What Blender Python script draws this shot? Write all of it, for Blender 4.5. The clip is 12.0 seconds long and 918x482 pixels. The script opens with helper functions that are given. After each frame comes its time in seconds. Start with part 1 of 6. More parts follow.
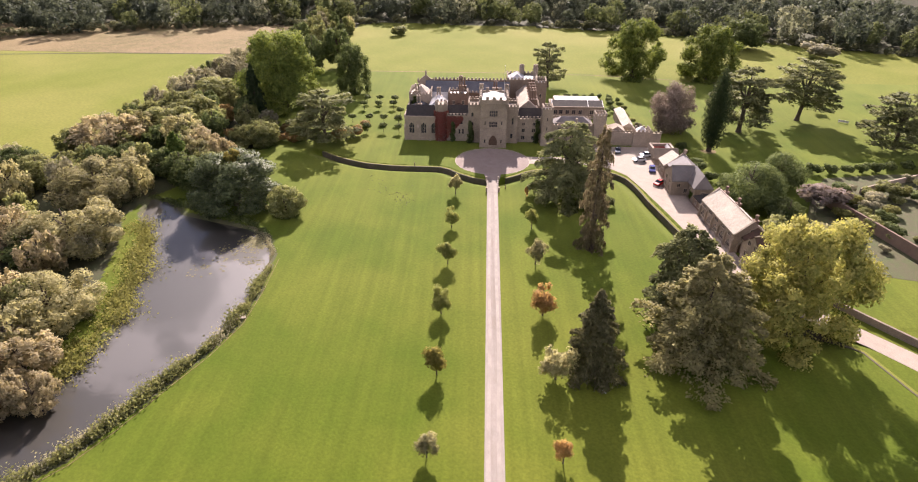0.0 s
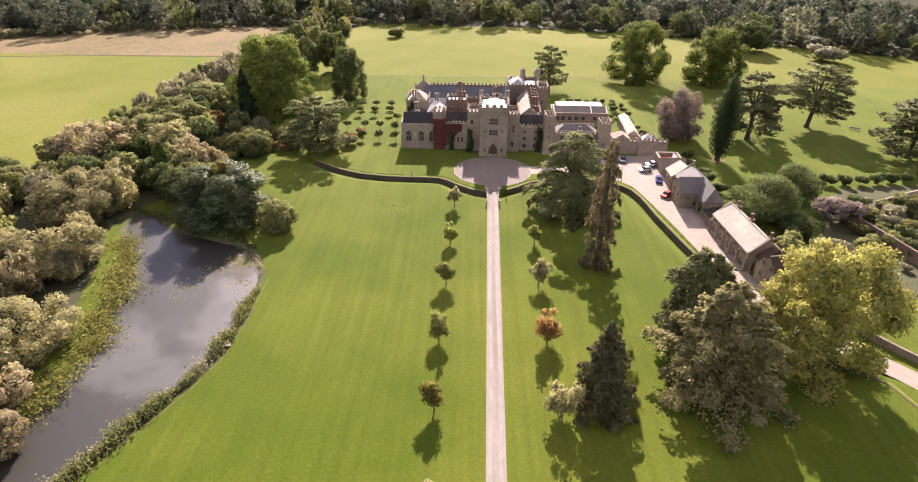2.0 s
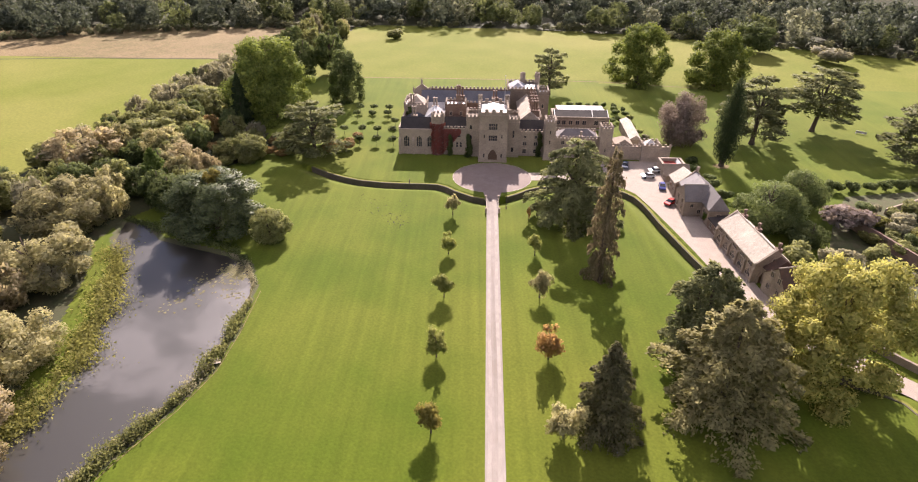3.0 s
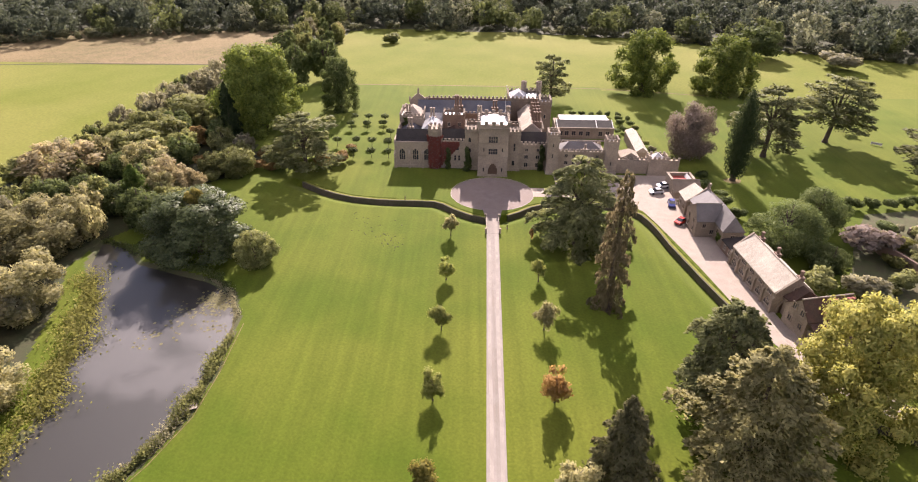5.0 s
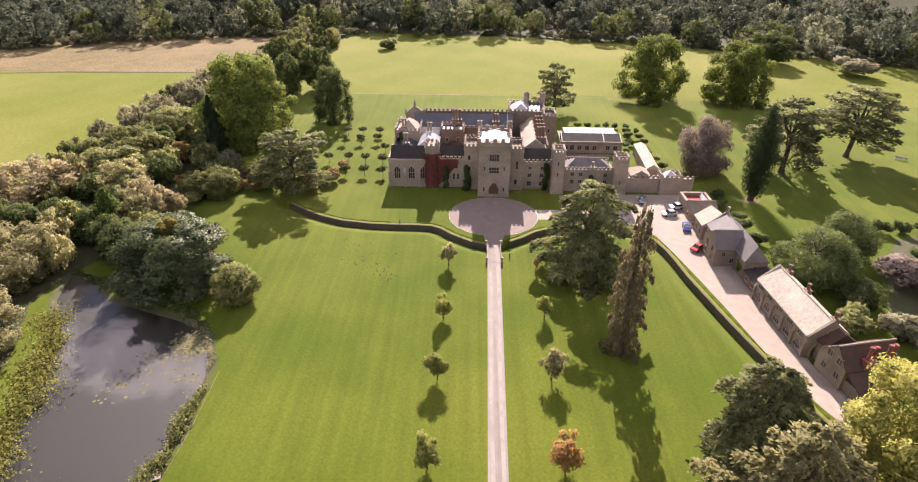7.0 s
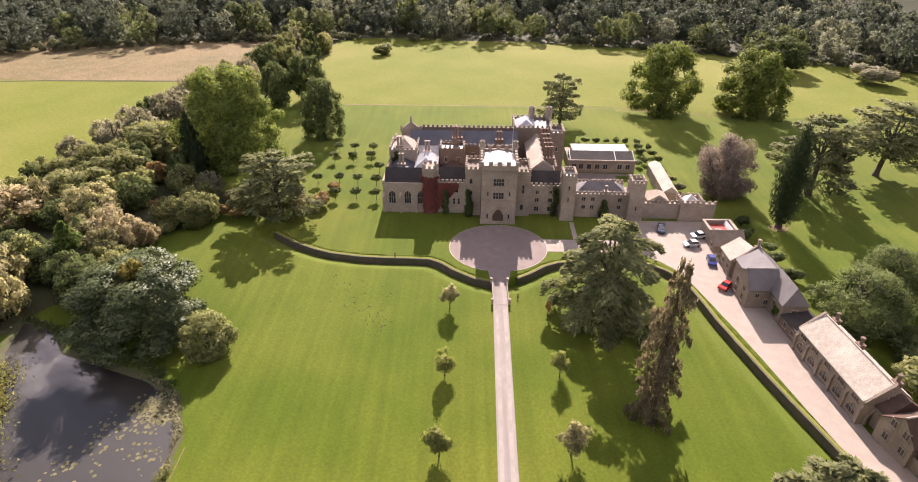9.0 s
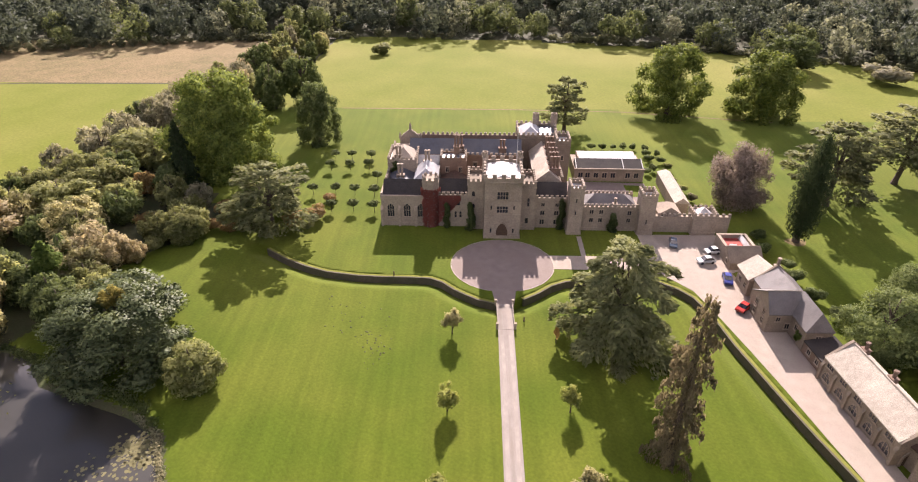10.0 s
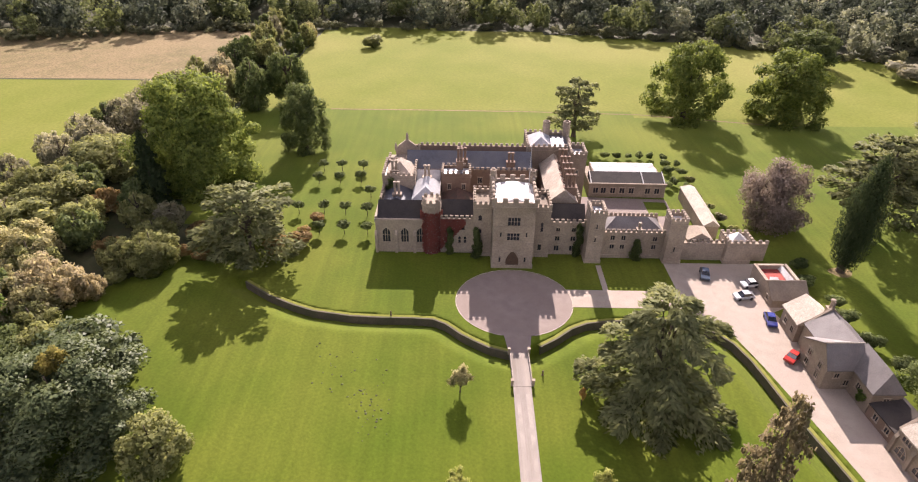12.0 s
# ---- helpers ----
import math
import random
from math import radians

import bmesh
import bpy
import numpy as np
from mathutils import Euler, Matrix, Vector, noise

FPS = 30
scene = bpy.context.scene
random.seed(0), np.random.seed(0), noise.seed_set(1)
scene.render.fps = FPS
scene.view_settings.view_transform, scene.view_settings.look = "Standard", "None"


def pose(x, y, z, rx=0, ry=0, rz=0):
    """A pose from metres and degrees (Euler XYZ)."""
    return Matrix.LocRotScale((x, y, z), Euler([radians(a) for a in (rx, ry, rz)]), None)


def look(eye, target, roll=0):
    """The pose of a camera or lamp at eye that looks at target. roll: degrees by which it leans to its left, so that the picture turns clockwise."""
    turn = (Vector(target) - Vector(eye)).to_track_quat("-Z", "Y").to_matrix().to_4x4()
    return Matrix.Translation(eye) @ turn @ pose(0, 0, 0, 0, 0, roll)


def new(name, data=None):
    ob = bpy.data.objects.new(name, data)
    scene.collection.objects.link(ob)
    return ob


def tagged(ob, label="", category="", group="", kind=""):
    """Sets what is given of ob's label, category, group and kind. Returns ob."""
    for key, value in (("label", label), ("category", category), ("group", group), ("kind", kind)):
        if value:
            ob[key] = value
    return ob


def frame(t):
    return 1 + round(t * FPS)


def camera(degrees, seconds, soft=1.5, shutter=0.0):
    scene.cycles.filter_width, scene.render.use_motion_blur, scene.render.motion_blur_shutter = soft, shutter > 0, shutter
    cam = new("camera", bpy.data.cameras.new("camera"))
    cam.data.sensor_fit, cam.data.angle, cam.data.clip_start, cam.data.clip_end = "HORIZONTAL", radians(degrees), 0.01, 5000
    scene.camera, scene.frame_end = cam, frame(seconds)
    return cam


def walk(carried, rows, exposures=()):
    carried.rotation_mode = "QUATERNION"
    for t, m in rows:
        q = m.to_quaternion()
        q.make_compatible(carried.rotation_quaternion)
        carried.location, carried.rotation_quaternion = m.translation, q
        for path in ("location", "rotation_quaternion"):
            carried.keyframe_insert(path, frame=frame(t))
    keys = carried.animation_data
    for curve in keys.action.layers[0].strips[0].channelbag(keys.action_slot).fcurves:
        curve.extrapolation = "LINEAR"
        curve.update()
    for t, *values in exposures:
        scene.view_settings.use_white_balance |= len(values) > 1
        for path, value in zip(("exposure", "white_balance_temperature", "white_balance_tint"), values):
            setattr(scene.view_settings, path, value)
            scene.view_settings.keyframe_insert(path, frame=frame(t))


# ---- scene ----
cam = camera(75.0, 12.0, soft=1.1)
PATH = [
    (0, (1.986, -25.289, 70.473), (1.942, -23.558, 69.472), 0.36),
    (0.5, (1.741, -23.208, 70.406), (1.700, -21.478, 69.403), 0.46),
    (1, (1.784, -21.174, 70.571), (1.742, -19.445, 69.567), 0.43),
    (1.5, (1.679, -19.167, 70.579), (1.639, -17.438, 69.575), 0.46),
    (2, (1.727, -17.035, 70.780), (1.687, -15.307, 69.774), 0.40),
    (2.5, (1.835, -14.851, 70.799), (1.795, -13.123, 69.793), 0.38),
    (4.5, (2.074, -5.219, 71.014), (2.035, -3.490, 70.010), 0.29),
    (5, (1.715, -2.405, 71.111), (1.680, -0.677, 70.105), 0.38),
    (5.5, (1.671, 0.677, 71.489), (1.637, 2.404, 70.480), 0.31),
    (6, (1.675, 3.792, 71.258), (1.642, 5.519, 70.251), 0.38),
    (6.5, (2.002, 7.101, 71.315), (1.964, 8.829, 70.308), 0.23),
    (7, (1.940, 10.625, 71.401), (1.902, 12.353, 70.393), 0.18),
    (9, (0.288, 26.939, 71.264), (0.264, 28.665, 70.253), 0.26),
    (9.5, (-0.020, 30.893, 71.481), (-0.043, 32.617, 70.468), 0.15),
    (10, (-0.446, 35.389, 72.097), (-0.468, 37.105, 71.070), 0.14),
    (10.5, (-1.053, 39.660, 71.902), (-1.072, 41.373, 70.870), 0.19),
    (11, (-1.968, 44.439, 71.978), (-1.977, 46.144, 70.932), 0.37),
    (11.5, (-2.545, 49.043, 71.803), (-2.550, 50.743, 70.750), 0.36),
    (12, (-3.675, 54.148, 71.668), (-3.665, 55.839, 70.600), 0.72),
]
walk(cam, [(t, look(eye, target, roll)) for t, eye, target, roll in PATH], [(0.0, 1.68, 6480, 28), (12.0, 1.68, 6480, 28)])

# ---- light ----
SUN_EL, SUN_AZ = 31.2, 2.5   # degrees; the sun stands ahead of the camera
world = bpy.data.worlds.new("world")
scene.world = world
world.use_nodes = True


def build_sky():
    nt = world.node_tree
    nt.nodes.clear()
    out = nt.nodes.new("ShaderNodeOutputWorld")
    bg = nt.nodes.new("ShaderNodeBackground")
    sky = nt.nodes.new("ShaderNodeTexSky")
    sky.sky_type, sky.sun_disc = "NISHITA", False
    sky.sun_elevation, sky.sun_rotation = radians(SUN_EL), radians(SUN_AZ)
    sky.air_density, sky.dust_density = 1.0, 0.5
    co = nt.nodes.new("ShaderNodeTexCoord")
    mp = nt.nodes.new("ShaderNodeMapping")
    mp.inputs["Scale"].default_value = (1.0, 1.0, 1.7)
    mp.inputs["Location"].default_value = (18.2, 29.9, 1.9)
    nz = nt.nodes.new("ShaderNodeTexNoise")
    nz.inputs["Scale"].default_value = 4.0
    nz.inputs["Detail"].default_value = 7.0
    nz.inputs["Roughness"].default_value = 0.6
    rp = nt.nodes.new("ShaderNodeValToRGB")
    rp.color_ramp.elements[0].position, rp.color_ramp.elements[1].position = 0.53, 0.60
    mx = nt.nodes.new("ShaderNodeMix")
    mx.data_type = "RGBA"
    mx.inputs["B"].default_value = (34.0, 31.8, 31.0, 1)
    nt.links.new(co.outputs["Generated"], mp.inputs["Vector"])
    nt.links.new(mp.outputs["Vector"], nz.inputs["Vector"])
    nt.links.new(nz.outputs["Fac"], rp.inputs["Fac"])
    nt.links.new(rp.outputs["Color"], mx.inputs["Factor"])
    nt.links.new(sky.outputs["Color"], mx.inputs["A"])
    nt.links.new(mx.outputs["Result"], bg.inputs["Color"])
    bg.inputs["Strength"].default_value = 0.038
    nt.links.new(bg.outputs["Background"], out.inputs["Surface"])


build_sky()
sun = new("sun", bpy.data.lights.new("sun", "SUN"))
sun.data.energy, sun.data.angle, sun.data.color = 4.6, radians(0.55), (1.0, 0.93, 0.81)
sun_way = Vector((math.sin(radians(SUN_AZ)) * math.cos(radians(SUN_EL)), math.cos(radians(SUN_AZ)) * math.cos(radians(SUN_EL)), math.sin(radians(SUN_EL))))
sun.matrix_world = look(sun_way * 500, (0, 0, 0))

# ---- materials ----


def surface(name, c1, c2, scale=1.0, rough=0.85, fine=8.0, bump=0.15, metal=0.0, spec=0.3, c3=None, big=0.05, island=0.0, stretch=(1, 1, 1), contrast=0.21, streak=0.0, sheen=0.0):
    """Two colours mixed by a noise of the given size, a third by a broad one, with fine relief."""
    m = bpy.data.materials.new(name)
    m.use_nodes = True
    nt = m.node_tree
    p = nt.nodes["Principled BSDF"]
    p.inputs["Roughness"].default_value, p.inputs["Metallic"].default_value = rough, metal
    p.inputs["Specular IOR Level"].default_value = spec
    p.inputs["Sheen Weight"].default_value, p.inputs["Sheen Roughness"].default_value = sheen, 0.4
    p.inputs["Sheen Tint"].default_value = (0.8, 0.85, 0.3, 1)
    co = nt.nodes.new("ShaderNodeTexCoord")
    mp = nt.nodes.new("ShaderNodeMapping")
    mp.inputs["Scale"].default_value = stretch
    mp.inputs["Rotation"].default_value = (0.5, 0.35, 0.6) if stretch == (1, 1, 1) else (0.0, 0.0, 0.3)
    mp.inputs["Location"].default_value = (3.7, 1.3, 5.9)
    geo = nt.nodes.new("ShaderNodeNewGeometry")
    nt.links.new(geo.outputs["Position"], mp.inputs["Vector"])

    def noise_at(s, d):
        n = nt.nodes.new("ShaderNodeTexNoise")
        n.inputs["Scale"].default_value, n.inputs["Detail"].default_value = s, d
        nt.links.new(mp.outputs["Vector"], n.inputs["Vector"])
        return n

    def mix(a, b, fac):
        x = nt.nodes.new("ShaderNodeMix")
        x.data_type = "RGBA"
        for key, v in (("A", a), ("B", b)):
            if isinstance(v, tuple):
                x.inputs[key].default_value = (*v, 1)
            else:
                nt.links.new(v, x.inputs[key])
        nt.links.new(fac, x.inputs["Factor"])
        return x.outputs["Result"]

    def ramp(src, lo, hi):
        r = nt.nodes.new("ShaderNodeMapRange")
        r.inputs["From Min"].default_value, r.inputs["From Max"].default_value = lo, hi
        nt.links.new(src, r.inputs["Value"])
        return r.outputs["Result"]

    n1 = noise_at(scale, 5.0)
    col = mix(c1, c2, ramp(n1.outputs["Fac"], 0.3, 0.7))
    if c3:
        n3 = noise_at(big, 3.0)
        col = mix(col, c3, ramp(n3.outputs["Fac"], 0.45, 0.75))
    n2 = noise_at(scale * fine, 4.0)
    hsv = nt.nodes.new("ShaderNodeHueSaturation")
    r2 = ramp(n2.outputs["Fac"], 0.25, 0.75)
    v = nt.nodes.new("ShaderNodeMapRange")
    v.inputs["To Min"].default_value, v.inputs["To Max"].default_value = 1 - contrast, 1 + contrast
    nt.links.new(r2, v.inputs["Value"])
    value = v.outputs["Result"]
    if streak:
        m4 = nt.nodes.new("ShaderNodeMapping")
        m4.inputs["Scale"].default_value = (1.0, 0.025, 1.0)
        n4 = nt.nodes.new("ShaderNodeTexNoise")
        n4.inputs["Scale"].default_value, n4.inputs["Detail"].default_value = 0.7, 3.0
        nt.links.new(geo.outputs["Position"], m4.inputs["Vector"])
        nt.links.new(m4.outputs["Vector"], n4.inputs["Vector"])
        w4 = nt.nodes.new("ShaderNodeMapRange")
        w4.inputs["From Min"].default_value, w4.inputs["From Max"].default_value = 0.3, 0.7
        w4.inputs["To Min"].default_value, w4.inputs["To Max"].default_value = 1 - streak, 1 + streak
        nt.links.new(n4.outputs["Fac"], w4.inputs["Value"])
        mul4 = nt.nodes.new("ShaderNodeMath")
        mul4.operation = "MULTIPLY"
        nt.links.new(value, mul4.inputs[0])
        nt.links.new(w4.outputs["Result"], mul4.inputs[1])
        value = mul4.outputs["Value"]
    if island:
        oi = nt.nodes.new("ShaderNodeObjectInfo")
        w = nt.nodes.new("ShaderNodeMapRange")
        w.inputs["To Min"].default_value, w.inputs["To Max"].default_value = 1 - island, 1 + island
        nt.links.new(oi.outputs["Random"], w.inputs["Value"])
        mul = nt.nodes.new("ShaderNodeMath")
        mul.operation = "MULTIPLY"
        nt.links.new(value, mul.inputs[0])
        nt.links.new(w.outputs["Result"], mul.inputs[1])
        value = mul.outputs["Value"]
    nt.links.new(value, hsv.inputs["Value"])
    nt.links.new(col, hsv.inputs["Color"])
    nt.links.new(hsv.outputs["Color"], p.inputs["Base Color"])
    b = nt.nodes.new("ShaderNodeBump")
    b.inputs["Strength"].default_value = bump
    b.inputs["Distance"].default_value = 0.1
    nt.links.new(n2.outputs["Fac"], b.inputs["Height"])
    nt.links.new(b.outputs["Normal"], p.inputs["Normal"])
    return m


def leafy(name, c1, c2, through_light=0.42, rough=0.7, spec=0.08, vary=0.45):
    """Leaves: colour varies from clump to clump and tree to tree; part of the light shines through."""
    m = bpy.data.materials.new(name)
    m.use_nodes = True
    nt = m.node_tree
    p = nt.nodes["Principled BSDF"]
    out = nt.nodes["Material Output"]
    p.inputs["Roughness"].default_value = rough
    p.inputs["Specular IOR Level"].default_value = spec
    geo = nt.nodes.new("ShaderNodeNewGeometry")
    nz = nt.nodes.new("ShaderNodeTexNoise")
    nz.inputs["Scale"].default_value, nz.inputs["Detail"].default_value = 0.45, 3.0
    nt.links.new(geo.outputs["Position"], nz.inputs["Vector"])
    add = nt.nodes.new("ShaderNodeMath")
    add.operation = "MULTIPLY_ADD"
    add.inputs[1].default_value = vary
    nt.links.new(geo.outputs["Random Per Island"], add.inputs[0])
    sub = nt.nodes.new("ShaderNodeMath")
    sub.operation = "SUBTRACT"
    sub.inputs[1].default_value = 0.28
    nt.links.new(nz.outputs["Fac"], sub.inputs[0])
    nt.links.new(sub.outputs["Value"], add.inputs[2])
    mx = nt.nodes.new("ShaderNodeMix")
    mx.data_type = "RGBA"
    mx.inputs["A"].default_value, mx.inputs["B"].default_value = (*[v * 1.12 for v in c1], 1), (*[v * 1.12 for v in c2], 1)
    nt.links.new(add.outputs["Value"], mx.inputs["Factor"])
    oi = nt.nodes.new("ShaderNodeObjectInfo")
    v = nt.nodes.new("ShaderNodeMapRange")
    v.inputs["To Min"].default_value, v.inputs["To Max"].default_value = 0.8, 1.2
    nt.links.new(oi.outputs["Random"], v.inputs["Value"])
    hsv = nt.nodes.new("ShaderNodeHueSaturation")
    nt.links.new(v.outputs["Result"], hsv.inputs["Value"])
    nt.links.new(mx.outputs["Result"], hsv.inputs["Color"])
    nt.links.new(hsv.outputs["Color"], p.inputs["Base Color"])
    tr = nt.nodes.new("ShaderNodeBsdfTranslucent")
    warm = nt.nodes.new("ShaderNodeMix")
    warm.data_type, warm.blend_type = "RGBA", "MULTIPLY"
    warm.inputs["Factor"].default_value = 1.0
    warm.inputs["B"].default_value = (1.9, 1.85, 1.5, 1)
    nt.links.new(hsv.outputs["Color"], warm.inputs["A"])
    nt.links.new(warm.outputs["Result"], tr.inputs["Color"])
    sh = nt.nodes.new("ShaderNodeMixShader")
    sh.inputs["Fac"].default_value = through_light
    nt.links.new(p.outputs["BSDF"], sh.inputs[1])
    nt.links.new(tr.outputs["BSDF"], sh.inputs[2])
    nt.links.new(sh.outputs["Shader"], out.inputs["Surface"])
    return m


LAWN = surface("lawn", (0.053, 0.081, 0.006), (0.072, 0.094, 0.009), 0.10, 0.95, 22.0, 0.22, spec=0.08, c3=(0.098, 0.112, 0.014), big=0.025, contrast=0.17, streak=0.10, sheen=0.19)
MEADOW = surface("meadow", (0.110, 0.131, 0.018), (0.135, 0.145, 0.026), 0.06, 0.95, 20.0, 0.25, spec=0.08, c3=(0.178, 0.172, 0.045), big=0.012, contrast=0.15)
STUBBLE = surface("dry_field", (0.172, 0.128, 0.064), (0.118, 0.10, 0.042), 0.16, 0.9, 8.0, 0.7, spec=0.1, c3=(0.19, 0.14, 0.072), big=0.02, contrast=0.36)
DRIVE = surface("drive_gravel", (0.205, 0.178, 0.155), (0.24, 0.21, 0.183), 0.6, 0.9, 20.0, 0.3, spec=0.2, c3=(0.21, 0.178, 0.15), big=0.2, streak=0.2)
GRAVEL = surface("gravel", (0.265, 0.222, 0.18), (0.31, 0.262, 0.215), 0.6, 0.9, 20.0, 0.3, spec=0.2, c3=(0.30, 0.24, 0.20), big=0.12)
TRACK = surface("worn_gravel", (0.275, 0.244, 0.212), (0.235, 0.207, 0.18), 0.5, 0.9, 20.0, 0.2, spec=0.2, c3=(0.215, 0.188, 0.162), big=0.25)
OLDSLATE = surface("slate", (0.142, 0.125, 0.117), (0.104, 0.092, 0.088), 1.2, 0.6, 6.0, 0.25, spec=0.35, c3=(0.16, 0.146, 0.14), big=0.3)
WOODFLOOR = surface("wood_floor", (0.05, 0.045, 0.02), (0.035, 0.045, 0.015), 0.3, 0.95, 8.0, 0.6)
BANK = surface("bank_soil", (0.075, 0.065, 0.035), (0.06, 0.075, 0.025), 0.6, 0.95, 8.0, 0.6)
STONE = surface("stone", (0.335, 0.27, 0.205), (0.272, 0.219, 0.167), 0.6, 0.9, 5.0, 0.25, c3=(0.20, 0.16, 0.122), big=0.14, contrast=0.2)
STONE2 = surface("dark_stone", (0.235, 0.187, 0.138), (0.18, 0.144, 0.107), 0.7, 0.9, 6.0, 0.4, c3=(0.15, 0.12, 0.095), big=0.2)
HALLSTONE = surface("hall_stone", (0.29, 0.232, 0.175), (0.225, 0.18, 0.135), 0.7, 0.9, 6.0, 0.35, c3=(0.18, 0.145, 0.11), big=0.2)
BRICK = surface("brick", (0.18, 0.12, 0.087), (0.135, 0.093, 0.07), 1.2, 0.9, 8.0, 0.35, c3=(0.195, 0.135, 0.095), big=0.2)
REDBRICK = surface("red_brick", (0.27, 0.085, 0.06), (0.19, 0.065, 0.05), 1.2, 0.9, 8.0, 0.35, c3=(0.22, 0.10, 0.075), big=0.3)
DARKSLATE = surface("dark_slate", (0.050, 0.044, 0.041), (0.034, 0.031, 0.030), 1.2, 0.85, 6.0, 0.25, spec=0.1, c3=(0.06, 0.052, 0.045), big=0.3)
SLATE = surface("slate", (0.08, 0.084, 0.10), (0.06, 0.061, 0.07), 1.2, 0.55, 6.0, 0.2, spec=0.4, c3=(0.10, 0.10, 0.105), big=0.3)
PALETILE = surface("pale_stone_tile", (0.40, 0.35, 0.285), (0.30, 0.262, 0.212), 1.5, 0.85, 5.0, 0.4, c3=(0.43, 0.385, 0.315), big=0.3, contrast=0.34)
STONETILE = surface("stone_tile", (0.36, 0.30, 0.235), (0.27, 0.225, 0.18), 1.5, 0.8, 5.0, 0.4, c3=(0.42, 0.36, 0.29), big=0.3)
TILE = surface("clay_tile", (0.10, 0.06, 0.045), (0.07, 0.046, 0.038), 1.2, 0.95, 6.0, 0.4, spec=0.08, c3=(0.075, 0.062, 0.045), big=0.3)
LEAD = surface("lead", (0.33, 0.33, 0.34), (0.26, 0.26, 0.27), 0.8, 0.45, 5.0, 0.1, spec=0.6, c3=(0.39, 0.39, 0.39), big=0.3)
WHITE = surface("white_roof", (0.47, 0.455, 0.44), (0.39, 0.375, 0.36), 0.8, 0.5, 5.0, 0.1, spec=0.5)
GLASS = surface("dark_glass", (0.02, 0.022, 0.028), (0.035, 0.035, 0.04), 1.0, 0.12, 5.0, 0.02, spec=0.6)
OAK = surface("oak_door", (0.10, 0.06, 0.035), (0.07, 0.045, 0.03), 2.0, 0.7, 8.0, 0.3)
BARK = surface("bark", (0.10, 0.075, 0.055), (0.065, 0.05, 0.038), 1.2, 0.95, 6.0, 0.6)
CREEPER = leafy("creeper", (0.225, 0.066, 0.052), (0.14, 0.054, 0.044), 0.25)
L_GREEN = leafy("leaf_green", (0.06, 0.095, 0.022), (0.13, 0.17, 0.04))
L_DARK = leafy("leaf_dark", (0.046, 0.064, 0.024), (0.125, 0.148, 0.053), 0.36, vary=0.5)
L_GLOSS = leafy("leaf_gloss", (0.028, 0.043, 0.019), (0.10, 0.118, 0.05), 0.22, 0.5, 0.12, vary=0.7)
L_OLIVE = leafy("leaf_olive", (0.098, 0.11, 0.042), (0.21, 0.21, 0.085), vary=0.55)
L_PALE = leafy("leaf_pale", (0.155, 0.146, 0.072), (0.30, 0.275, 0.145), vary=0.55)
L_TAN = leafy("leaf_tan", (0.175, 0.146, 0.085), (0.30, 0.255, 0.155), vary=0.55)
L_GREY = leafy("leaf_grey", (0.15, 0.144, 0.092), (0.27, 0.252, 0.17))
L_LIME = leafy("leaf_lime", (0.050, 0.078, 0.018), (0.205, 0.235, 0.052), 0.34, vary=0.55)
L_YELLOW = leafy("leaf_yellow", (0.15, 0.165, 0.042), (0.40, 0.36, 0.115), 0.36, vary=0.45)
L_CEDAR = leafy("needles_cedar", (0.074, 0.084, 0.037), (0.18, 0.184, 0.084), 0.36)
L_CONIFER = leafy("needles_dark", (0.092, 0.088, 0.04), (0.225, 0.203, 0.096), 0.38)
L_FIRDARK = leafy("needles_fir", (0.066, 0.066, 0.034), (0.16, 0.148, 0.075), 0.34)
L_CYPRESS = leafy("needles_cypress", (0.024, 0.040, 0.018), (0.06, 0.075, 0.03), 0.25)
L_COPPER = leafy("leaf_copper", (0.098, 0.076, 0.066), (0.215, 0.175, 0.15), 0.33, vary=0.6)
L_ORANGE = leafy("leaf_orange", (0.28, 0.165, 0.065), (0.43, 0.28, 0.115), 0.4)
L_TURNING = leafy("leaf_turning", (0.12, 0.12, 0.03), (0.27, 0.215, 0.065), 0.45)
L_BROWN = leafy("leaf_brown", (0.15, 0.09, 0.045), (0.21, 0.16, 0.06), 0.4)
L_REED = leafy("reeds", (0.082, 0.086, 0.024), (0.165, 0.158, 0.056), 0.42)
# Greyed, darkened leaf colour: the hillside's haze and backlit shade are put into it.
L_WOOD = leafy("leaf_wood_haze", (0.046, 0.056, 0.040), (0.10, 0.114, 0.076), 0.28, vary=0.35)
L_HEDGE = leafy("leaf_hedge", (0.09, 0.097, 0.055), (0.18, 0.18, 0.10), 0.35, vary=0.3)
L_FRONT = leafy("leaf_wood_front", (0.06, 0.075, 0.03), (0.15, 0.165, 0.07), 0.32, vary=0.4)
L_PALEWOOD = leafy("leaf_wood_pale", (0.095, 0.102, 0.068), (0.175, 0.18, 0.12), 0.33)
L_REDWOOD = leafy("needles_redwood", (0.085, 0.07, 0.042), (0.17, 0.14, 0.085), 0.35)
L_YOUNG = leafy("leaf_young", (0.12, 0.145, 0.036), (0.27, 0.265, 0.085), 0.36)
# Darker, browner copy of the gravel: the castle's shade is put into its colour.
SHADEGRAVEL = surface("shade_dark_gravel", (0.175, 0.14, 0.123), (0.21, 0.17, 0.148), 0.6, 0.9, 20.0, 0.3, spec=0.2, c3=(0.185, 0.145, 0.122), big=0.12)
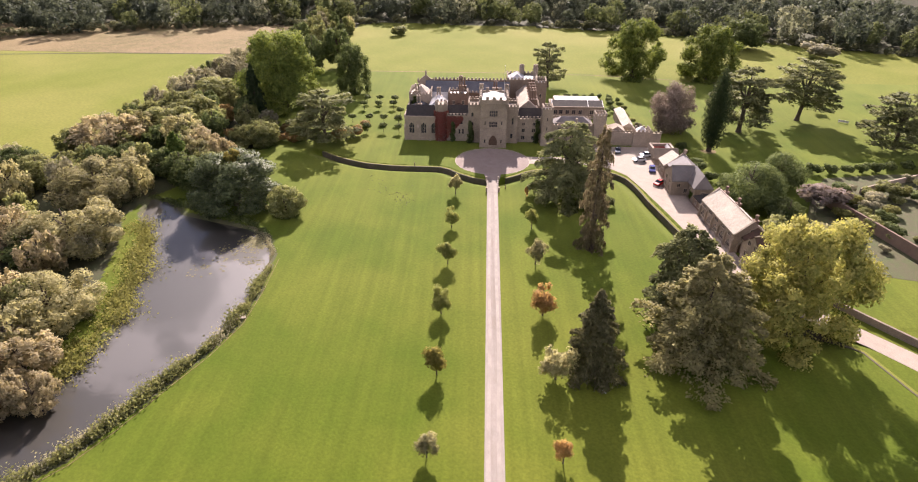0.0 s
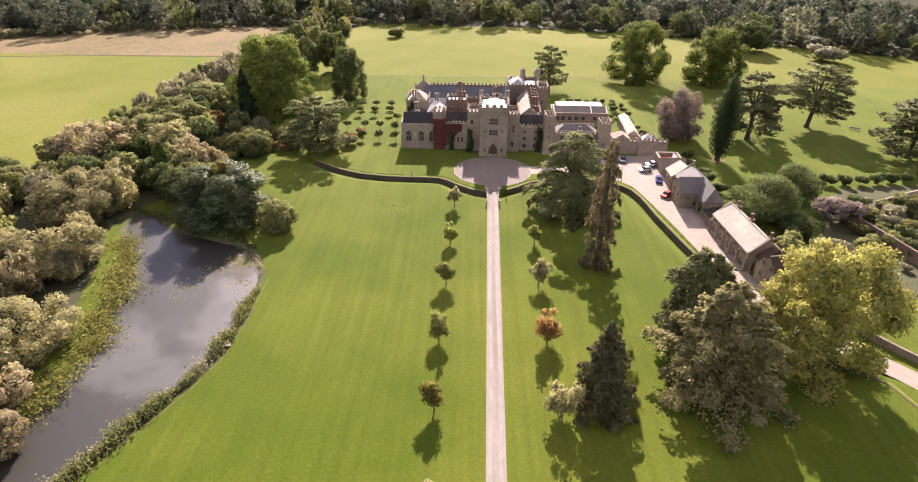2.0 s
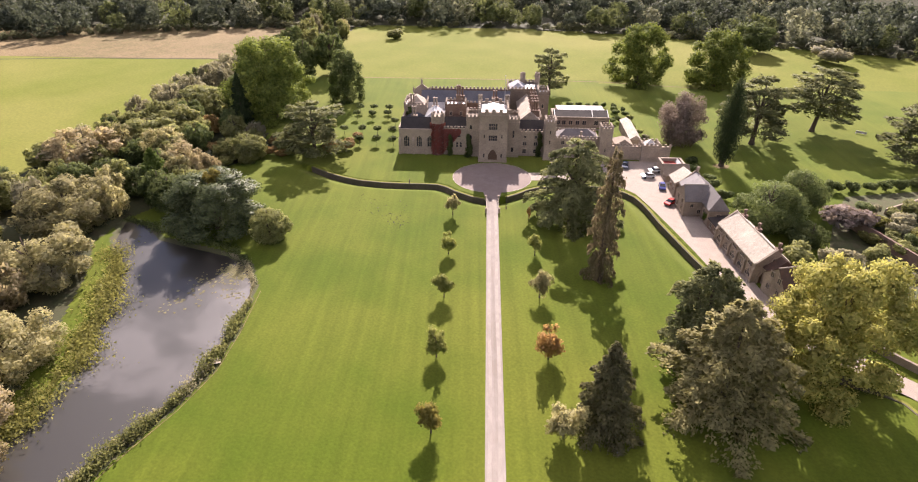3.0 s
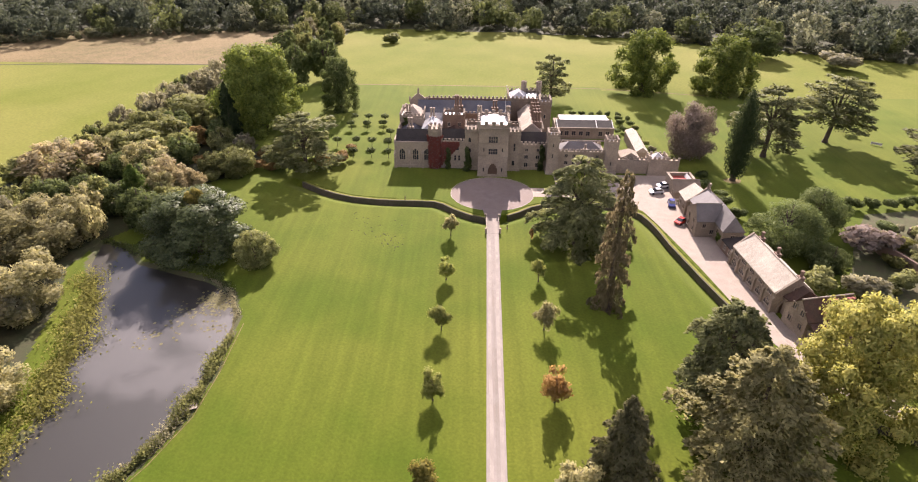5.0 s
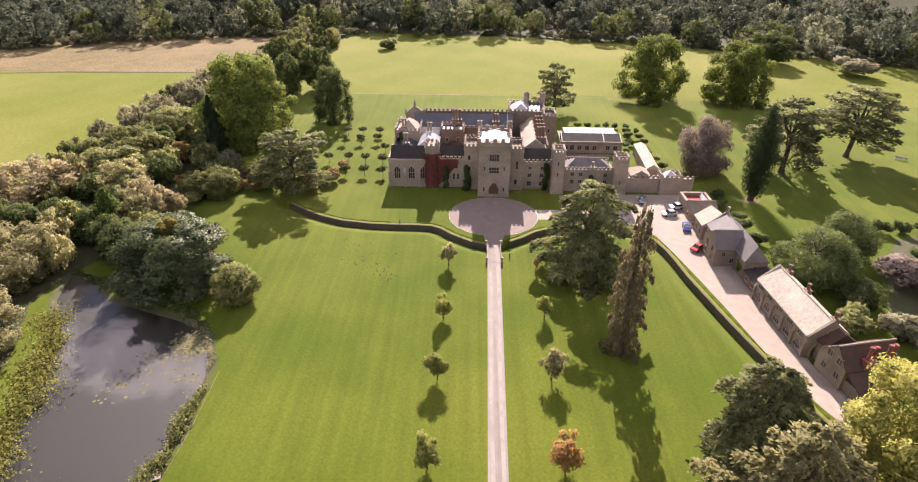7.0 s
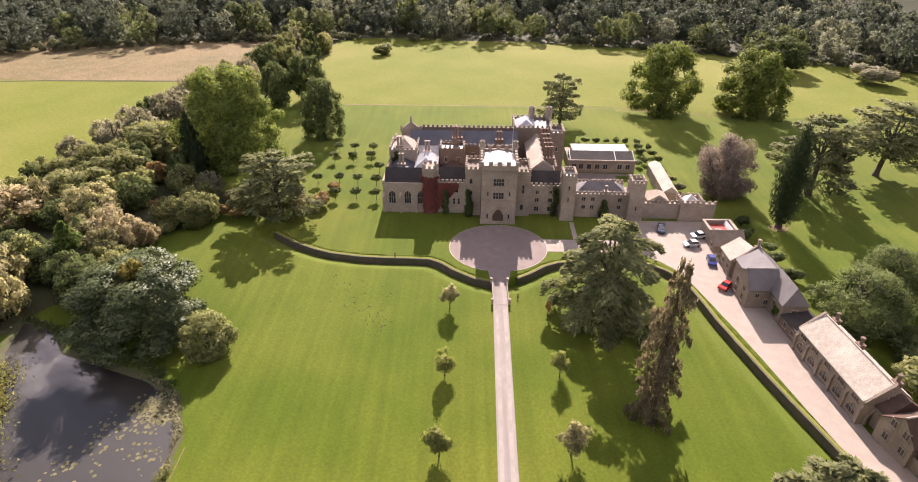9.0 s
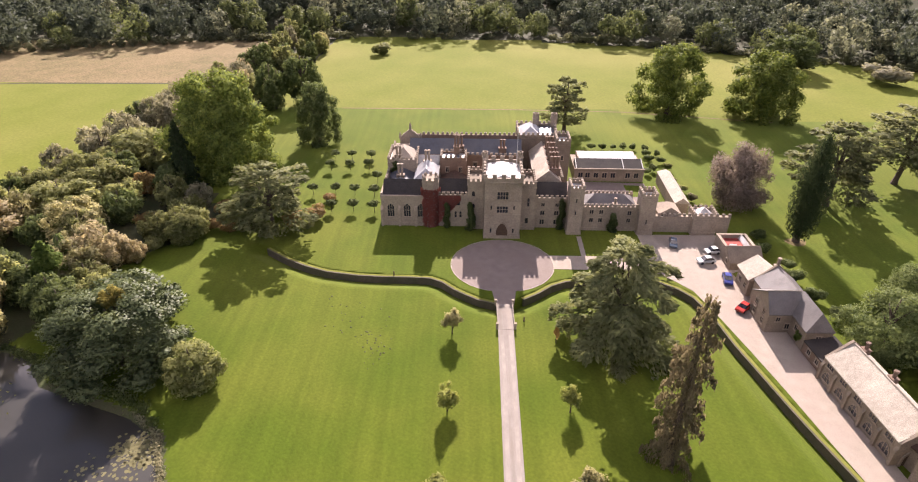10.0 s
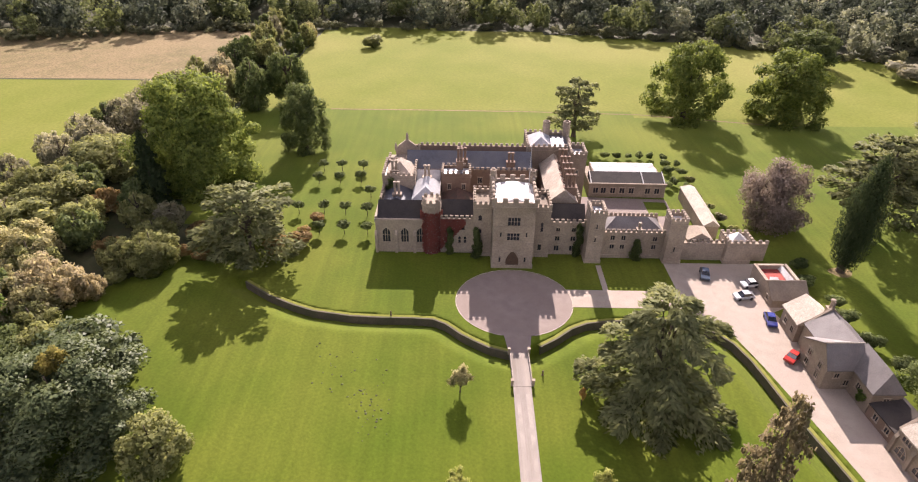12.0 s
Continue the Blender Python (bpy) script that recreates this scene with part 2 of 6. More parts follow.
# Ha-ha stone: green growth tinge, and the shaded face's darkness put into the colour.
HAHASTONE = surface("mossy_shade_dark_stone", (0.105, 0.086, 0.06), (0.075, 0.066, 0.042), 0.9, 0.9, 6.0, 0.4, c3=(0.06, 0.064, 0.032), big=0.2)


def water_material():
    m = bpy.data.materials.new("pond_water")
    m.use_nodes = True
    nt = m.node_tree
    p = nt.nodes["Principled BSDF"]
    p.inputs["Base Color"].default_value = (0.012, 0.010, 0.005, 1)
    p.inputs["Roughness"].default_value = 0.6
    gl = nt.nodes.new("ShaderNodeBsdfGlossy")
    gl.inputs["Roughness"].default_value = 0.01
    geo = nt.nodes.new("ShaderNodeNewGeometry")
    nz = nt.nodes.new("ShaderNodeTexNoise")
    nz.inputs["Scale"].default_value, nz.inputs["Detail"].default_value = 0.9, 3.0
    nt.links.new(geo.outputs["Position"], nz.inputs["Vector"])
    b = nt.nodes.new("ShaderNodeBump")
    b.inputs["Strength"].default_value, b.inputs["Distance"].default_value = 0.02, 0.2
    nt.links.new(nz.outputs["Fac"], b.inputs["Height"])
    nt.links.new(b.outputs["Normal"], gl.inputs["Normal"])
    fr = nt.nodes.new("ShaderNodeFresnel")
    fr.inputs["IOR"].default_value = 1.38
    sh = nt.nodes.new("ShaderNodeMixShader")
    nt.links.new(fr.outputs["Fac"], sh.inputs["Fac"])
    nt.links.new(p.outputs["BSDF"], sh.inputs[1])
    nt.links.new(gl.outputs["BSDF"], sh.inputs[2])
    nt.links.new(sh.outputs["Shader"], nt.nodes["Material Output"].inputs["Surface"])
    return m


WATER = water_material()

# ---- mesh helpers ----


def mesh_of(name, verts, faces, *mats):
    me = bpy.data.meshes.new(name)
    me.from_pydata([tuple(v) for v in verts], [], faces)
    for m in mats:
        me.materials.append(m)
    me.update()
    return me


def quads_mesh(name, leaves, mat):
    """A mesh of loose quads; each row holds four corners and the soft normal of the foliage there."""
    n = len(leaves)
    me = bpy.data.meshes.new(name)
    me.vertices.add(n * 4)
    me.vertices.foreach_set("co", np.ascontiguousarray(leaves[:, :4], np.float32).ravel())
    me.loops.add(n * 4)
    me.loops.foreach_set("vertex_index", np.arange(n * 4, dtype=np.int32))
    me.polygons.add(n)
    me.polygons.foreach_set("loop_start", np.arange(0, n * 4, 4, dtype=np.int32))
    me.materials.append(mat)
    me.update(calc_edges=True)
    me.polygons.foreach_set("use_smooth", np.ones(n, bool))
    me.normals_split_custom_set(np.repeat(leaves[:, 4], 4, axis=0).tolist())
    return me


def part(name, me, parent, label="", loc=None, rz=0.0, scale=None):
    ob = new(name, me)
    ob.parent = parent
    if loc is not None:
        ob.location = loc
    if rz:
        ob.rotation_euler = (0, 0, radians(rz))
    if scale is not None:
        ob.scale = scale
    return tagged(ob, label=label) if label else ob


def thing(name, label, category, group="", loc=(0, 0, 0.0), rz=0.0, kind=""):
    ob = new(name)
    ob.location, ob.rotation_euler = loc, (0, 0, radians(rz))
    return tagged(ob, label, category, group, kind)


class Shape:
    """Collects corners and faces, then becomes one mesh."""

    def __init__(self):
        self.v, self.f, self.m = [], [], []

    def add(self, verts, faces, mi=0):
        k = len(self.v)
        self.v += [tuple(v) for v in verts]
        self.f += [tuple(k + i for i in f) for f in faces]
        self.m += [mi] * len(faces)

    def box(self, x0, x1, y0, y1, z0, z1, mi=0):
        self.add([(x0, y0, z0), (x1, y0, z0), (x1, y1, z0), (x0, y1, z0), (x0, y0, z1), (x1, y0, z1), (x1, y1, z1), (x0, y1, z1)],
                 [(0, 3, 2, 1), (4, 5, 6, 7), (0, 1, 5, 4), (1, 2, 6, 5), (2, 3, 7, 6), (3, 0, 4, 7)], mi)

    def collar(self, x0, x1, y0, y1, t, z0, z1, mi=0):
        """A square ring of the given thickness."""
        o = [(x0, y0), (x1, y0), (x1, y1), (x0, y1)]
        n = [(x0 + t, y0 + t), (x1 - t, y0 + t), (x1 - t, y1 - t), (x0 + t, y1 - t)]
        v = [(*p, z) for z in (z0, z1) for p in o + n]
        f = []
        for i in range(4):
            j = (i + 1) % 4
            f += [(i, j, 8 + j, 8 + i), (4 + j, 4 + i, 12 + i, 12 + j), (8 + i, 8 + j, 12 + j, 12 + i), (j, i, 4 + i, 4 + j)]
        self.add(v, f, mi)

    def prism(self, pts, z0, z1, mi=0, taper=1.0):
        n = len(pts)
        cx, cy = sum(p[0] for p in pts) / n, sum(p[1] for p in pts) / n
        self.add([(x, y, z0) for x, y in pts] + [(cx + (x - cx) * taper, cy + (y - cy) * taper, z1) for x, y in pts],
                 [tuple(range(n - 1, -1, -1)), tuple(range(n, 2 * n))] + [(i, (i + 1) % n, n + (i + 1) % n, n + i) for i in range(n)], mi)

    def gable(self, x0, x1, y0, y1, z0, z1, along="x", hip0=0.0, hip1=0.0, over=0.25, mi=0, thick=0.18):
        """A pitched roof with thickness; hip0, hip1 draw the ridge's ends in."""
        if along == "x":
            ym = (y0 + y1) / 2
            a = [(x0 - (0 if hip0 else over), y0 - over, z0), (x1 + (0 if hip1 else over), y0 - over, z0), (x1 + (0 if hip1 else over), y1 + over, z0), (x0 - (0 if hip0 else over), y1 + over, z0), (x0 + hip0 - (0 if hip0 else over), ym, z1), (x1 - hip1 + (0 if hip1 else over), ym, z1)]
            fs = [(0, 1, 5, 4), (2, 3, 4, 5), (3, 0, 4), (1, 2, 5)]
        else:
            xm = (x0 + x1) / 2
            a = [(x0 - over, y0 - (0 if hip0 else over), z0), (x1 + over, y0 - (0 if hip0 else over), z0), (x1 + over, y1 + (0 if hip1 else over), z0), (x0 - over, y1 + (0 if hip1 else over), z0), (xm, y0 + hip0 - (0 if hip0 else over), z1), (xm, y1 - hip1 + (0 if hip1 else over), z1)]
            fs = [(1, 2, 5, 4), (3, 0, 4, 5), (0, 1, 4), (2, 3, 5)]
        low = [(x, y, z - thick) for x, y, z in a]
        self.add(a + low, fs + [tuple(6 + i for i in reversed(f)) for f in fs[:2]] + [(0, 6, 7, 1), (1, 7, 8, 2), (2, 8, 9, 3), (3, 9, 6, 0)], mi)

    def mesh(self, name, *mats):
        me = mesh_of(name, self.v, self.f, *mats)
        me.polygons.foreach_set("material_index", self.m)
        me.update()
        return me


def octagon(cx, cy, r):
    return [(cx + r * math.cos(radians(22.5 + 45 * i)), cy + r * math.sin(radians(22.5 + 45 * i))) for i in range(8)]


def tube(sh, pts, radii, sides=7, mi=0):
    rings = []
    for i, p in enumerate(pts):
        p = Vector(p)
        d = (Vector(pts[min(i + 1, len(pts) - 1)]) - Vector(pts[max(i - 1, 0)])).normalized()
        a = d.cross(Vector((0.3, 1, 0.1))).normalized()
        b = d.cross(a)
        rings.append([p + (a * math.cos(2 * math.pi * k / sides) + b * math.sin(2 * math.pi * k / sides)) * radii[i] for k in range(sides)])
    n = len(pts)
    sh.add([v for r in rings for v in r], [(i * sides + k, i * sides + (k + 1) % sides, (i + 1) * sides + (k + 1) % sides, (i + 1) * sides + k) for i in range(n - 1) for k in range(sides)] + [tuple(range((n - 1) * sides, n * sides))], mi)


# ---- ground ----
POND = [(-84.2, 116.7), (-77.2, 114.2), (-71.6, 107.8), (-63.1, 104.7), (-53.1, 101.2), (-47.0, 97.0), (-43.2, 88.9), (-42.2, 75.0), (-42.5, 64.0), (-45.4, 55.3), (-48.8, 47.7), (-53.0, 38.5), (-56.1, 32.3), (-63.2, 24.5), (-77.7, 15.4), (-99.8, 8.1),
        (-99.8, 19.2), (-79.7, 32.0), (-70.7, 41.7), (-66.2, 49.3), (-64.3, 61.3), (-67.3, 73.6), (-70.9, 87.1), (-76.0, 98.4), (-82.0, 107.6)]
HAHA = [(-46.0, 151.5), (-43.0, 149.2), (-40.0, 147.0), (-34.8, 144.2), (-30.5, 142.4), (-23.4, 141.0), (-17.6, 140.6), (-11.8, 140.5), (-7.9, 140.2), (-5.5, 138.9), (-2.7, 136.1), (-0.4, 134.4), (2.3, 132.6), (5.7, 131.4), (7.4, 131.2), (8.8, 131.4), (11.4, 132.9), (14.5, 135.0), (17.7, 137.8), (20.8, 139.4), (24.8, 140.0), (31.0, 140.4), (36.0, 140.6), (40.4, 139.4), (43.6, 137.0), (45.7, 134.2), (47.0, 130.0), (47.8, 125.5), (48.6, 119.5), (50.0, 112.6), (51.5, 105.2), (53.0, 98.6), (54.3, 93.5), (55.4, 89.0), (57.3, 79.7), (61.0, 69.8), (67.5, 63.6), (72.1, 59.2), (75.1, 48.4), (77.7, 34.8)]


BELT = [(-152.3, 19.4), (-145.8, 65.1), (-138.8, 110.1), (-128.9, 143.6), (-118.1, 179.7), (-113.9, 211.6), (-110.7, 246.0), (-103.3, 282.6), (-96.9, 326.2), (-95.8, 361.2), (-70.9, 363.6), (-72.2, 312.6), (-75.4, 280.5), (-79.7, 246.3), (-83.9, 215.6),
        (-79.9, 193.6), (-61.7, 170.0), (-62.8, 159.9), (-72.0, 150.1), (-77.6, 140.2), (-79.2, 125.6), (-84.2, 116.7), (-86.0, 105.5), (-79.9, 91.8), (-75.8, 76.1), (-71.7, 58.3), (-75.7, 43.0), (-85.7, 32.2), (-105.9, 21.5)]


def seg_dist(x, y, line, closed):
    """Distance of points to a broken line, and on which side of its nearest piece they lie."""
    best = np.full(x.shape, 1e9)
    side = np.zeros(x.shape)
    pts = line + [line[0]] if closed else line
    for (ax, ay), (bx, by) in zip(pts[:-1], pts[1:]):
        dx, dy = bx - ax, by - ay
        t = np.clip(((x - ax) * dx + (y - ay) * dy) / (dx * dx + dy * dy), 0, 1)
        d = np.hypot(x - ax - t * dx, y - ay - t * dy)
        s = dx * (y - ay) - dy * (x - ax)
        side = np.where(d < best - 1e-9, s, side)
        best = np.minimum(best, d)
    return best, side


def inside(x, y, poly):
    hit = np.zeros(x.shape, bool)
    for (ax, ay), (bx, by) in zip(poly, poly[1:] + poly[:1]):
        hit ^= ((ay > y) != (by > y)) & (x < (bx - ax) * (y - ay) / (by - ay + 1e-12) + ax)
    return hit


def hill(y):
    u = np.clip((y - 374) / 330, 0, 1)
    return 100 * u * u * (3 - 2 * u)


def wood_edge(x):
    """How far north the open meadow reaches."""
    return 366 - 0.085 * x - 0.00108 * x * x


def ground_height(x, y):
    z = np.zeros(x.shape)
    d, _ = seg_dist(x, y, POND, True)
    inn = inside(x, y, POND)
    z = np.where(inn, -0.35 - np.minimum(d, 3.0) * 0.45, np.where(d < 1.5, -0.35 * (1 - d / 1.5), z))
    d2, s2 = seg_dist(x, y, HAHA, False)
    z = np.where(((s2 < 0) & (d2 < 4.2)), -1.75 * np.clip(1 - d2 / 4.2, 0, 1) ** 1.1, np.where(d2 < 0.75, -1.75, z))
    return z + hill(y)


MOWN = [(-47.0, 251.6), (-18.9, 251.5), (18.8, 250.9), (57.7, 248.9), (107.2, 238.7)]   # north edge of the mown lawn


def build_ground():
    xs = np.concatenate([[-3000, -1500, -800, -500, -350], np.arange(-260, -104, 6.0), np.arange(-102, 64, 0.6), np.arange(66, 270, 12.0), [350, 500, 800, 1500, 3000]])
    ys = np.concatenate([[-3000, -1500, -700, -300, -120, -40, -8], np.arange(4, 166, 0.6), np.arange(168, 760, 6.0), [850, 1200, 2000, 3000]])
    X, Y = np.meshgrid(xs, ys)
    Z = ground_height(X, Y)
    nx, ny = len(xs), len(ys)
    verts = np.stack([X.ravel(), Y.ravel(), Z.ravel()], 1)
    i = np.arange(nx * ny).reshape(ny, nx)
    quads = np.stack([i[:-1, :-1].ravel(), i[:-1, 1:].ravel(), i[1:, 1:].ravel(), i[1:, :-1].ravel()], 1)
    me = bpy.data.meshes.new("ground")
    me.vertices.add(len(verts))
    me.vertices.foreach_set("co", verts.astype(np.float32).ravel())
    me.loops.add(len(quads) * 4)
    me.loops.foreach_set("vertex_index", quads.astype(np.int32).ravel())
    me.polygons.add(len(quads))
    me.polygons.foreach_set("loop_start", np.arange(0, len(quads) * 4, 4, dtype=np.int32))
    for m in (LAWN, MEADOW, WOODFLOOR, BANK):
        me.materials.append(m)
    c = verts[quads].mean(1)
    idx = np.zeros(len(quads), np.int32)
    idx[(c[:, 1] > np.interp(c[:, 0], [p[0] for p in MOWN], [p[1] for p in MOWN])) | (c[:, 0] < -104)] = 1
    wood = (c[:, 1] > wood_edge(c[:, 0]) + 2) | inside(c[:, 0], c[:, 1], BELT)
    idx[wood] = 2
    d, _ = seg_dist(c[:, 0], c[:, 1], POND, True)
    idx[(inside(c[:, 0], c[:, 1], POND)) | ((d < 1.2) & (c[:, 1] < 118))] = 3
    me.polygons.foreach_set("material_index", idx)
    me.polygons.foreach_set("use_smooth", np.ones(len(quads), bool))
    me.update(calc_edges=True)
    return tagged(new("ground", me), "mown green lawn and meadow of the park", "ground", kind="structure")


def sheet(name, pts, z, mat, label, category, kind="structure", thick=0.06):
    sh = Shape()
    sh.prism(pts, z - thick, z)
    return tagged(new(name, sh.mesh(name, mat)), label, category, kind=kind)


def ribbon(name, line, width, z, mat, label, category):
    """A strip of even width along a line."""
    sh = Shape()
    n = len(line)
    left, right = [], []
    for i, (x, y) in enumerate(line):
        a, b = line[max(i - 1, 0)], line[min(i + 1, n - 1)]
        d = Vector((b[0] - a[0], b[1] - a[1])).normalized()
        left.append((x - d.y * width / 2, y + d.x * width / 2))
        right.append((x + d.y * width / 2, y - d.x * width / 2))
    for i in range(n - 1):
        q = [left[i], right[i], right[i + 1], left[i + 1]]
        sh.add([(*p, z) for p in q] + [(*p, z - 0.06) for p in q], [(0, 1, 2, 3), (1, 0, 4, 5), (3, 2, 6, 7)])
    return tagged(new(name, sh.mesh(name, mat)), label, category, kind="structure")


build_ground()
sh = Shape()
sh.add([(x, y, -0.42) for x, y in POND], [tuple(range(len(POND) - 1, -1, -1))])
water = tagged(new("water", sh.mesh("water", WATER)), "still pond water mirroring clouds and trees", "pond", kind="structure")


def drive_x(y):
    return 5.26 + 0.0164 * y


ribbon("road", [(drive_x(y), y) for y in (-90, -40, 0, 40, 80, 110, 123.8)], 2.95, 0.03, DRIVE, "pale pinkish gravel drive across the lawn", "drive")
for off in (-0.78, 0.78):
    ribbon("wheel_track", [(drive_x(y) + off + 0.12 * math.sin(y * 0.13), y) for y in range(-90, 124, 4)], 0.62, 0.036, TRACK, "paler worn wheel track along the drive", "drive")
circle = [(7.7 + 11.2 * math.cos(a), 146.0 + 10.3 * math.sin(a)) for a in np.linspace(0, 2 * math.pi, 48, endpoint=False)]
ribbon("kerb", [((7.7 + 11.3 * math.cos(a)), 146.0 + 10.4 * math.sin(a)) for a in np.linspace(-1.30, 4.44, 60)], 0.15, 0.07, STONETILE, "thin pale stone kerb round the forecourt", "kerb")
sheet("pavement", circle, 0.05, SHADEGRAVEL, "round gravel forecourt before the gatehouse", "forecourt")
sheet("pavement", [(5.7, 131.2), (9.3, 131.1), (10.2, 137.3), (4.9, 137.5)], 0.045, SHADEGRAVEL, "gravel neck between bridge and forecourt", "forecourt")
sheet("pavement", [(16.6, 144.3), (45.2, 143.9), (45.3, 149.4), (16.6, 149.8)], 0.04, GRAVEL, "gravel road along the castle front", "road")
sheet("pavement", [(40.5, 143.2), (43.6, 140.4), (46.6, 136.6), (48.6, 129.0), (50.9, 118.4), (52.9, 108.3), (54.9, 96.7), (56.4, 89.0), (58.8, 81.3), (62.9, 72.4), (69.0, 66.3), (74.2, 60.8), (79.4, 54.2), (87.2, 42.1), (91.0, 45.2), (81.8, 59.0), (76.2, 65.6), (70.5, 72.2), (66.5, 81.5), (62.3, 90.0), (60.6, 111.4), (63.0, 111.9), (61.5, 119.5), (60.4, 124.6), (57.0, 143.2), (60.5, 145.0), (62.2, 159.5), (40.5, 159.5)], 0.035, GRAVEL, "sunlit gravel yard beside the outbuildings", "yard")
# This court's shade comes from the darker gravel colour too.
sheet("pavement", [(26.6, 168.3), (48.9, 167.2), (49.2, 188.1), (26.9, 189.3)], 0.03, SHADEGRAVEL, "gravel courtyard behind the castle wing", "courtyard")
sheet("field", [(-452.4, 287.9), (-181.5, 281.9), (-100.2, 282.9), (-91.8, 308.4), (-91.6, 362.0), (-185.0, 359.9), (-455.0, 357.8)], 0.05, STUBBLE, "dry tan field of uncut hay", "field")

ribbon("path", MOWN, 0.9, 0.04, STUBBLE, "thin dry line between lawn and meadow", "path")
# Flat dark strip painted for the hedge line's shade; no ditch is dug.
ribbon("path", [(-452.1, 280.4), (-238.0, 275.2), (-181.6, 280.9), (-100.2, 281.9)], 1.2, 0.07, WOODFLOOR, "dark strip painted for hedge shade along the hay field", "ditch")
ribbon("path", [(26.4, 158.4), (26.2, 149.2)], 1.1, 0.05, GRAVEL, "narrow gravel path to the turret", "path")

# ---- foliage ----


def unit(a):
    return a / (np.linalg.norm(a, axis=1, keepdims=True) + 1e-9)


def leaf_quads(rng, centres, normals, size, spread=0.8, soft=None):
    """Loose leaf clumps as bent quads at the given places, shaded with the form of the crown."""
    n = len(centres)
    soft = unit(normals if soft is None else soft)
    nv = unit(normals + rng.normal(0, spread, (n, 3)))
    nv *= np.where((nv * soft).sum(1) < 0, -1.0, 1.0)[:, None]
    t = unit(np.cross(nv, rng.normal(0, 1, (n, 3))))
    b = np.cross(nv, t)
    s = (size * rng.uniform(0.6, 1.4, n))[:, None]
    w = s * rng.uniform(0.45, 0.8, n)[:, None]
    return np.stack([centres - t * s, centres - b * w + nv * s * 0.25, centres + t * s, centres + b * w + nv * s * 0.25, unit(soft + 0.42 * nv)], 1)


def needle_quads(rng, centres, ways, normals, long, wide):
    """Slim sprays that point along the given ways."""
    n = len(centres)
    t = unit(ways)
    nv = unit(normals + rng.normal(0, 0.6, (n, 3)))
    b = unit(np.cross(nv, t))
    s = (long * rng.uniform(0.6, 1.3, n))[:, None]
    w = (wide * rng.uniform(0.6, 1.3, n))[:, None]
    return np.stack([centres - t * s * 0.6, centres - b * w, centres + t * s, centres + b * w, unit(normals + 0.8 * nv)], 1)


def cloud(rng, lumps, n, size, spread=0.8, up=0.25, skin=(0.72, 1.05), core=0.14):
    """Leaf clumps over the skins of ellipsoids given as (centre, radii)."""
    area = np.array([r[0] * r[1] + r[1] * r[2] + r[0] * r[2] for _, r in lumps])
    count = np.maximum(1, (n * area / area.sum()).astype(int))
    mid = np.mean([c for c, _ in lumps], axis=0)
    out = []
    for (c, r), k in zip(lumps, count):
        d = unit(rng.normal(0, 1, (k, 3)))
        rad = rng.uniform(*skin, k)[:, None]
        p = np.array(c) + d * np.array(r) * rad
        nv = d + np.array([0, 0, up])
        out.append(leaf_quads(rng, p, nv, size, spread, d * 0.9 + unit(p - mid) * 0.55 + np.array([0, 0, up])))
        j = max(1, int(k * core))
        e = unit(rng.normal(0, 1, (j, 3)))
        out.append(leaf_quads(rng, np.array(c) + e * np.array(r) * rng.uniform(0.2, 0.7, j)[:, None], e, size * 2.2, 0.8))
    return np.concatenate(out)


def crown_branches(seed, branches, sprays, reach, droop=0.25, rise=0.0, fan=0.22, long=0.07, wide=0.016, tiers=0, ragged=0.25, bare=0.0):
    """Needle sprays along boughs that leave the trunk all round; reach gives a bough's length at each height."""
    rng = np.random.default_rng(seed)
    out = []
    for i in range(branches):
        u = (i + rng.random()) / branches
        if tiers:
            u = (math.floor(u * tiers) + 0.5 + rng.uniform(-0.12, 0.12)) / tiers
        a = i * 2.399 + rng.uniform(-0.4, 0.4)
        length = reach(u) * rng.uniform(1 - ragged, 1 + ragged * 0.4)
        n = max(12, int(sprays * (0.25 + length) / 1.0))
        s = bare + (1 - bare) * rng.random(n) ** 0.62
        tuft = 0.75 + 0.25 * np.sin(s * 23 + i * 1.7)
        c = np.array([math.cos(a), math.sin(a), 0.0])
        q = np.array([-math.sin(a), math.cos(a), 0.0])
        side = np.clip(rng.normal(0, 1, n), -2, 2) * fan * length * tuft * (0.35 + 0.65 * np.sin(np.pi * np.clip(s, 0, 1) ** 0.8))
        z = -0.92 + 1.86 * u + rise * s * length - droop * length * s ** 2 - np.abs(side) * 0.3 + rng.normal(0, 0.022, n)
        p = c * (length * s)[:, None] + q * side[:, None]
        p[:, 2] = z
        way = c * 0.9 + q * (np.sign(side) * 0.6)[:, None] + rng.normal(0, 0.3, (n, 3))
        way[:, 2] += rise * 0.8 - droop * 1.2 * s
        soft = np.tile(np.array([0, 0, 0.5]) + c * 0.5, (n, 1)) + q * (side / (fan * length + 1e-6) * 0.25)[:, None] + unit(p) * 0.2
        out.append(needle_quads(rng, p, way, soft, long, wide))
    return np.concatenate(out)


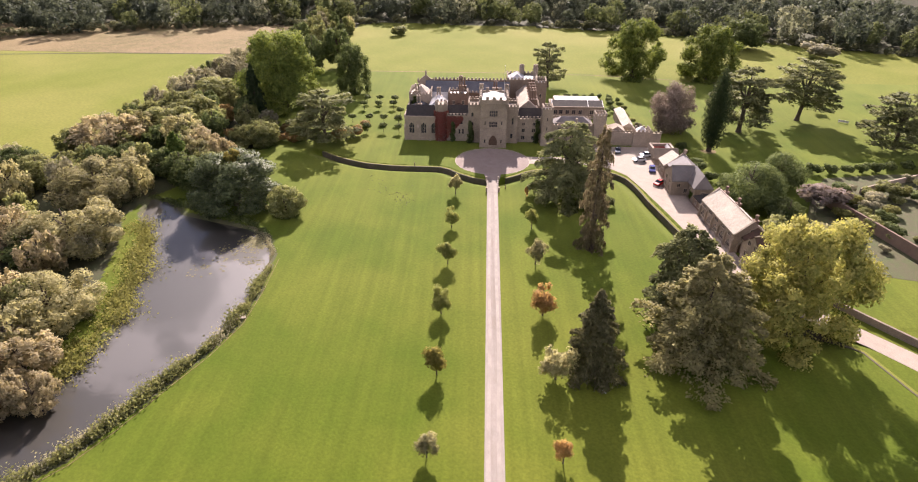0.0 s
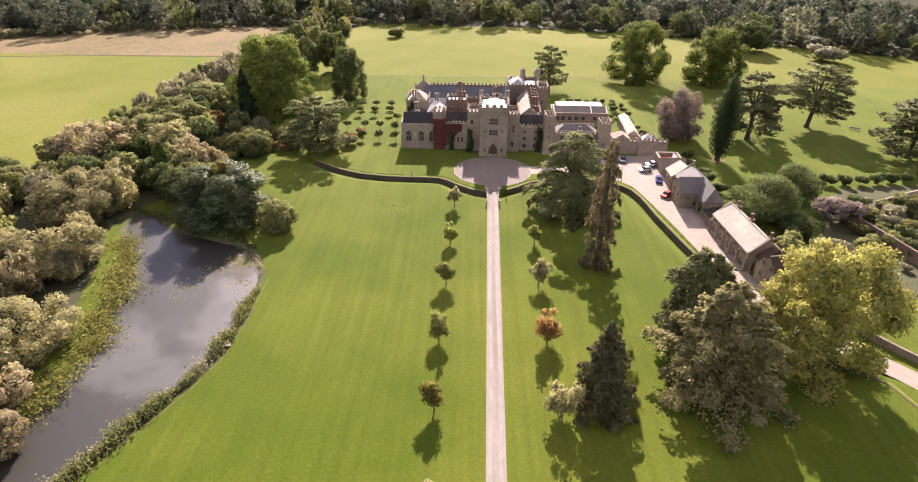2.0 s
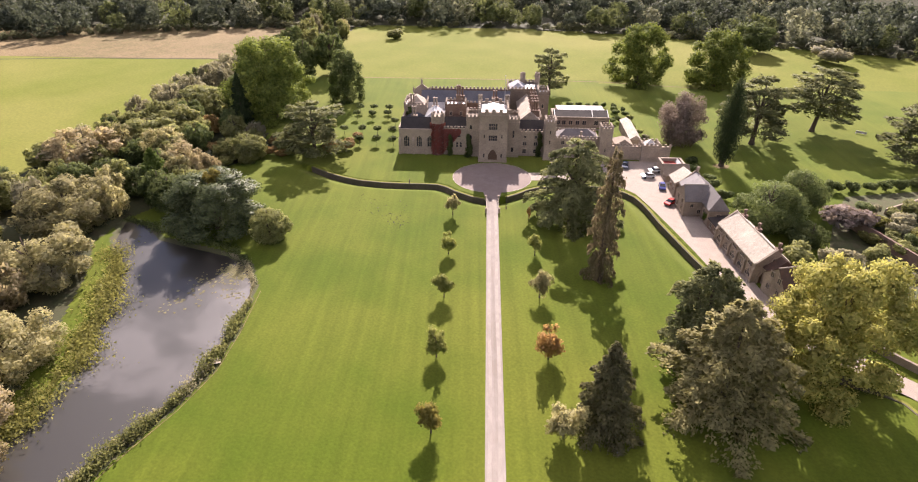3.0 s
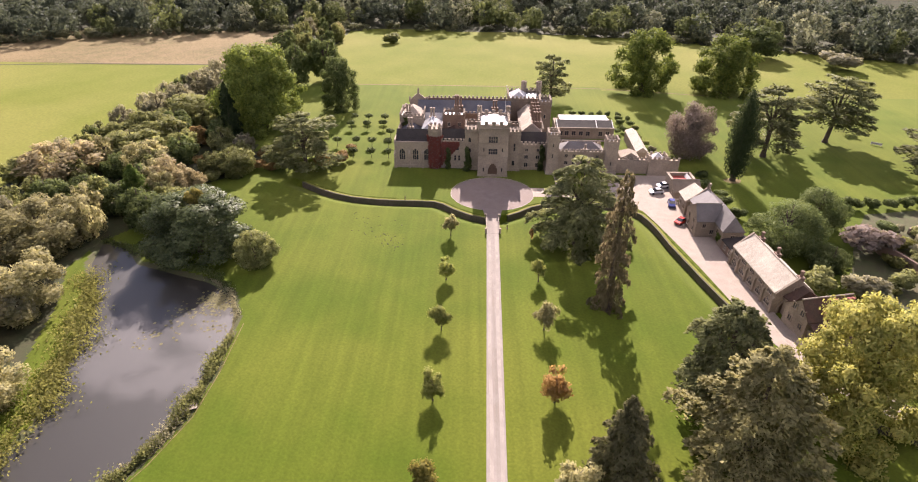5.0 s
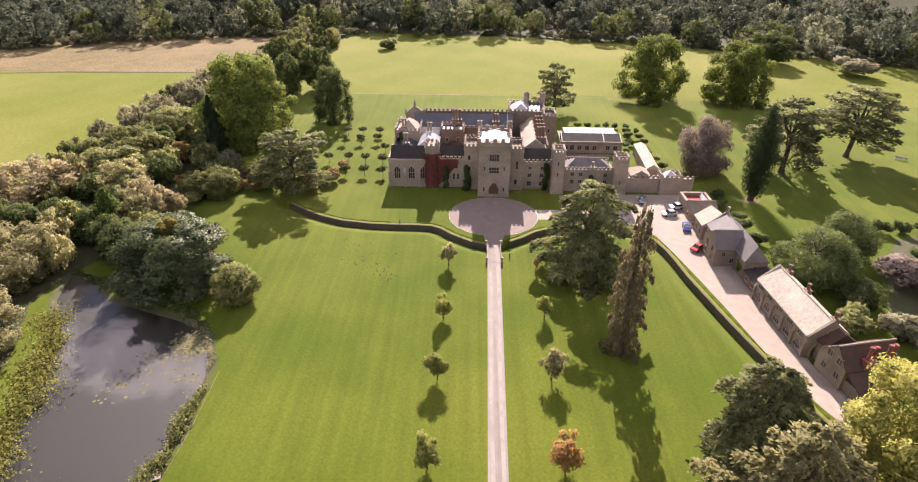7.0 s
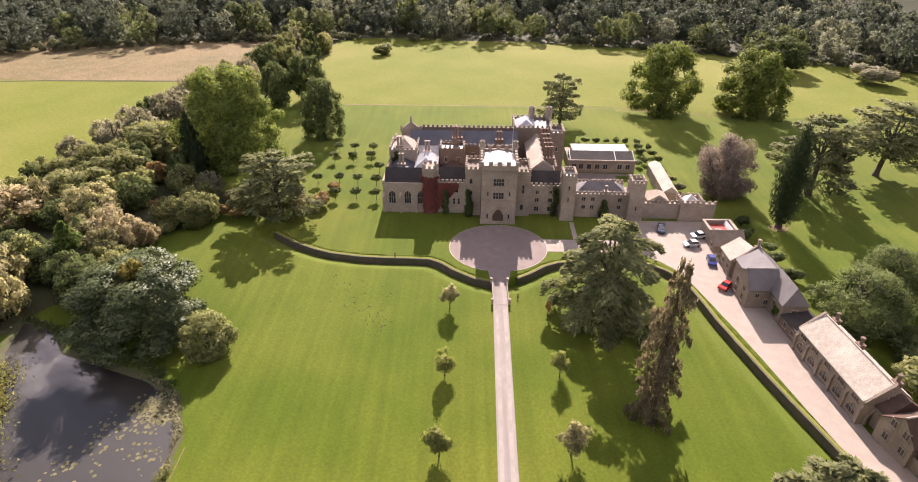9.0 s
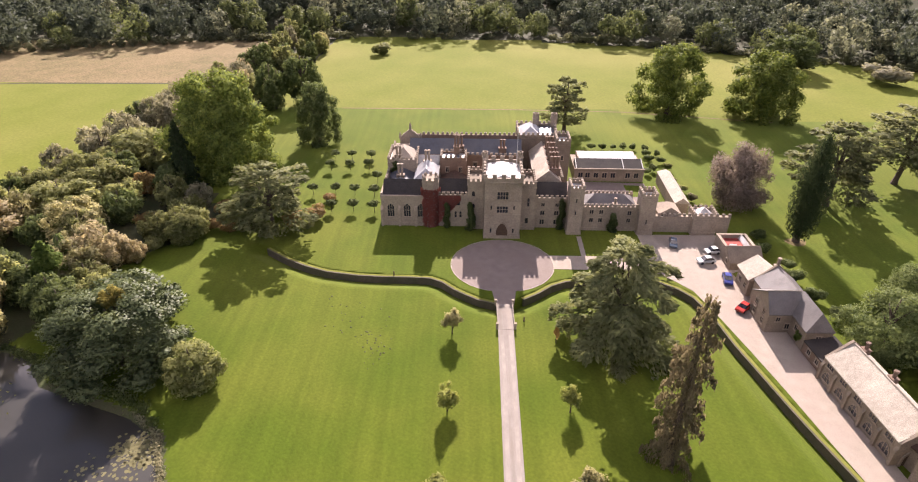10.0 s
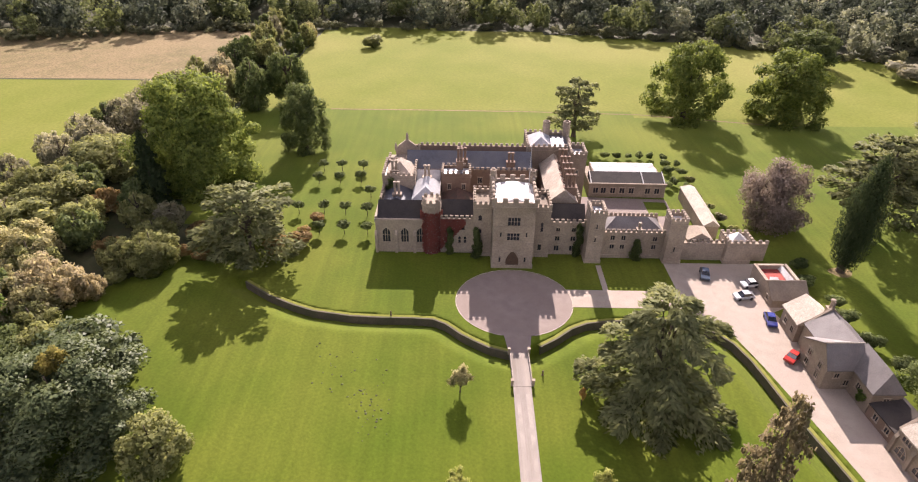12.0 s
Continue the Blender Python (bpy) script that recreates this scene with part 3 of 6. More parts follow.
def crown_round(seed, n=6500, size=0.037, lumps=46, squash=0.85, low=-0.75):
    rng = np.random.default_rng(seed)
    ls = [((0, 0, 0.0), (0.62, 0.62, 0.62 * squash))]
    for i in range(lumps):
        d = rng.normal(0, 1, 3)
        d /= np.linalg.norm(d)
        d[2] = max(d[2], low)
        r = rng.uniform(0.13, 0.28)
        ls.append((d * np.array([0.72, 0.72, 0.72 * squash]) * rng.uniform(0.85, 1.05), (r, r, r * rng.uniform(0.75, 1.0))))
    return cloud(rng, ls, n, size)


def crown_willow(seed, n=6500, size=0.036):
    rng = np.random.default_rng(seed)
    ls = [((0, 0, -0.1), (0.6, 0.6, 0.55))]
    for i in range(60):
        d = rng.normal(0, 1, 3)
        d /= np.linalg.norm(d)
        d[2] = max(d[2], -0.6)
        r = rng.uniform(0.10, 0.22)
        ls.append((d * np.array([0.78, 0.78, 0.7]) * rng.uniform(0.8, 1.08), (r, r, r * 1.25)))
    return cloud(rng, ls, n, size, 0.9)


def crown_tall(seed, n=11000, size=0.031):
    """A tall dome whose foliage hangs in tiers."""
    rng = np.random.default_rng(seed)
    ls = [((0, 0, -0.15), (0.64, 0.64, 0.88)), ((0, 0, -0.55), (0.62, 0.62, 0.45))]
    for i in range(80):
        z = rng.uniform(-0.95, 0.95)
        w = 0.82 * (math.sqrt(max(0.05, 1 - (z * 0.95) ** 2)) if z > 0 else 1 - 0.16 * z * z)
        a = rng.uniform(0, 2 * math.pi)
        r = rng.uniform(0.10, 0.22)
        ls.append(((math.cos(a) * w, math.sin(a) * w, z), (r, r, r * 0.9)))
    return cloud(rng, ls, n, size)


def crown_dome(seed, n=16000, size=0.027):
    """A broad dome of billowing boughs with gaps between them, full down to the skirt."""
    rng = np.random.default_rng(seed)
    ls = [((0, 0, -0.25), (0.5, 0.5, 0.6)), ((0, 0, 0.2), (0.34, 0.34, 0.42))]
    for i in range(64):
        u = (i + 0.5) / 64
        z = -0.9 + 1.78 * u
        w = 0.78 * (1 - max(0.0, (z + 0.3) / 1.28) ** 2.0) ** 0.6 * (1.0 if z > -0.5 else 0.84)
        a = i * 2.399 + rng.uniform(-0.6, 0.6)
        k = rng.uniform(0.70, 1.14)
        r = rng.uniform(0.10, 0.27)
        ls.append(((math.cos(a) * w * k, math.sin(a) * w * k, z + rng.uniform(-0.06, 0.06)), (r, r, r * rng.uniform(0.65, 0.95))))
    return cloud(rng, ls, n, size, 0.9, 0.3, (0.6, 1.12))


def crown_spindle(seed, n=8000, size=0.04):
    rng = np.random.default_rng(seed)
    ls = []
    for i in range(70):
        u = (i + 0.5) / 70
        w = math.sin(math.pi * min(1, u * 0.8 + 0.18)) ** 0.75
        a = i * 2.399
        ls.append(((math.cos(a) * w * 0.28, math.sin(a) * w * 0.28, -1 + 2 * u), (w * 0.66, w * 0.66, 0.10)))
    return cloud(rng, ls, n, size, 0.6, 0.2, (0.85, 1.03))


def crown_shrub(seed, n=1500, size=0.085):
    rng = np.random.default_rng(seed)
    ls = []
    for i in range(10):
        a = rng.uniform(0, 2 * math.pi)
        d = rng.uniform(0, 0.62)
        r = rng.uniform(0.3, 0.45)
        ls.append(((math.cos(a) * d, math.sin(a) * d, rng.uniform(-0.1, 0.45)), (r, r, r * 0.9)))
    return cloud(rng, ls, n, size)


def crown_open(seed, n=3600, size=0.060):
    """The thin crown of a young tree."""
    rng = np.random.default_rng(seed)
    ls = []
    for i in range(22):
        d = rng.normal(0, 1, 3)
        d *= rng.uniform(0.3, 1.0) / np.linalg.norm(d)
        r = rng.uniform(0.2, 0.42)
        ls.append((d * np.array([0.68, 0.68, 0.72]), (r, r, r)))
    return cloud(rng, ls, n, size, 1.0, 0.2, (0.1, 1.1), 0.02)


CROWNS = {
    "round": [quads_mesh("crown", crown_round(s, 5600, 0.040), L_GREEN) for s in (1, 2, 3)],
    "round_small": [quads_mesh("crown", crown_round(s, 1800, 0.066, 30), L_GREEN) for s in (4, 5, 6)],
    "round_fine": [quads_mesh("crown", crown_round(s, 21000, 0.0185, 70), L_GREEN) for s in (7, 8)],
    "willow": [quads_mesh("crown", crown_willow(s, 5600, 0.038), L_PALE) for s in (11, 12, 13)],
    "willow_small": [quads_mesh("crown", crown_willow(s, 1800, 0.062), L_PALE) for s in (14, 15, 16)],
    "willow_fine": [quads_mesh("crown", crown_willow(s, 15000, 0.023), L_PALE) for s in (17, 18, 19)],
    "dome": [quads_mesh("crown", crown_dome(s, 15000, 0.028), L_LIME) for s in (25, 26)],
    "dome_fine": [quads_mesh("crown", crown_dome(s, 32000, 0.0215), L_LIME) for s in (27, 28)],
    "cedar": [quads_mesh("crown", crown_branches(s, 46, 230, lambda u: (1.0 - 0.3 * u) if u < 0.85 else 0.6 - 1.2 * (u - 0.8), 0.08, 0.14, 0.27, 0.06, 0.026, 7, 0.45, 0.2), L_CEDAR) for s in (31, 32, 33)],
    "cedar_fine": [quads_mesh("crown", crown_branches(s, 52, 520, lambda u: 1.0 - 0.25 * u if u < 0.62 else (0.5 if u < 0.76 else 0.95 - 2.4 * (u - 0.76)), 0.34, 0.16, 0.22, 0.05, 0.018, 0, 0.5, 0.25), L_CEDAR) for s in (34, 35)],
    "cedar_dense": [quads_mesh("crown", crown_branches(36, 74, 330, lambda u: 1.0 - 0.3 * u if u < 0.75 else 0.78 - 2.2 * (u - 0.75), 0.30, 0.14, 0.24, 0.05, 0.021, 0, 0.4, 0.15), L_CEDAR)],
    "column": [quads_mesh("crown", crown_branches(44, 95, 150, lambda u: 0.95 * (1 - u) ** 0.3 + 0.05, 0.14, 0.02, 0.20, 0.05, 0.022, 0, 0.55, 0.1), L_CONIFER)],
    "broad_cone": [quads_mesh("crown", crown_branches(46, 96, 360, lambda u: (1 - u) ** 0.55 * 1.02 + 0.04, 0.16, 0.10, 0.19, 0.032, 0.017, 0, 0.45, 0.12), L_CONIFER)],
    "cone": [quads_mesh("crown", crown_branches(s, 125, 170, lambda u: (1 - u) ** 0.72 * 1.05 + 0.04, 0.16, 0.10, 0.22, 0.055, 0.022, 0, 0.38, 0.1), L_CONIFER) for s in (41, 42)],
    "spindle": [quads_mesh("crown", crown_spindle(51, 17000, 0.024), L_CYPRESS)],
    "shrub": [quads_mesh("crown", crown_shrub(s, 1150, 0.092), L_OLIVE) for s in (61, 62, 63)],
    "open": [quads_mesh("crown", crown_open(s), L_OLIVE) for s in (71, 72, 73)],
}


def trunk_mesh(seed, limbs=5, spread=0.30, split=0.42, thick=0.04, apart=False):
    """A tapered trunk, 1 high, with limbs that fork out into the crown."""
    rng = np.random.default_rng(seed)
    sh = Shape()
    tube(sh, [(0, 0, -0.02), (0, 0, 0.06), (0.01, 0, 0.35), (0.0, 0.01, 0.7), (0.0, 0.0, 0.92)], [thick * 1.5, thick, thick * 0.8, thick * 0.45, thick * 0.15])
    out = []
    for i in range(limbs):
        if apart:
            sh, main = Shape(), sh if not out else main
        a = 2 * math.pi * (i + rng.random() * 0.6) / limbs
        z = split * rng.uniform(0.7, 1.3)
        e = spread * rng.uniform(0.6, 1.0)
        c, s = math.cos(a), math.sin(a)
        tube(sh, [(0, 0, z), (c * e * 0.35, s * e * 0.35, z + 0.12), (c * e * 0.7, s * e * 0.7, z + 0.22 + 0.1 * rng.random())], [thick * 0.5, thick * 0.35, thick * 0.1], 5)
        if apart:
            out.append(sh.mesh("limb", BARK))
    if apart:
        return [main.mesh("trunk", BARK)] + out
    me = sh.mesh("trunk", BARK)
    me.polygons.foreach_set("use_smooth", [True] * len(me.polygons))
    return me


TRUNKS = [trunk_mesh(s) for s in (5, 6, 7)]
TRUNK_THIN = trunk_mesh(8, 4, 0.2, 0.55, 0.018)
STEM_SHAPE = Shape()
tube(STEM_SHAPE, [(0, 0, 0), (0, 0, 0.5), (0, 0, 1)], [0.022, 0.016, 0.012])
STEM = STEM_SHAPE.mesh("trunk", BARK)
POLE_SHAPE = Shape()
tube(POLE_SHAPE, [(0, 0, -0.01), (0, 0, 0.08), (0, 0, 0.5), (0, 0, 0.95)], [0.04, 0.028, 0.018, 0.004], 9)
POLE = POLE_SHAPE.mesh("trunk", BARK)
TRUNK_CEDAR = trunk_mesh(9, 9, 0.3, 0.42, 0.038, True)
count_trees = [0]


def tree(name, label, category, crown, mat, x, y, r, h, low=0.0, group="", trunk=None, lean=(0, 0.0), stretch=1.0, kind=""):
    """A tree with its crown from the height low to h, and radius r."""
    k = count_trees[0]
    count_trees[0] += 1
    t = thing(name, label, category, group, (x, y, 0.0), 0, kind)
    t.rotation_euler = (radians(lean[0]), radians(lean[1]), 0)
    if low == 0.0 and crown.split("_")[0] in ("round", "willow"):
        low = -0.22 * h
    me = CROWNS[crown][k % len(CROWNS[crown])]
    c = part("crown", me, t, "", (0, 0, (low + h) / 2), k * 77.0 % 360, (r, r * stretch, (h - low) / 2))
    c.material_slots[0].link = "OBJECT"
    c.material_slots[0].material = mat
    if trunk is None:
        trunk = POLE if crown in ("cone", "broad_cone", "column", "spindle") else TRUNKS[k % 3]
    if isinstance(trunk, list):
        for i, me in enumerate(trunk):
            part("limb" if i else "trunk", me, t, "", (0, 0, 0.0), k * 50.0 % 360, (h * 0.9, h * 0.9, h * 0.93))
    elif trunk:
        part("trunk", trunk, t, "", (0, 0, 0.0), k * 50.0 % 360, (h * 0.9, h * 0.9, h * 0.93) if trunk not in (TRUNK_THIN, STEM) else (h, h, h * 0.8))
    return t


def rows_of(kind_label, category, crown, mat, group, rows, name="tree", **kw):
    for x, y, r, h, low in rows:
        tree(name, kind_label, category, crown, mat, x, y, r, h, low, group, **kw)


# young avenue trees beside the drive: x, y, radius, height, foot of the crown
rows_of("young avenue tree with thin olive crown", "tree", "open", L_YOUNG, "avenue trees", [(-3.1, 103.2, 2.40, 6.2, 0.5), (-3.3, 86.4, 3.02, 6.1, 0.4), (16.4, 103.2, 2.05, 6.1, 0.5), (-3.8, 68.3, 2.71, 6.6, 0.5)], trunk=TRUNK_THIN)
rows_of("young avenue tree with pale grey-green leaves", "tree", "open", L_PALE, "avenue trees", [(-4.0, 33.8, 2.36, 4.8, 0.3), (16.0, 87.0, 2.72, 7.1, 0.6), (16.4, 50.7, 3.72, 8.1, 0.3), (-2.8, 122.3, 2.62, 6.4, 0.3)], trunk=TRUNK_THIN)
rows_of("young avenue tree turning orange", "tree", "open", L_ORANGE, "avenue trees", [(15.6, 33.4, 1.87, 5.7, 0.5), (15.9, 68.4, 3.22, 7.9, 0.3)], trunk=TRUNK_THIN)
rows_of("young avenue tree with yellowing green leaves", "tree", "open", L_TURNING, "avenue trees", [(-3.6, 51.1, 2.92, 6.5, 0.3)], trunk=TRUNK_THIN)
rows_of("thin sapling with a few orange leaves", "sapling", "open", L_ORANGE, "avenue trees", [(16.2, 119.8, 0.7, 4.2, 0.6)], trunk=TRUNK_THIN)

# big specimen trees near the drive
tree("cedar", "large dark cedar with drooping needle plates on the lawn", "tree", "cedar_fine", L_CEDAR, 26.7, 119.0, 11.8, 22.0, -1.2, trunk=TRUNK_CEDAR)
tree("redwood", "tall narrow brown-green redwood on the lawn", "tree", "column", L_REDWOOD, 29.2, 94.0, 3.8, 30.4, -0.9)
tree("conifer", "conical dark conifer on the lawn beside the drive", "tree", "cone", L_FIRDARK, 22.6, 52.4, 5.6, 17.4, -0.6)
tree("conifer", "large rounded dark brown-green conifer", "tree", "broad_cone", L_CONIFER, 42.1, 57.8, 12.8, 20.9, -1.3)
tree("cedar", "dark grey-green cedar beside the stone hall", "tree", "cedar_dense", L_CEDAR, 42.4, 69.8, 8.5, 19.4, -0.4, trunk=TRUNK_CEDAR)
tree("lime_tree", "large yellow-green broadleaf tree in early autumn", "tree", "dome_fine", L_YELLOW, 61.2, 64.3, 11.4, 23.8, -0.4)

# east park
sheet("soil_patch", [(77.0 + 2.4 * math.cos(a) * (1 + 0.15 * math.sin(3 * a)), 156.6 + 1.8 * math.sin(a)) for a in np.linspace(0, 2 * math.pi, 18, endpoint=False)], 0.04, STUBBLE, "bare pale soil under the cypress", "soil")
tree("cypress", "tall dark columnar cypress on the grass", "tree", "spindle", L_CYPRESS, 77.0, 157.0, 4.5, 26.4, 1.9)
tree("copper_beech", "rounded grey-brown copper-leaved tree", "tree", "round_fine", L_COPPER, 69.7, 175.5, 9.6, 19.2, -4.4)
tree("cedar", "old spreading cedar with many limbs", "tree", "cedar", L_CEDAR, 93.4, 175.8, 12.4, 22.8, 3.0, trunk=TRUNK_CEDAR)
tree("cedar", "old leaning cedar with bare forked trunks", "tree", "cedar", L_CEDAR, 119.4, 189.2, 13.5, 22.1, 5.8, trunk=TRUNK_CEDAR, lean=(0, 4))
tree("cedar", "broad low cedar in the park", "tree", "cedar", L_CEDAR, 137.6, 161.4, 12.9, 19.0, 1.4, trunk=TRUNK_CEDAR)
tree("oak", "full green park tree in the sun", "tree", "dome", L_LIME, 72.3, 247.0, 13.2, 25.0, -3.0)
tree("oak", "full green park tree with yellowing side", "tree", "dome", L_LIME, 104.2, 245.0, 14.4, 22.5, -3.5)
tree("oak", "dark park tree before the woods", "tree", "round", L_DARK, 144.2, 308.1, 13.5, 17.6, -2.9)
tree("cedar", "dark cedar behind the castle", "tree", "cedar", L_CEDAR, 32.6, 229.5, 8.0, 19.0, 2.0, trunk=TRUNK_CEDAR)
tree("small_tree", "small reddish tree in the park", "tree", "open", L_COPPER, 131.4, 199.9, 2.9, 6.2, 1.4, trunk=TRUNK_THIN)
tree("bush", "lone rounded bush in the far meadow", "bush", "shrub", L_OLIVE, -42.4, 334.3, 6.5, 6.1, -2.0, trunk=False)
tree("bush", "large rounded bush at the meadow's edge", "bush", "shrub", L_GREY, 176.9, 288.9, 11.5, 9.6, -2.9, trunk=False)

# shrubs and trees round the outbuildings and walled garden
rows_of("large dark green tree behind the outbuildings", "tree", "round_fine", L_DARK, "garden trees", [(74.5, 119.4, 10.2, 12.9, 0.0), (87.4, 130.3, 7.7, 11.1, 0.0), (80.4, 109.3, 4.8, 7.3, 0.0)])
rows_of("rounded garden shrub with purple-brown leaves", "shrub", "shrub", L_COPPER, "garden shrubs", [(92.6, 116.7, 6.5, 7.3, -1.8)], name="shrub", trunk=False)
rows_of("rounded pale grey-green garden shrub", "shrub", "shrub", L_GREY, "garden shrubs", [(81.3, 99.0, 5.2, 6.3, -1.8), (107.0, 120.2, 3.8, 4.6, -0.9)], name="shrub", trunk=False)
rows_of("rounded green garden shrub", "shrub", "shrub", L_OLIVE, "garden shrubs", [(73.3, 101.4, 4.2, 5.4, -0.9), (92.5, 103.4, 3.8, 4.5, -0.9), (100.3, 109.7, 3.4, 3.6, -0.9), (114.6, 125.4, 3.8, 4.6, -0.9)], name="shrub", trunk=False)

# trees west of the pond and lawn
rows_of("broad pale willow-like tree beside the pond", "tree", "willow_fine", L_PALE, "pondside trees", [(-96.4, 114.4, 13.1, 12.5, 0.0), (-88.9, 89.5, 12.8, 12.3, 0.0), (-77.3, 63.5, 9.8, 10.4, 0.0), (-83.9, 146.8, 7.0, 8.8, 0.0)])
rows_of("tan autumn-coloured tree beside the pond", "tree", "willow", L_TAN, "pondside trees", [(-113.1, 152.5, 12.4, 12.1, 0.0), (-73.3, 49.4, 7.1, 8.7, 0.0), (-101.3, 88.6, 7.3, 10.9, 0.0), (-66.2, 41.6, 4.2, 6.7, 0.0), (-70.7, 40.1, 4.8, 8.6, 0.0), (-79.6, 144.2, 7.2, 10.7, 0.0), (-73.5, 146.2, 2.9, 5.3, 0.0)])
rows_of("olive-green tree in the belt of trees", "tree", "round", L_OLIVE, "belt trees", [(-117.3, 123.1, 8.4, 10.1, 0.0), (-102.6, 186.5, 8.2, 9.6, 0.0), (-112.0, 178.4, 7.0, 8.9, 0.0), (-66.9, 155.0, 5.5, 8.8, 0.0), (-81.6, 64.2, 4.9, 10.1, 0.0), (-99.7, 207.0, 9.0, 9.6, 0.0), (-68.3, 163.2, 5.4, 8.8, 0.0), (-106.3, 183.6, 6.0, 11.0, 0.0), (-96.5, 161.5, 5.2, 8.9, 0.0), (-88.3, 153.1, 6.0, 9.8, 0.0)])
rows_of("dark green tree in the belt of trees", "tree", "round", L_DARK, "belt trees", [(-129.5, 131.1, 7.1, 9.4, 0.0), (-86.7, 132.5, 6.7, 9.3, 0.0), (-94.2, 83.1, 6.0, 8.4, 0.0), (-98.2, 137.4, 6.1, 8.7, 0.0), (-71.8, 250.3, 7.1, 19.3, -4.1), (-97.3, 188.9, 5.5, 10.0, 0.0), (-79.5, 180.0, 5.0, 9.9, 0.0), (-90.1, 298.9, 7.5, 15.4, 0.0), (-86.2, 203.5, 6.2, 8.9, 0.0), (-82.9, 215.5, 6.0, 13.1, 0.0), (-107.2, 134.3, 6.2, 8.7, 0.0)])
rows_of("grey-leaved scrub tree along the field's edge", "tree", "willow", L_GREY, "belt trees", [(-104.0, 236.9, 6.9, 11.2, 0.0), (-105.9, 212.3, 6.8, 11.1, 0.0), (-104.6, 227.7, 7.1, 12.2, 0.0), (-109.0, 201.3, 6.1, 11.1, 0.0), (-104.4, 247.9, 6.1, 11.2, 0.0), (-98.2, 262.5, 6.1, 12.3, 0.0), (-93.0, 277.2, 6.1, 12.3, 0.0)])
rows_of("grey-leaved scrub tree along the field's edge", "tree", "willow_small", L_GREY, "belt trees", [(-131.7, 132.4, 5.5, 9.4, 0.0), (-120.0, 163.8, 5.0, 8.4, 0.0), (-117.6, 193.4, 5.0, 8.5, 0.0), (-116.0, 208.3, 5.1, 9.1, 0.0), (-114.4, 222.0, 5.1, 9.1, 0.0), (-109.1, 252.8, 5.1, 9.7, 0.0)])
rows_of("olive scrub tree along the field's edge", "tree", "round_small", L_OLIVE, "belt trees", [(-124.9, 149.1, 5.5, 8.9, 0.0), (-118.6, 178.6, 5.0, 8.5, 0.0), (-112.3, 236.9, 5.1, 9.1, 0.0), (-103.9, 266.4, 5.1, 9.7, 0.0)])
rows_of("olive tree at the lawn's edge", "tree", "round", L_OLIVE, "belt trees", [(-66.1, 157.2, 6.2, 9.3, 0.0), (-87.6, 170.7, 6.0, 9.4, 0.0), (-56.2, 164.6, 4.5, 6.8, 0.0), (-72.5, 156.4, 5.0, 7.8, 0.0), (-76.6, 133.9, 5.0, 8.6, 0.0), (-70.1, 126.9, 6.0, 10.5, 0.0)])
rows_of("pale tree at the lawn's edge", "tree", "willow", L_PALE, "belt trees", [(-80.7, 138.6, 7.0, 10.2, 0.0), (-91.8, 156.1, 8.0, 11.3, 0.0)])
rows_of("low reddish-brown autumn shrub at the lawn's edge", "shrub", "shrub", L_BROWN, "border shrubs", [(-75.3, 148.6, 2.6, 3.5, -1.0), (-60.8, 160.3, 2.8, 3.3, -1.0), (-77.3, 161.1, 3.0, 4.4, -1.0), (-57.3, 159.0, 2.4, 2.9, -1.0), (-51.1, 168.9, 2.6, 3.3, -1.0)], name="shrub", trunk=False)
rows_of("olive shrub at the lawn's edge", "shrub", "shrub", L_OLIVE, "border shrubs", [(-46.6, 169.8, 3.0, 3.9, -1.0), (-43.1, 166.8, 2.6, 3.5, -1.0), (-70.8, 151.2, 3.0, 4.1, -1.0), (-54.2, 160.0, 2.6, 2.9, -1.0)], name="shrub", trunk=False)
rows_of("dark evergreen at the pond's head", "tree", "round", L_DARK, "belt trees", [(-74.2, 122.0, 6.5, 11.0, 0.0), (-79.2, 126.7, 6.0, 10.5, 0.0)])
rows_of("broad olive-green tree in the belt of trees", "tree", "round", L_OLIVE, "belt trees", [(-101.4, 167.6, 11.0, 10.5, 0.0), (-98.7, 199.8, 11.8, 11.4, 0.0), (-97.6, 178.1, 10.7, 10.5, 0.0)])
tree("small_tree", "small tree with yellow autumn leaves among evergreens", "tree", "round_small", L_TURNING, -59.4, 115.3, 2.5, 15.2, 10.4)
tree("evergreen_tree", "rounded glossy evergreen behind the pond's head", "tree", "round", L_GLOSS, -63.0, 124.4, 9.9, 12.2, 0.0)
tree("fir", "fresh green conical tree at the pond's head", "tree", "cone", L_GREEN, -83.3, 133.6, 6.0, 12.6, -1.0)
tree("evergreen_tree", "broad glossy dark evergreen tree at the pond's head", "tree", "dome_fine", L_GLOSS, -59.6, 113.0, 12.6, 14.2, 0.0)
tree("evergreen_tree", "smaller rounded olive-green tree at the pond's head", "tree", "round", L_OLIVE, -45.3, 108.6, 5.8, 8.9, 0.0)
tree("lime_tree", "very large bright green lime tree", "tree", "dome_fine", L_LIME, -70.2, 197.1, 16.2, 28.3, -4.0)
tree("pine", "dark pine behind the lime tree", "tree", "round", L_DARK, -61.5, 255.3, 8.5, 21.4, -2.0)
tree("park_tree", "dark green tree on the lawn's edge", "tree", "dome", L_DARK, -47.8, 217.4, 8.0, 19.1, -2.0)
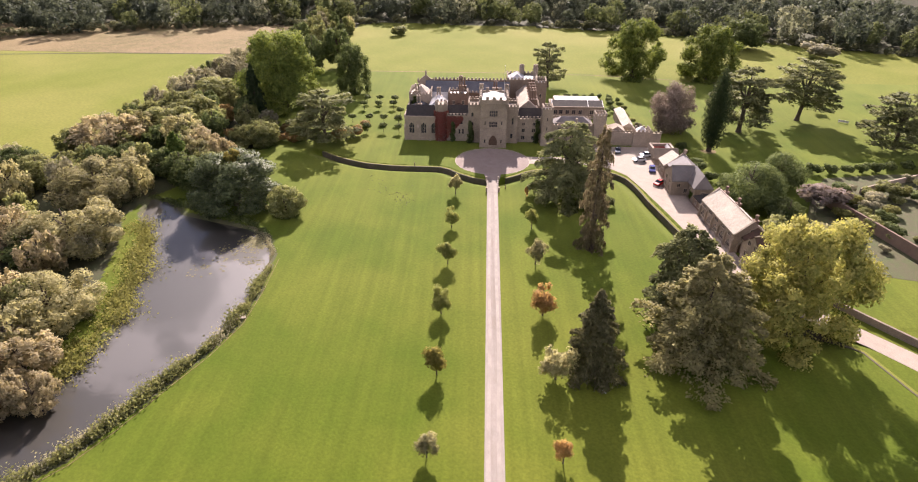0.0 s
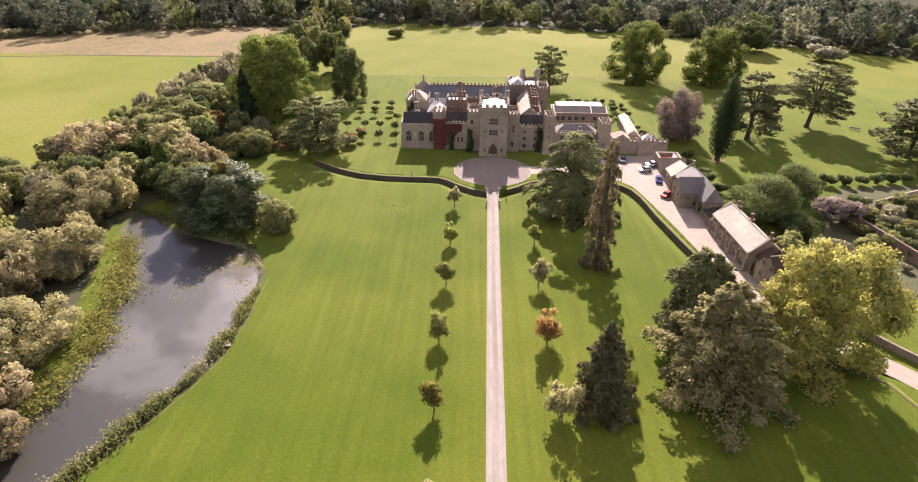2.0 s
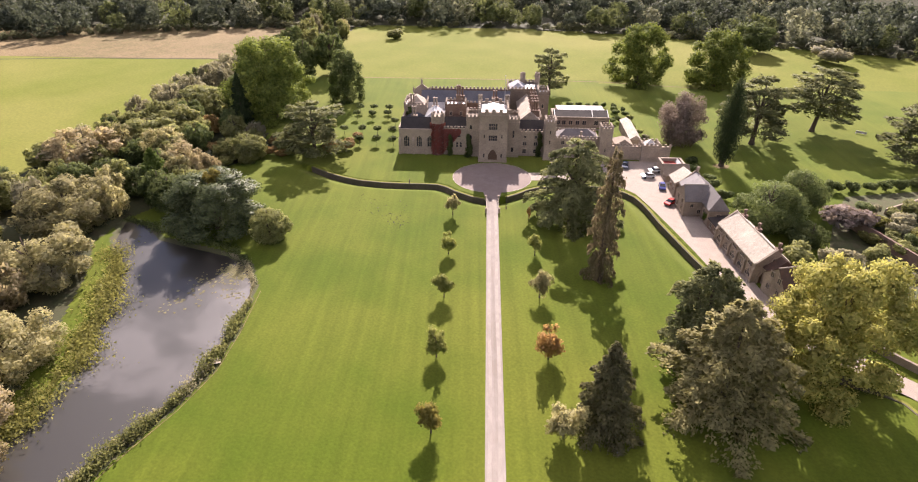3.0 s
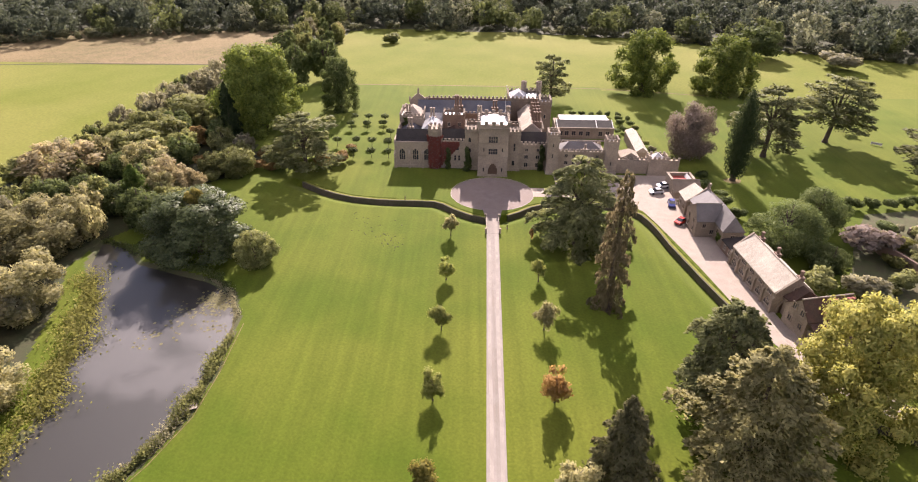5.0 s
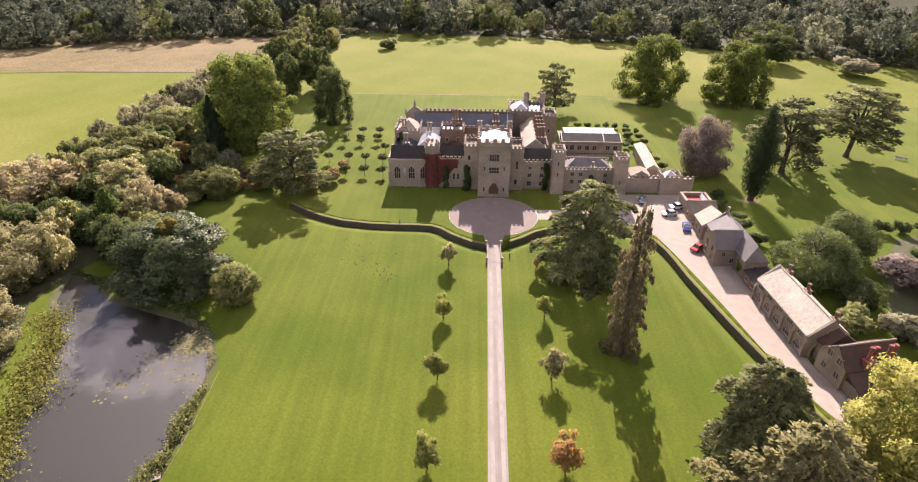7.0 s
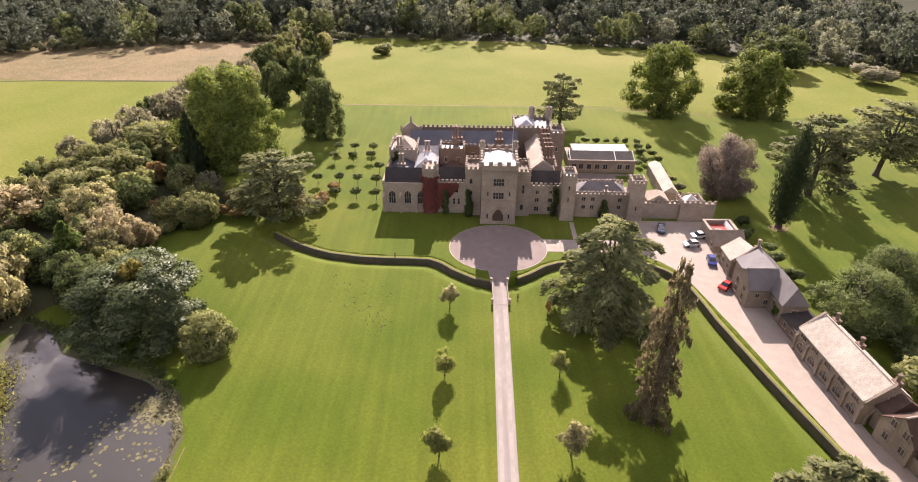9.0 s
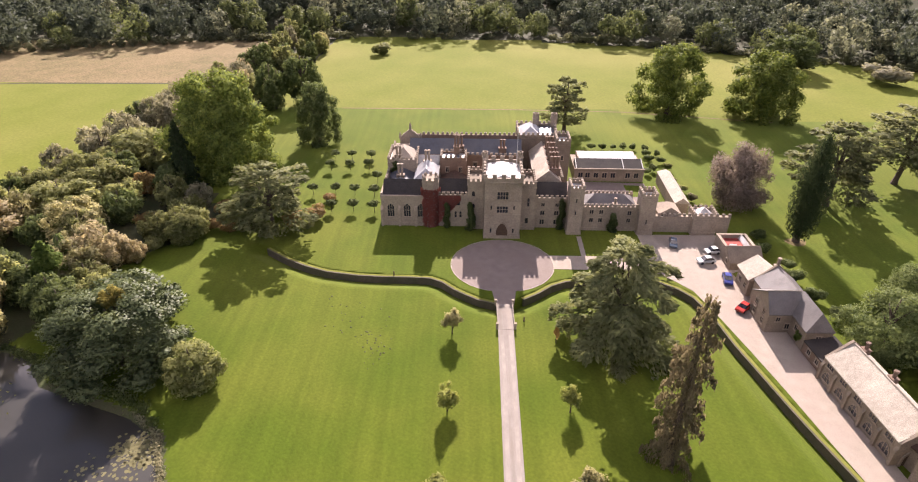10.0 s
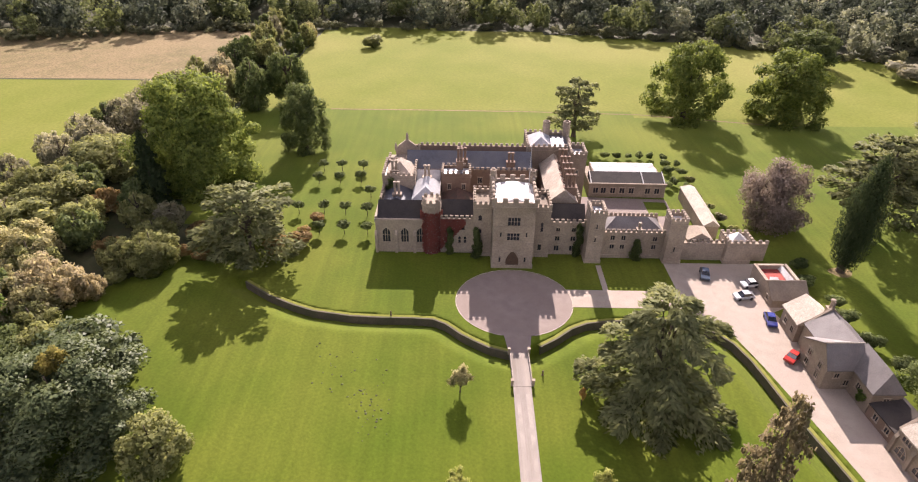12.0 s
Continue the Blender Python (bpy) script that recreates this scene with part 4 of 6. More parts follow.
tree("cedar", "wide dark cedar at the lawn's edge", "tree", "cedar", L_CEDAR, -46.7, 160.2, 11.4, 17.7, 1.0, trunk=TRUNK_CEDAR)
tree("fir", "narrow dark columnar fir", "tree", "cone", L_CYPRESS, -76.2, 182.1, 4.5, 20.0, 0.0)
tree("small_tree", "small orange-tinted autumn tree", "tree", "round", L_BROWN, -86.6, 179.2, 4.6, 7.4, 0.0)
rows_of("low reddish-brown autumn shrub at the lawn's edge", "shrub", "shrub", L_BROWN, "border shrubs", [(-36.9, 165.7, 3.8, 4.3, -1.0), (-41.9, 161.7, 3.4, 4.3, -1.0), (-61.8, 168.3, 3.2, 3.9, -1.0), (-36.5, 175.1, 2.4, 2.9, -1.0)], name="shrub", trunk=False)

# mushroom-shaped orchard trees west of the castle
rows_of("clipped mushroom-shaped ornamental tree", "tree", "round_small", L_DARK, "clipped trees", [(x, y, 1.75, 3.6, 1.5) for x, y in ((-39.8, 202.7), (-34.9, 202.9), (-29.1, 202.6), (-39.8, 195.4), (-34.2, 195.5), (-28.8, 196.1), (-41.4, 179.3), (-35.4, 179.5), (-30.2, 179.2), (-24.9, 178.6), (-34.7, 170.2), (-29.1, 170.2), (-23.7, 169.7), (-25.2, 187.6))], trunk=STEM)


DONE = [(o.location.x, o.location.y) for o in scene.objects if o.parent is None and o.get("category") == "tree"]


def fill_belt():
    """The unnamed trees that fill the belt between the field and the pond."""
    rng = np.random.default_rng(7)
    kinds = [("round_small", L_OLIVE, "olive-green tree in the dense belt"), ("willow_small", L_GREY, "grey-leaved tree in the dense belt"), ("willow_small", L_PALE, "pale yellowish tree in the dense belt"), ("round_small", L_DARK, "dark green tree in the dense belt"), ("willow_small", L_TAN, "tan autumn tree in the dense belt")]
    made = 0
    while made < 105:
        x, y = rng.uniform(-150, -56), rng.uniform(20, 362)
        if not inside(np.array(x), np.array(y), BELT):
            made += 0.01
            continue
        r = rng.uniform(3.2, 5.6)
        if min(math.hypot(x - a, y - b) for a, b in DONE) < 5.5:
            made += 0.05
            continue
        DONE.append((x, y))
        made += 1
        p = (0.30, 0.14, 0.14, 0.34, 0.08) if y > 118 else (0.2, 0.15, 0.33, 0.14, 0.18)
        c, m, label = kinds[rng.choice(5, p=p)]
        hh = r * rng.uniform(1.7, 2.3) + (3 if y > 250 else 0)
        tree("tree", label, "tree", c, m, x, y, r, hh, 0.0, "belt trees", trunk=None)


fill_belt()


def strip(name, label, mat, line, width, height, n, size, seed):
    """Reeds and low growth in a strip along a line."""
    rng = np.random.default_rng(seed)
    pts = np.array(line, float)
    seg = rng.integers(0, len(pts) - 1, n)
    u = rng.random(n)[:, None]
    base = pts[seg] * (1 - u) + pts[seg + 1] * u
    lump = np.sin(base[:, 0] * 0.9 + seed) * np.sin(base[:, 1] * 0.6) * 0.55 + 0.65
    base += (rng.normal(0, 0.3, (n, 2)) * width + 0.12 * width * np.stack([np.sin(base[:, 1] * 0.43 + seed), np.sin(base[:, 1] * 0.31)], 1)) * lump[:, None]
    z = np.abs(rng.normal(0, 0.5, n)) * height * lump
    c = np.concatenate([base, z[:, None] - 0.25], 1)
    nv = rng.normal(0, 1, (n, 3)) * np.array([1, 1, 0.5]) + np.array([0, 0, 0.5])
    tagged(new(name, quads_mesh(name, leaf_quads(rng, c, nv, size), mat)), label, "plants", kind="stuff")


strip("reeds", "olive reeds and brambles along the pond's bank", L_OLIVE, [(-42.1, 82.8), (-42.3, 72.8), (-42.9, 64.0), (-45.7, 55.3), (-49.1, 47.7), (-53.2, 38.5), (-56.3, 32.3), (-63.5, 24.5)], 2.8, 2.0, 13000, 0.20, 3)
strip("reeds", "yellow-green reeds and marsh plants beside the water", L_REED, [(-78.5, 101.9), (-74.4, 92.8), (-71.6, 84.9), (-69.3, 75.9), (-67.4, 66.9), (-66.9, 58.1), (-68.7, 49.4), (-71.7, 44.0)], 7.5, 1.4, 18000, 0.22, 5)
strip("reeds", "low green growth below the evergreens", L_DARK, [(-84.2, 117.9), (-74.2, 113.0), (-68.1, 109.4), (-60.1, 106.6), (-53.1, 103.7), (-48.6, 99.7)], 3.0, 1.2, 4000, 0.22, 9)


strip("reeds", "grey-green bank plants at the pond's corner", L_GREY, [(-53.1, 102.3), (-47.3, 97.9), (-43.4, 90.0), (-42.3, 82.8), (-42.1, 77.3)], 1.3, 0.6, 2400, 0.15, 12)
strip("reeds", "grey-green tufts scattered along the bank", L_GREY, [(-42.5, 72.8), (-43.3, 62.9), (-46.4, 54.2), (-50.2, 46.7), (-54.2, 37.5), (-59.7, 28.8)], 2.4, 1.7, 4500, 0.18, 14)


def pads():
    """Drifts of lily pads, thickest in the pond's east corner."""
    rng = np.random.default_rng(17)
    sh = Shape()
    drifts = ((-49.6, 95.6, 1.5, 260), (-47.6, 93.2, 1.2, 120), (-52.6, 90.5, 2.6, 60), (-46.4, 86.3, 1.6, 40), (-55.5, 84.0, 2.6, 34))
    for cx, cy, wide, count in drifts:
        for k in range(count):
            x, y = cx + rng.normal(0, wide), cy + rng.normal(0, wide * 0.8)
            if not inside(np.array(x), np.array(y), POND):
                continue
            r = rng.uniform(0.12, 0.34)
            sh.add([(x + r * math.cos(a) * rng.uniform(0.8, 1.1), y + r * math.sin(a) * rng.uniform(0.8, 1.1), -0.40 + 0.004 * (k % 5)) for a in np.linspace(0, 6.283, 9, endpoint=False)], [tuple(range(9))])
    tagged(new("lily_pads", sh.mesh("lily_pads", L_PALE)), "pale lily pads floating on the pond", "plants", kind="stuff")


pads()


def scatter_crowns(name, label, mat, protos, places):
    """One mesh of many crowns at (x, y, z, radius, height, turn, kind)."""
    quads = []
    for x, y, z, r, h, a, k in places:
        p = protos[int(k)]
        c, s = math.cos(a), math.sin(a)
        q = np.empty_like(p)
        q[..., 0] = (p[..., 0] * c - p[..., 1] * s) * r + x
        q[..., 1] = (p[..., 0] * s + p[..., 1] * c) * r + y
        q[..., 2] = p[..., 2] * h / 2 + h / 2 + z
        nv = p[:, 4]
        q[:, 4] = np.stack([nv[:, 0] * c - nv[:, 1] * s, nv[:, 0] * s + nv[:, 1] * c, nv[:, 2]], 1)
        quads.append(q)
    tagged(new(name, quads_mesh(name, np.concatenate(quads), mat)), label, "woods", kind="stuff")


def far_woods():
    """The wooded hillside behind the meadow, and the scrub at its foot."""
    rng = np.random.default_rng(99)
    protos = [crown_round(k, 950, 0.062, 26, 0.95) for k in (81, 82, 83)] + [crown_willow(84, 950, 0.06), crown_tall(85, 950, 0.066)]
    rows, pale, front, scrub = [], [], [], []
    for row in range(10):
        for k in range(44):
            x = -330 + 15.4 * k + rng.uniform(-6, 6)
            y = float(wood_edge(x)) + 10 + row * 13.0 + rng.uniform(-6, 6)
            r = rng.uniform(6.0, 11.5)
            one = (x, y, float(hill(np.array(y))) - 1.5, r, r * rng.uniform(1.5, 2.1) + 2, rng.uniform(0, 6.28), rng.integers(5))
            (pale if rng.random() < 0.16 else front if row < 2 and rng.random() < 0.5 else rows).append(one)
    for k in range(150):
        x = -330 + 4.4 * k + rng.uniform(-1.5, 1.5)
        if -70 < x < 60 and rng.random() < 0.6:
            continue
        y = float(wood_edge(x)) + rng.uniform(-2, 4)
        scrub.append((x, y, -0.8, rng.uniform(2.6, 5.4), rng.uniform(4, 9), rng.uniform(0, 6.28), rng.integers(3)))
    scatter_crowns("far_woods", "dense dark mixed woodland on the hillside", L_WOOD, protos, rows)
    scatter_crowns("far_woods", "green trees along the front of the woodland", L_FRONT, protos, front)
    scatter_crowns("far_woods", "paler trees among the hillside woodland", L_PALEWOOD, protos, pale)
    scatter_crowns("hedgerow", "grey-green scrub along the foot of the woods", L_HEDGE, [crown_round(k, 420, 0.095, 12) for k in (86, 87, 88)], scrub)


far_woods()

# walled garden: dark beds, shrubs and a row of clipped balls
sheet("garden_bed", [(83.9, 86.4), (102.8, 81.5), (155.9, 98.9), (156.7, 141.9), (122.3, 140.2), (103.5, 136.7), (93.9, 124.0), (82.3, 103.8)], 0.03, BANK, "dark planted soil of the walled garden", "garden bed")


def garden():
    rng = np.random.default_rng(23)
    n = 0
    while n < 46:
        x, y = rng.uniform(84, 152), rng.uniform(84, 139)
        if not inside(np.array(x), np.array(y), [(84, 88.6), (101, 84.8), (151.3, 99), (152, 139), (107, 133), (93.8, 120.7)]):
            continue
        n += 1
        m, label = ((L_OLIVE, "low olive garden shrub"), (L_DARK, "low dark garden shrub"), (L_GREY, "low pale grey garden shrub"), (L_REED, "yellowish ornamental grass clump"))[rng.integers(4)]
        r = rng.uniform(1.3, 3.4)
        tree("shrub", label, "shrub", "shrub", m, x, y, r, r * rng.uniform(0.9, 1.5), -0.6, "garden shrubs", trunk=False)
    for x, y, r, h in ((60.2, 120.4, 1.5, 3.6), (61.4, 117.6, 1.1, 2.2)):
        tree("shrub", "green climbing shrub against the lodge wall", "shrub", "shrub", L_GREEN, x, y, r, h, -0.4, "garden shrubs", trunk=False)
    for i in range(9):
        tree("topiary", "clipped dark green ball of yew", "topiary", "shrub", L_DARK, 101.7 + 4.9 * i, 139.6 + 0.6 * i, 2.5, 3.6, -1.0, "clipped yew balls", trunk=False)
    for x, y, r in ((84.0, 90.7, 3.0), (76.7, 108.4, 4.0), (69.6, 145.8, 2.2), (68.1, 140.4, 2.6), (69.9, 133.8, 2.4), (71.7, 127.2, 2.6), (66.9, 151.4, 2.2), (67.9, 157.4, 2.4)):
        tree("shrub", "dense green shrub beside the outbuildings", "shrub", "shrub", L_DARK, x, y, r, r * 1.3, -0.6, "garden shrubs", trunk=False)
    for x, y, r, m in ((51.2, 194.1, 1.6, L_DARK), (53.6, 196.2, 1.5, L_DARK), (56.0, 193.3, 1.6, L_DARK), (57.3, 188.3, 1.6, L_OLIVE), (58.2, 182.7, 1.5, L_OLIVE), (59.1, 177.1, 1.7, L_GREY), (60.0, 171.6, 1.6, L_OLIVE), (38.8, 212.4, 1.5, L_DARK), (42.1, 212.6, 1.5, L_DARK), (45.3, 212.7, 1.4, L_DARK), (48.5, 212.8, 1.5, L_DARK), (51.8, 212.8, 1.5, L_DARK), (55.6, 211.7, 1.6, L_DARK), (54.6, 207.2, 1.7, L_DARK), (58.0, 207.4, 1.5, L_DARK), (54.2, 202.8, 1.8, L_DARK), (57.6, 201.8, 1.5, L_DARK), (58.2, 197.3, 1.6, L_OLIVE)):
        tree("shrub", "rounded shrub beside the garden range", "shrub", "shrub", m, x, y, r, r * 1.6, -0.4, "garden shrubs", trunk=False)


garden()

# pale stone edging between the pond's bank and the lawn
ribbon("kerb", [(-41.0, 87.2), (-40.6, 73.9), (-41.1, 63.5), (-43.9, 54.3), (-47.5, 46.6), (-51.4, 37.1), (-54.8, 30.8), (-61.9, 22.8)], 0.16, 0.03, STUBBLE, "pale worn edge along the pond's bank", "edging")

marker = thing("ground_marker", "small white marker slab in the grass", "marker", loc=(24.1, 48.0, 0.0))
sh = Shape()
sh.prism([(-0.35, -0.3), (0.3, -0.36), (0.4, 0.25), (-0.25, 0.33)], 0.0, 0.22, taper=0.85)
part("slab", sh.mesh("slab", WHITE), marker)
jetty = thing("jetty", "small pale wooden landing stage on the pond's bank", "jetty", loc=(-42.3, 65.7, 0.0), rz=20)
for i in range(6):
    sh = Shape()
    sh.box(-1.0, 1.0, -0.72 + i * 0.25, -0.5 + i * 0.25, 0.12, 0.2)
    part("plank", sh.mesh("plank", STONETILE), jetty)
for x in (-0.9, 0.9):
    for y in (-0.6, 0.6):
        sh = Shape()
        sh.prism(octagon(x, y, 0.08), -1.2, 0.12)
        part("post", sh.mesh("post", BARK), jetty)
bench = thing("bench", "long white bench on the park grass", "bench", loc=(134.8, 186.6, 0.0), rz=-35)
for nm, b in (("seat", (-1.6, 1.6, -0.25, 0.25, 0.42, 0.5)), ("backrest", (-1.6, 1.6, 0.22, 0.3, 0.5, 1.0)), ("leg", (-1.5, -1.35, -0.22, 0.22, 0.0, 0.42)), ("leg", (1.35, 1.5, -0.22, 0.22, 0.0, 0.42))):
    sh = Shape()
    sh.box(*b)
    part(nm, sh.mesh(nm, WHITE), bench)


for bx, by in ((-15.7, 141.4), (10.9, 126.2)):
    urn = thing("bollard", "small dark post standing in the grass", "bollard", "lawn posts", (bx, by, 0.0))
    sh = Shape()
    sh.prism(octagon(0, 0, 0.2), 0.0, 0.12)
    sh.prism(octagon(0, 0, 0.13), 0.12, 0.75, taper=0.8)
    sh.prism(octagon(0, 0, 0.17), 0.75, 1.0, taper=0.6)
    part("post", sh.mesh("post", OAK), urn)


def molehills():
    """Small dark mounds of soil scattered over the west lawn."""
    rng = np.random.default_rng(41)
    sh = Shape()
    for k in range(62):
        u = rng.random()
        x, y = -25 + 10 * u + rng.normal(0, 2.2), 131 - 15 * u + rng.normal(0, 2.9)
        r = rng.uniform(0.10, 0.24)
        ring = [(x + r * math.cos(a) * rng.uniform(0.8, 1.15), y + r * math.sin(a) * rng.uniform(0.8, 1.15)) for a in np.linspace(0, 2 * math.pi, 7, endpoint=False)]
        sh.add([(*p, 0.0) for p in ring] + [(x + (p[0] - x) * 0.5, y + (p[1] - y) * 0.5, r * 0.45) for p in ring] + [(x, y, r * 0.6)], [(i, (i + 1) % 7, 7 + (i + 1) % 7, 7 + i) for i in range(7)] + [(7 + i, 7 + (i + 1) % 7, 14) for i in range(7)])
    tagged(new("molehills", sh.mesh("molehills", BANK)), "small dark soil mounds scattered on the lawn", "molehills", kind="stuff")


molehills()

# ---- buildings ----


class Building:
    """A building's root and the meshes under it, drawn on its own plan about the point mid; it stands at loc."""

    def __init__(self, name, label, mid, loc, rz, size, rel=True, category="building"):
        self.loc, self.rel = Vector(mid), rel
        self.root = thing(name, label, category, "", (*loc, 0.0), rz)
        self.root.scale = size

    def spot(self, x, y, z=0.0):
        """Where a point of the plan lies on the site."""
        p, k = Vector((x, y, z)) - self.loc, self.root.scale
        return self.root.location + Matrix.Rotation(self.root.rotation_euler.z, 3, "Z") @ Vector((p.x * k.x, p.y * k.y, p.z * k.z))

    def add(self, name, sh, mats, parent=None, label=""):
        if self.rel:
            o = self.loc
            sh.v = [(x - o.x, y - o.y, z - o.z) for x, y, z in sh.v]
        return part(name, sh.mesh(name, *mats), parent or self.root, label)

    def put(self, name, me, x, y, z, parent=None, rz=0.0, label="", scale=None):
        o = self.loc if self.rel else Vector((0, 0, 0))
        return part(name, me, parent or self.root, label, (x - o.x, y - o.y, z - o.z), rz, scale)


def merlon_mesh(w, d, h):
    sh = Shape()
    sh.box(-w / 2, w / 2, -d / 2, d / 2, 0, h * 0.82)
    a, b = w / 2 + 0.06, d / 2 + 0.06
    sh.add([(-a, -b, h * 0.82), (a, -b, h * 0.82), (a, b, h * 0.82), (-a, b, h * 0.82), (-w * 0.4, -d * 0.2, h), (w * 0.4, -d * 0.2, h), (w * 0.4, d * 0.2, h), (-w * 0.4, d * 0.2, h)],
           [(0, 3, 2, 1), (4, 5, 6, 7), (0, 1, 5, 4), (1, 2, 6, 5), (2, 3, 7, 6), (3, 0, 4, 7)])
    return sh.mesh("merlon", STONE)


MERLON = merlon_mesh(0.62, 0.42, 0.72)
MERLON_BIG = merlon_mesh(1.0, 0.5, 1.0)


def merlons(bd, parent, x0, y0, x1, y1, z, step=1.25, me=None):
    """Merlons from one point to another, the ends included."""
    n = max(2, round(math.hypot(x1 - x0, y1 - y0) / step) + 1)
    rz = math.degrees(math.atan2(y1 - y0, x1 - x0))
    for i in range(n):
        u = i / (n - 1)
        bd.put("merlon", me or MERLON, x0 + (x1 - x0) * u, y0 + (y1 - y0) * u, z, parent, rz)


def ring(bd, parent, x0, x1, y0, y1, z, step=1.25, me=None, sides="nsew"):
    if "s" in sides:
        merlons(bd, parent, x0 + 0.25, y0 + 0.2, x1 - 0.25, y0 + 0.2, z, step, me)
    if "n" in sides:
        merlons(bd, parent, x0 + 0.25, y1 - 0.2, x1 - 0.25, y1 - 0.2, z, step, me)
    if "w" in sides:
        merlons(bd, parent, x0 + 0.2, y0 + step, x0 + 0.2, y1 - step, z, step, me)
    if "e" in sides:
        merlons(bd, parent, x1 - 0.2, y0 + step, x1 - 0.2, y1 - step, z, step, me)


def keep(bd, name, x0, x1, y0, y1, zroof, zpar, mat=STONE, roof=LEAD, step=1.25, me=None, sides="nsew", label="", plinth=True, corbel=0.0):
    """A square tower or range with a flat roof behind a parapet with merlons."""
    sh = Shape()
    sh.box(x0, x1, y0, y1, -0.3, zroof - 0.05)
    w = bd.add(name, sh, (mat,), None, label)
    if plinth:
        sh = Shape()
        sh.box(x0 - 0.14, x1 + 0.14, y0 - 0.14, y1 + 0.14, -0.35, 0.85)
        bd.add("plinth", sh, (mat,), w)
    c = corbel
    sh = Shape()
    sh.box(x0 - 0.09 - c, x1 + 0.09 + c, y0 - 0.09 - c, y1 + 0.09 + c, zroof - 0.45, zroof - 0.15)
    bd.add("string_course", sh, (mat,), w)
    t = 0.42
    sh = Shape()
    sh.collar(x0 - c, x1 + c, y0 - c, y1 + c, t, zroof - 0.15, zpar)
    bd.add("parapet", sh, (mat,), w)
    ring(bd, w, x0 - c, x1 + c, y0 - c, y1 + c, zpar, step, me, sides)
    if roof:
        r = Shape()
        r.box(x0 - c + t, x1 + c - t, y0 - c + t, y1 + c - t, zroof - 0.05, zroof + 0.06)
        bd.add("roof", r, (roof,), w)
    return w


def turret(bd, name, cx, cy, r, zpar, mat=STONE, z0=-0.3, label="", n=8):
    sh = Shape()
    sh.prism(octagon(cx, cy, r), z0, zpar - 0.9)
    w = bd.add(name, sh, (mat,), None, label)
    for nm, rr, a, b in (("string_course", r + 0.12, zpar - 1.05, zpar - 0.75), ("parapet", r + 0.02, zpar - 0.75, zpar)) + ((("plinth", r + 0.15, z0 - 0.05, 0.85),) if z0 < 0 else ()):
        sh = Shape()
        sh.prism(octagon(cx, cy, rr), a, b)
        bd.add(nm, sh, (mat,), w)
    for i in range(n):
        a = 2 * math.pi * i / n
        rr = r * 0.93 - 0.15
        bd.put("merlon", MERLON, cx + rr * math.cos(a), cy + rr * math.sin(a), zpar, w, math.degrees(a) + 90, scale=(min(1.0, r * 0.8), 0.8, 1))
    return w


def window_parts(w, h, lights, arch):
    """The meshes of a stone-framed window; its face looks to -y, its sill's middle is the origin."""
    d, t, n = 0.10, 0.16, 10
    spring = h - (w * 0.55 if arch else 0)

    def head(x):
        return spring + (h - spring) * (1 - abs(2 * x / w) ** 1.7)

    inner, outer = [(-w / 2, 0.0), (-w / 2, spring)], [(-w / 2 - t, 0.0), (-w / 2 - t, spring if arch else h + t)]
    if arch:
        for i in range(1, n):
            x = -w / 2 + w * i / n
            inner.append((x, head(x)))
            outer.append((x * (1 + 2 * t / w), head(x) + t))
    inner += [(w / 2, spring), (w / 2, 0.0)]
    outer += [(w / 2 + t, spring if arch else h + t), (w / 2 + t, 0.0)]
    k = len(inner)
    sh = Shape()
    rings = [(inner, -d), (outer, -d), (inner, 0.05), (outer, 0.05)]
    sh.add([(x, y, z) for ring_pts, y in rings for x, z in ring_pts],
           [f for i in range(k - 1) for f in ((i, i + 1, k + i + 1, k + i), (2 * k + i, 2 * k + i + 1, i + 1, i), (k + i, k + i + 1, 3 * k + i + 1, 3 * k + i))])
    out = [("window", sh.mesh("window", STONE))]
    sh = Shape()
    sh.box(-w / 2 - t - 0.08, w / 2 + t + 0.08, -d - 0.08, 0.05, -0.2, 0)
    out.append(("sill", sh.mesh("sill", STONE)))
    if not arch:
        sh = Shape()
        sh.box(-w / 2 - t - 0.06, w / 2 + t + 0.06, -d - 0.06, 0.05, h + t, h + t + 0.1)
        out.append(("drip_mould", sh.mesh("drip_mould", STONE)))
    for i in range(1, lights):
        x = -w / 2 + w * i / lights
        sh = Shape()
        sh.box(x - 0.05, x + 0.05, -d * 0.7, 0, 0, head(x) if arch else h)
        out.append(("mullion", sh.mesh("mullion", STONE)))
    if h > 1.5:
        sh = Shape()
        sh.box(-w / 2, w / 2, -d * 0.6, 0, h * 0.48, h * 0.48 + 0.08)
        out.append(("transom", sh.mesh("transom", STONE)))
    for i in range(lights):
        xs = [-w / 2 + w * (i + j / 4) / lights for j in range(5)]
        top = [(x, -0.012, head(x) if arch else h) for x in reversed(xs)]
        sh = Shape()
        sh.add([(xs[0], -0.012, 0), (xs[-1], -0.012, 0)] + top, [tuple(range(7))])
        out.append(("pane", sh.mesh("pane", GLASS)))
    return out


WINDOWS = {}


def window(bd, x, y, z, w, h, lights=2, arch=False, rz=0.0):
    key = (w, h, lights, arch)
    if key not in WINDOWS:
        WINDOWS[key] = window_parts(*key)
    (name, me), *rest = WINDOWS[key]
    ob = bd.put(name, me, x, y, z, None, rz)
    for name, me in rest:
        part(name, me, ob)
    return ob


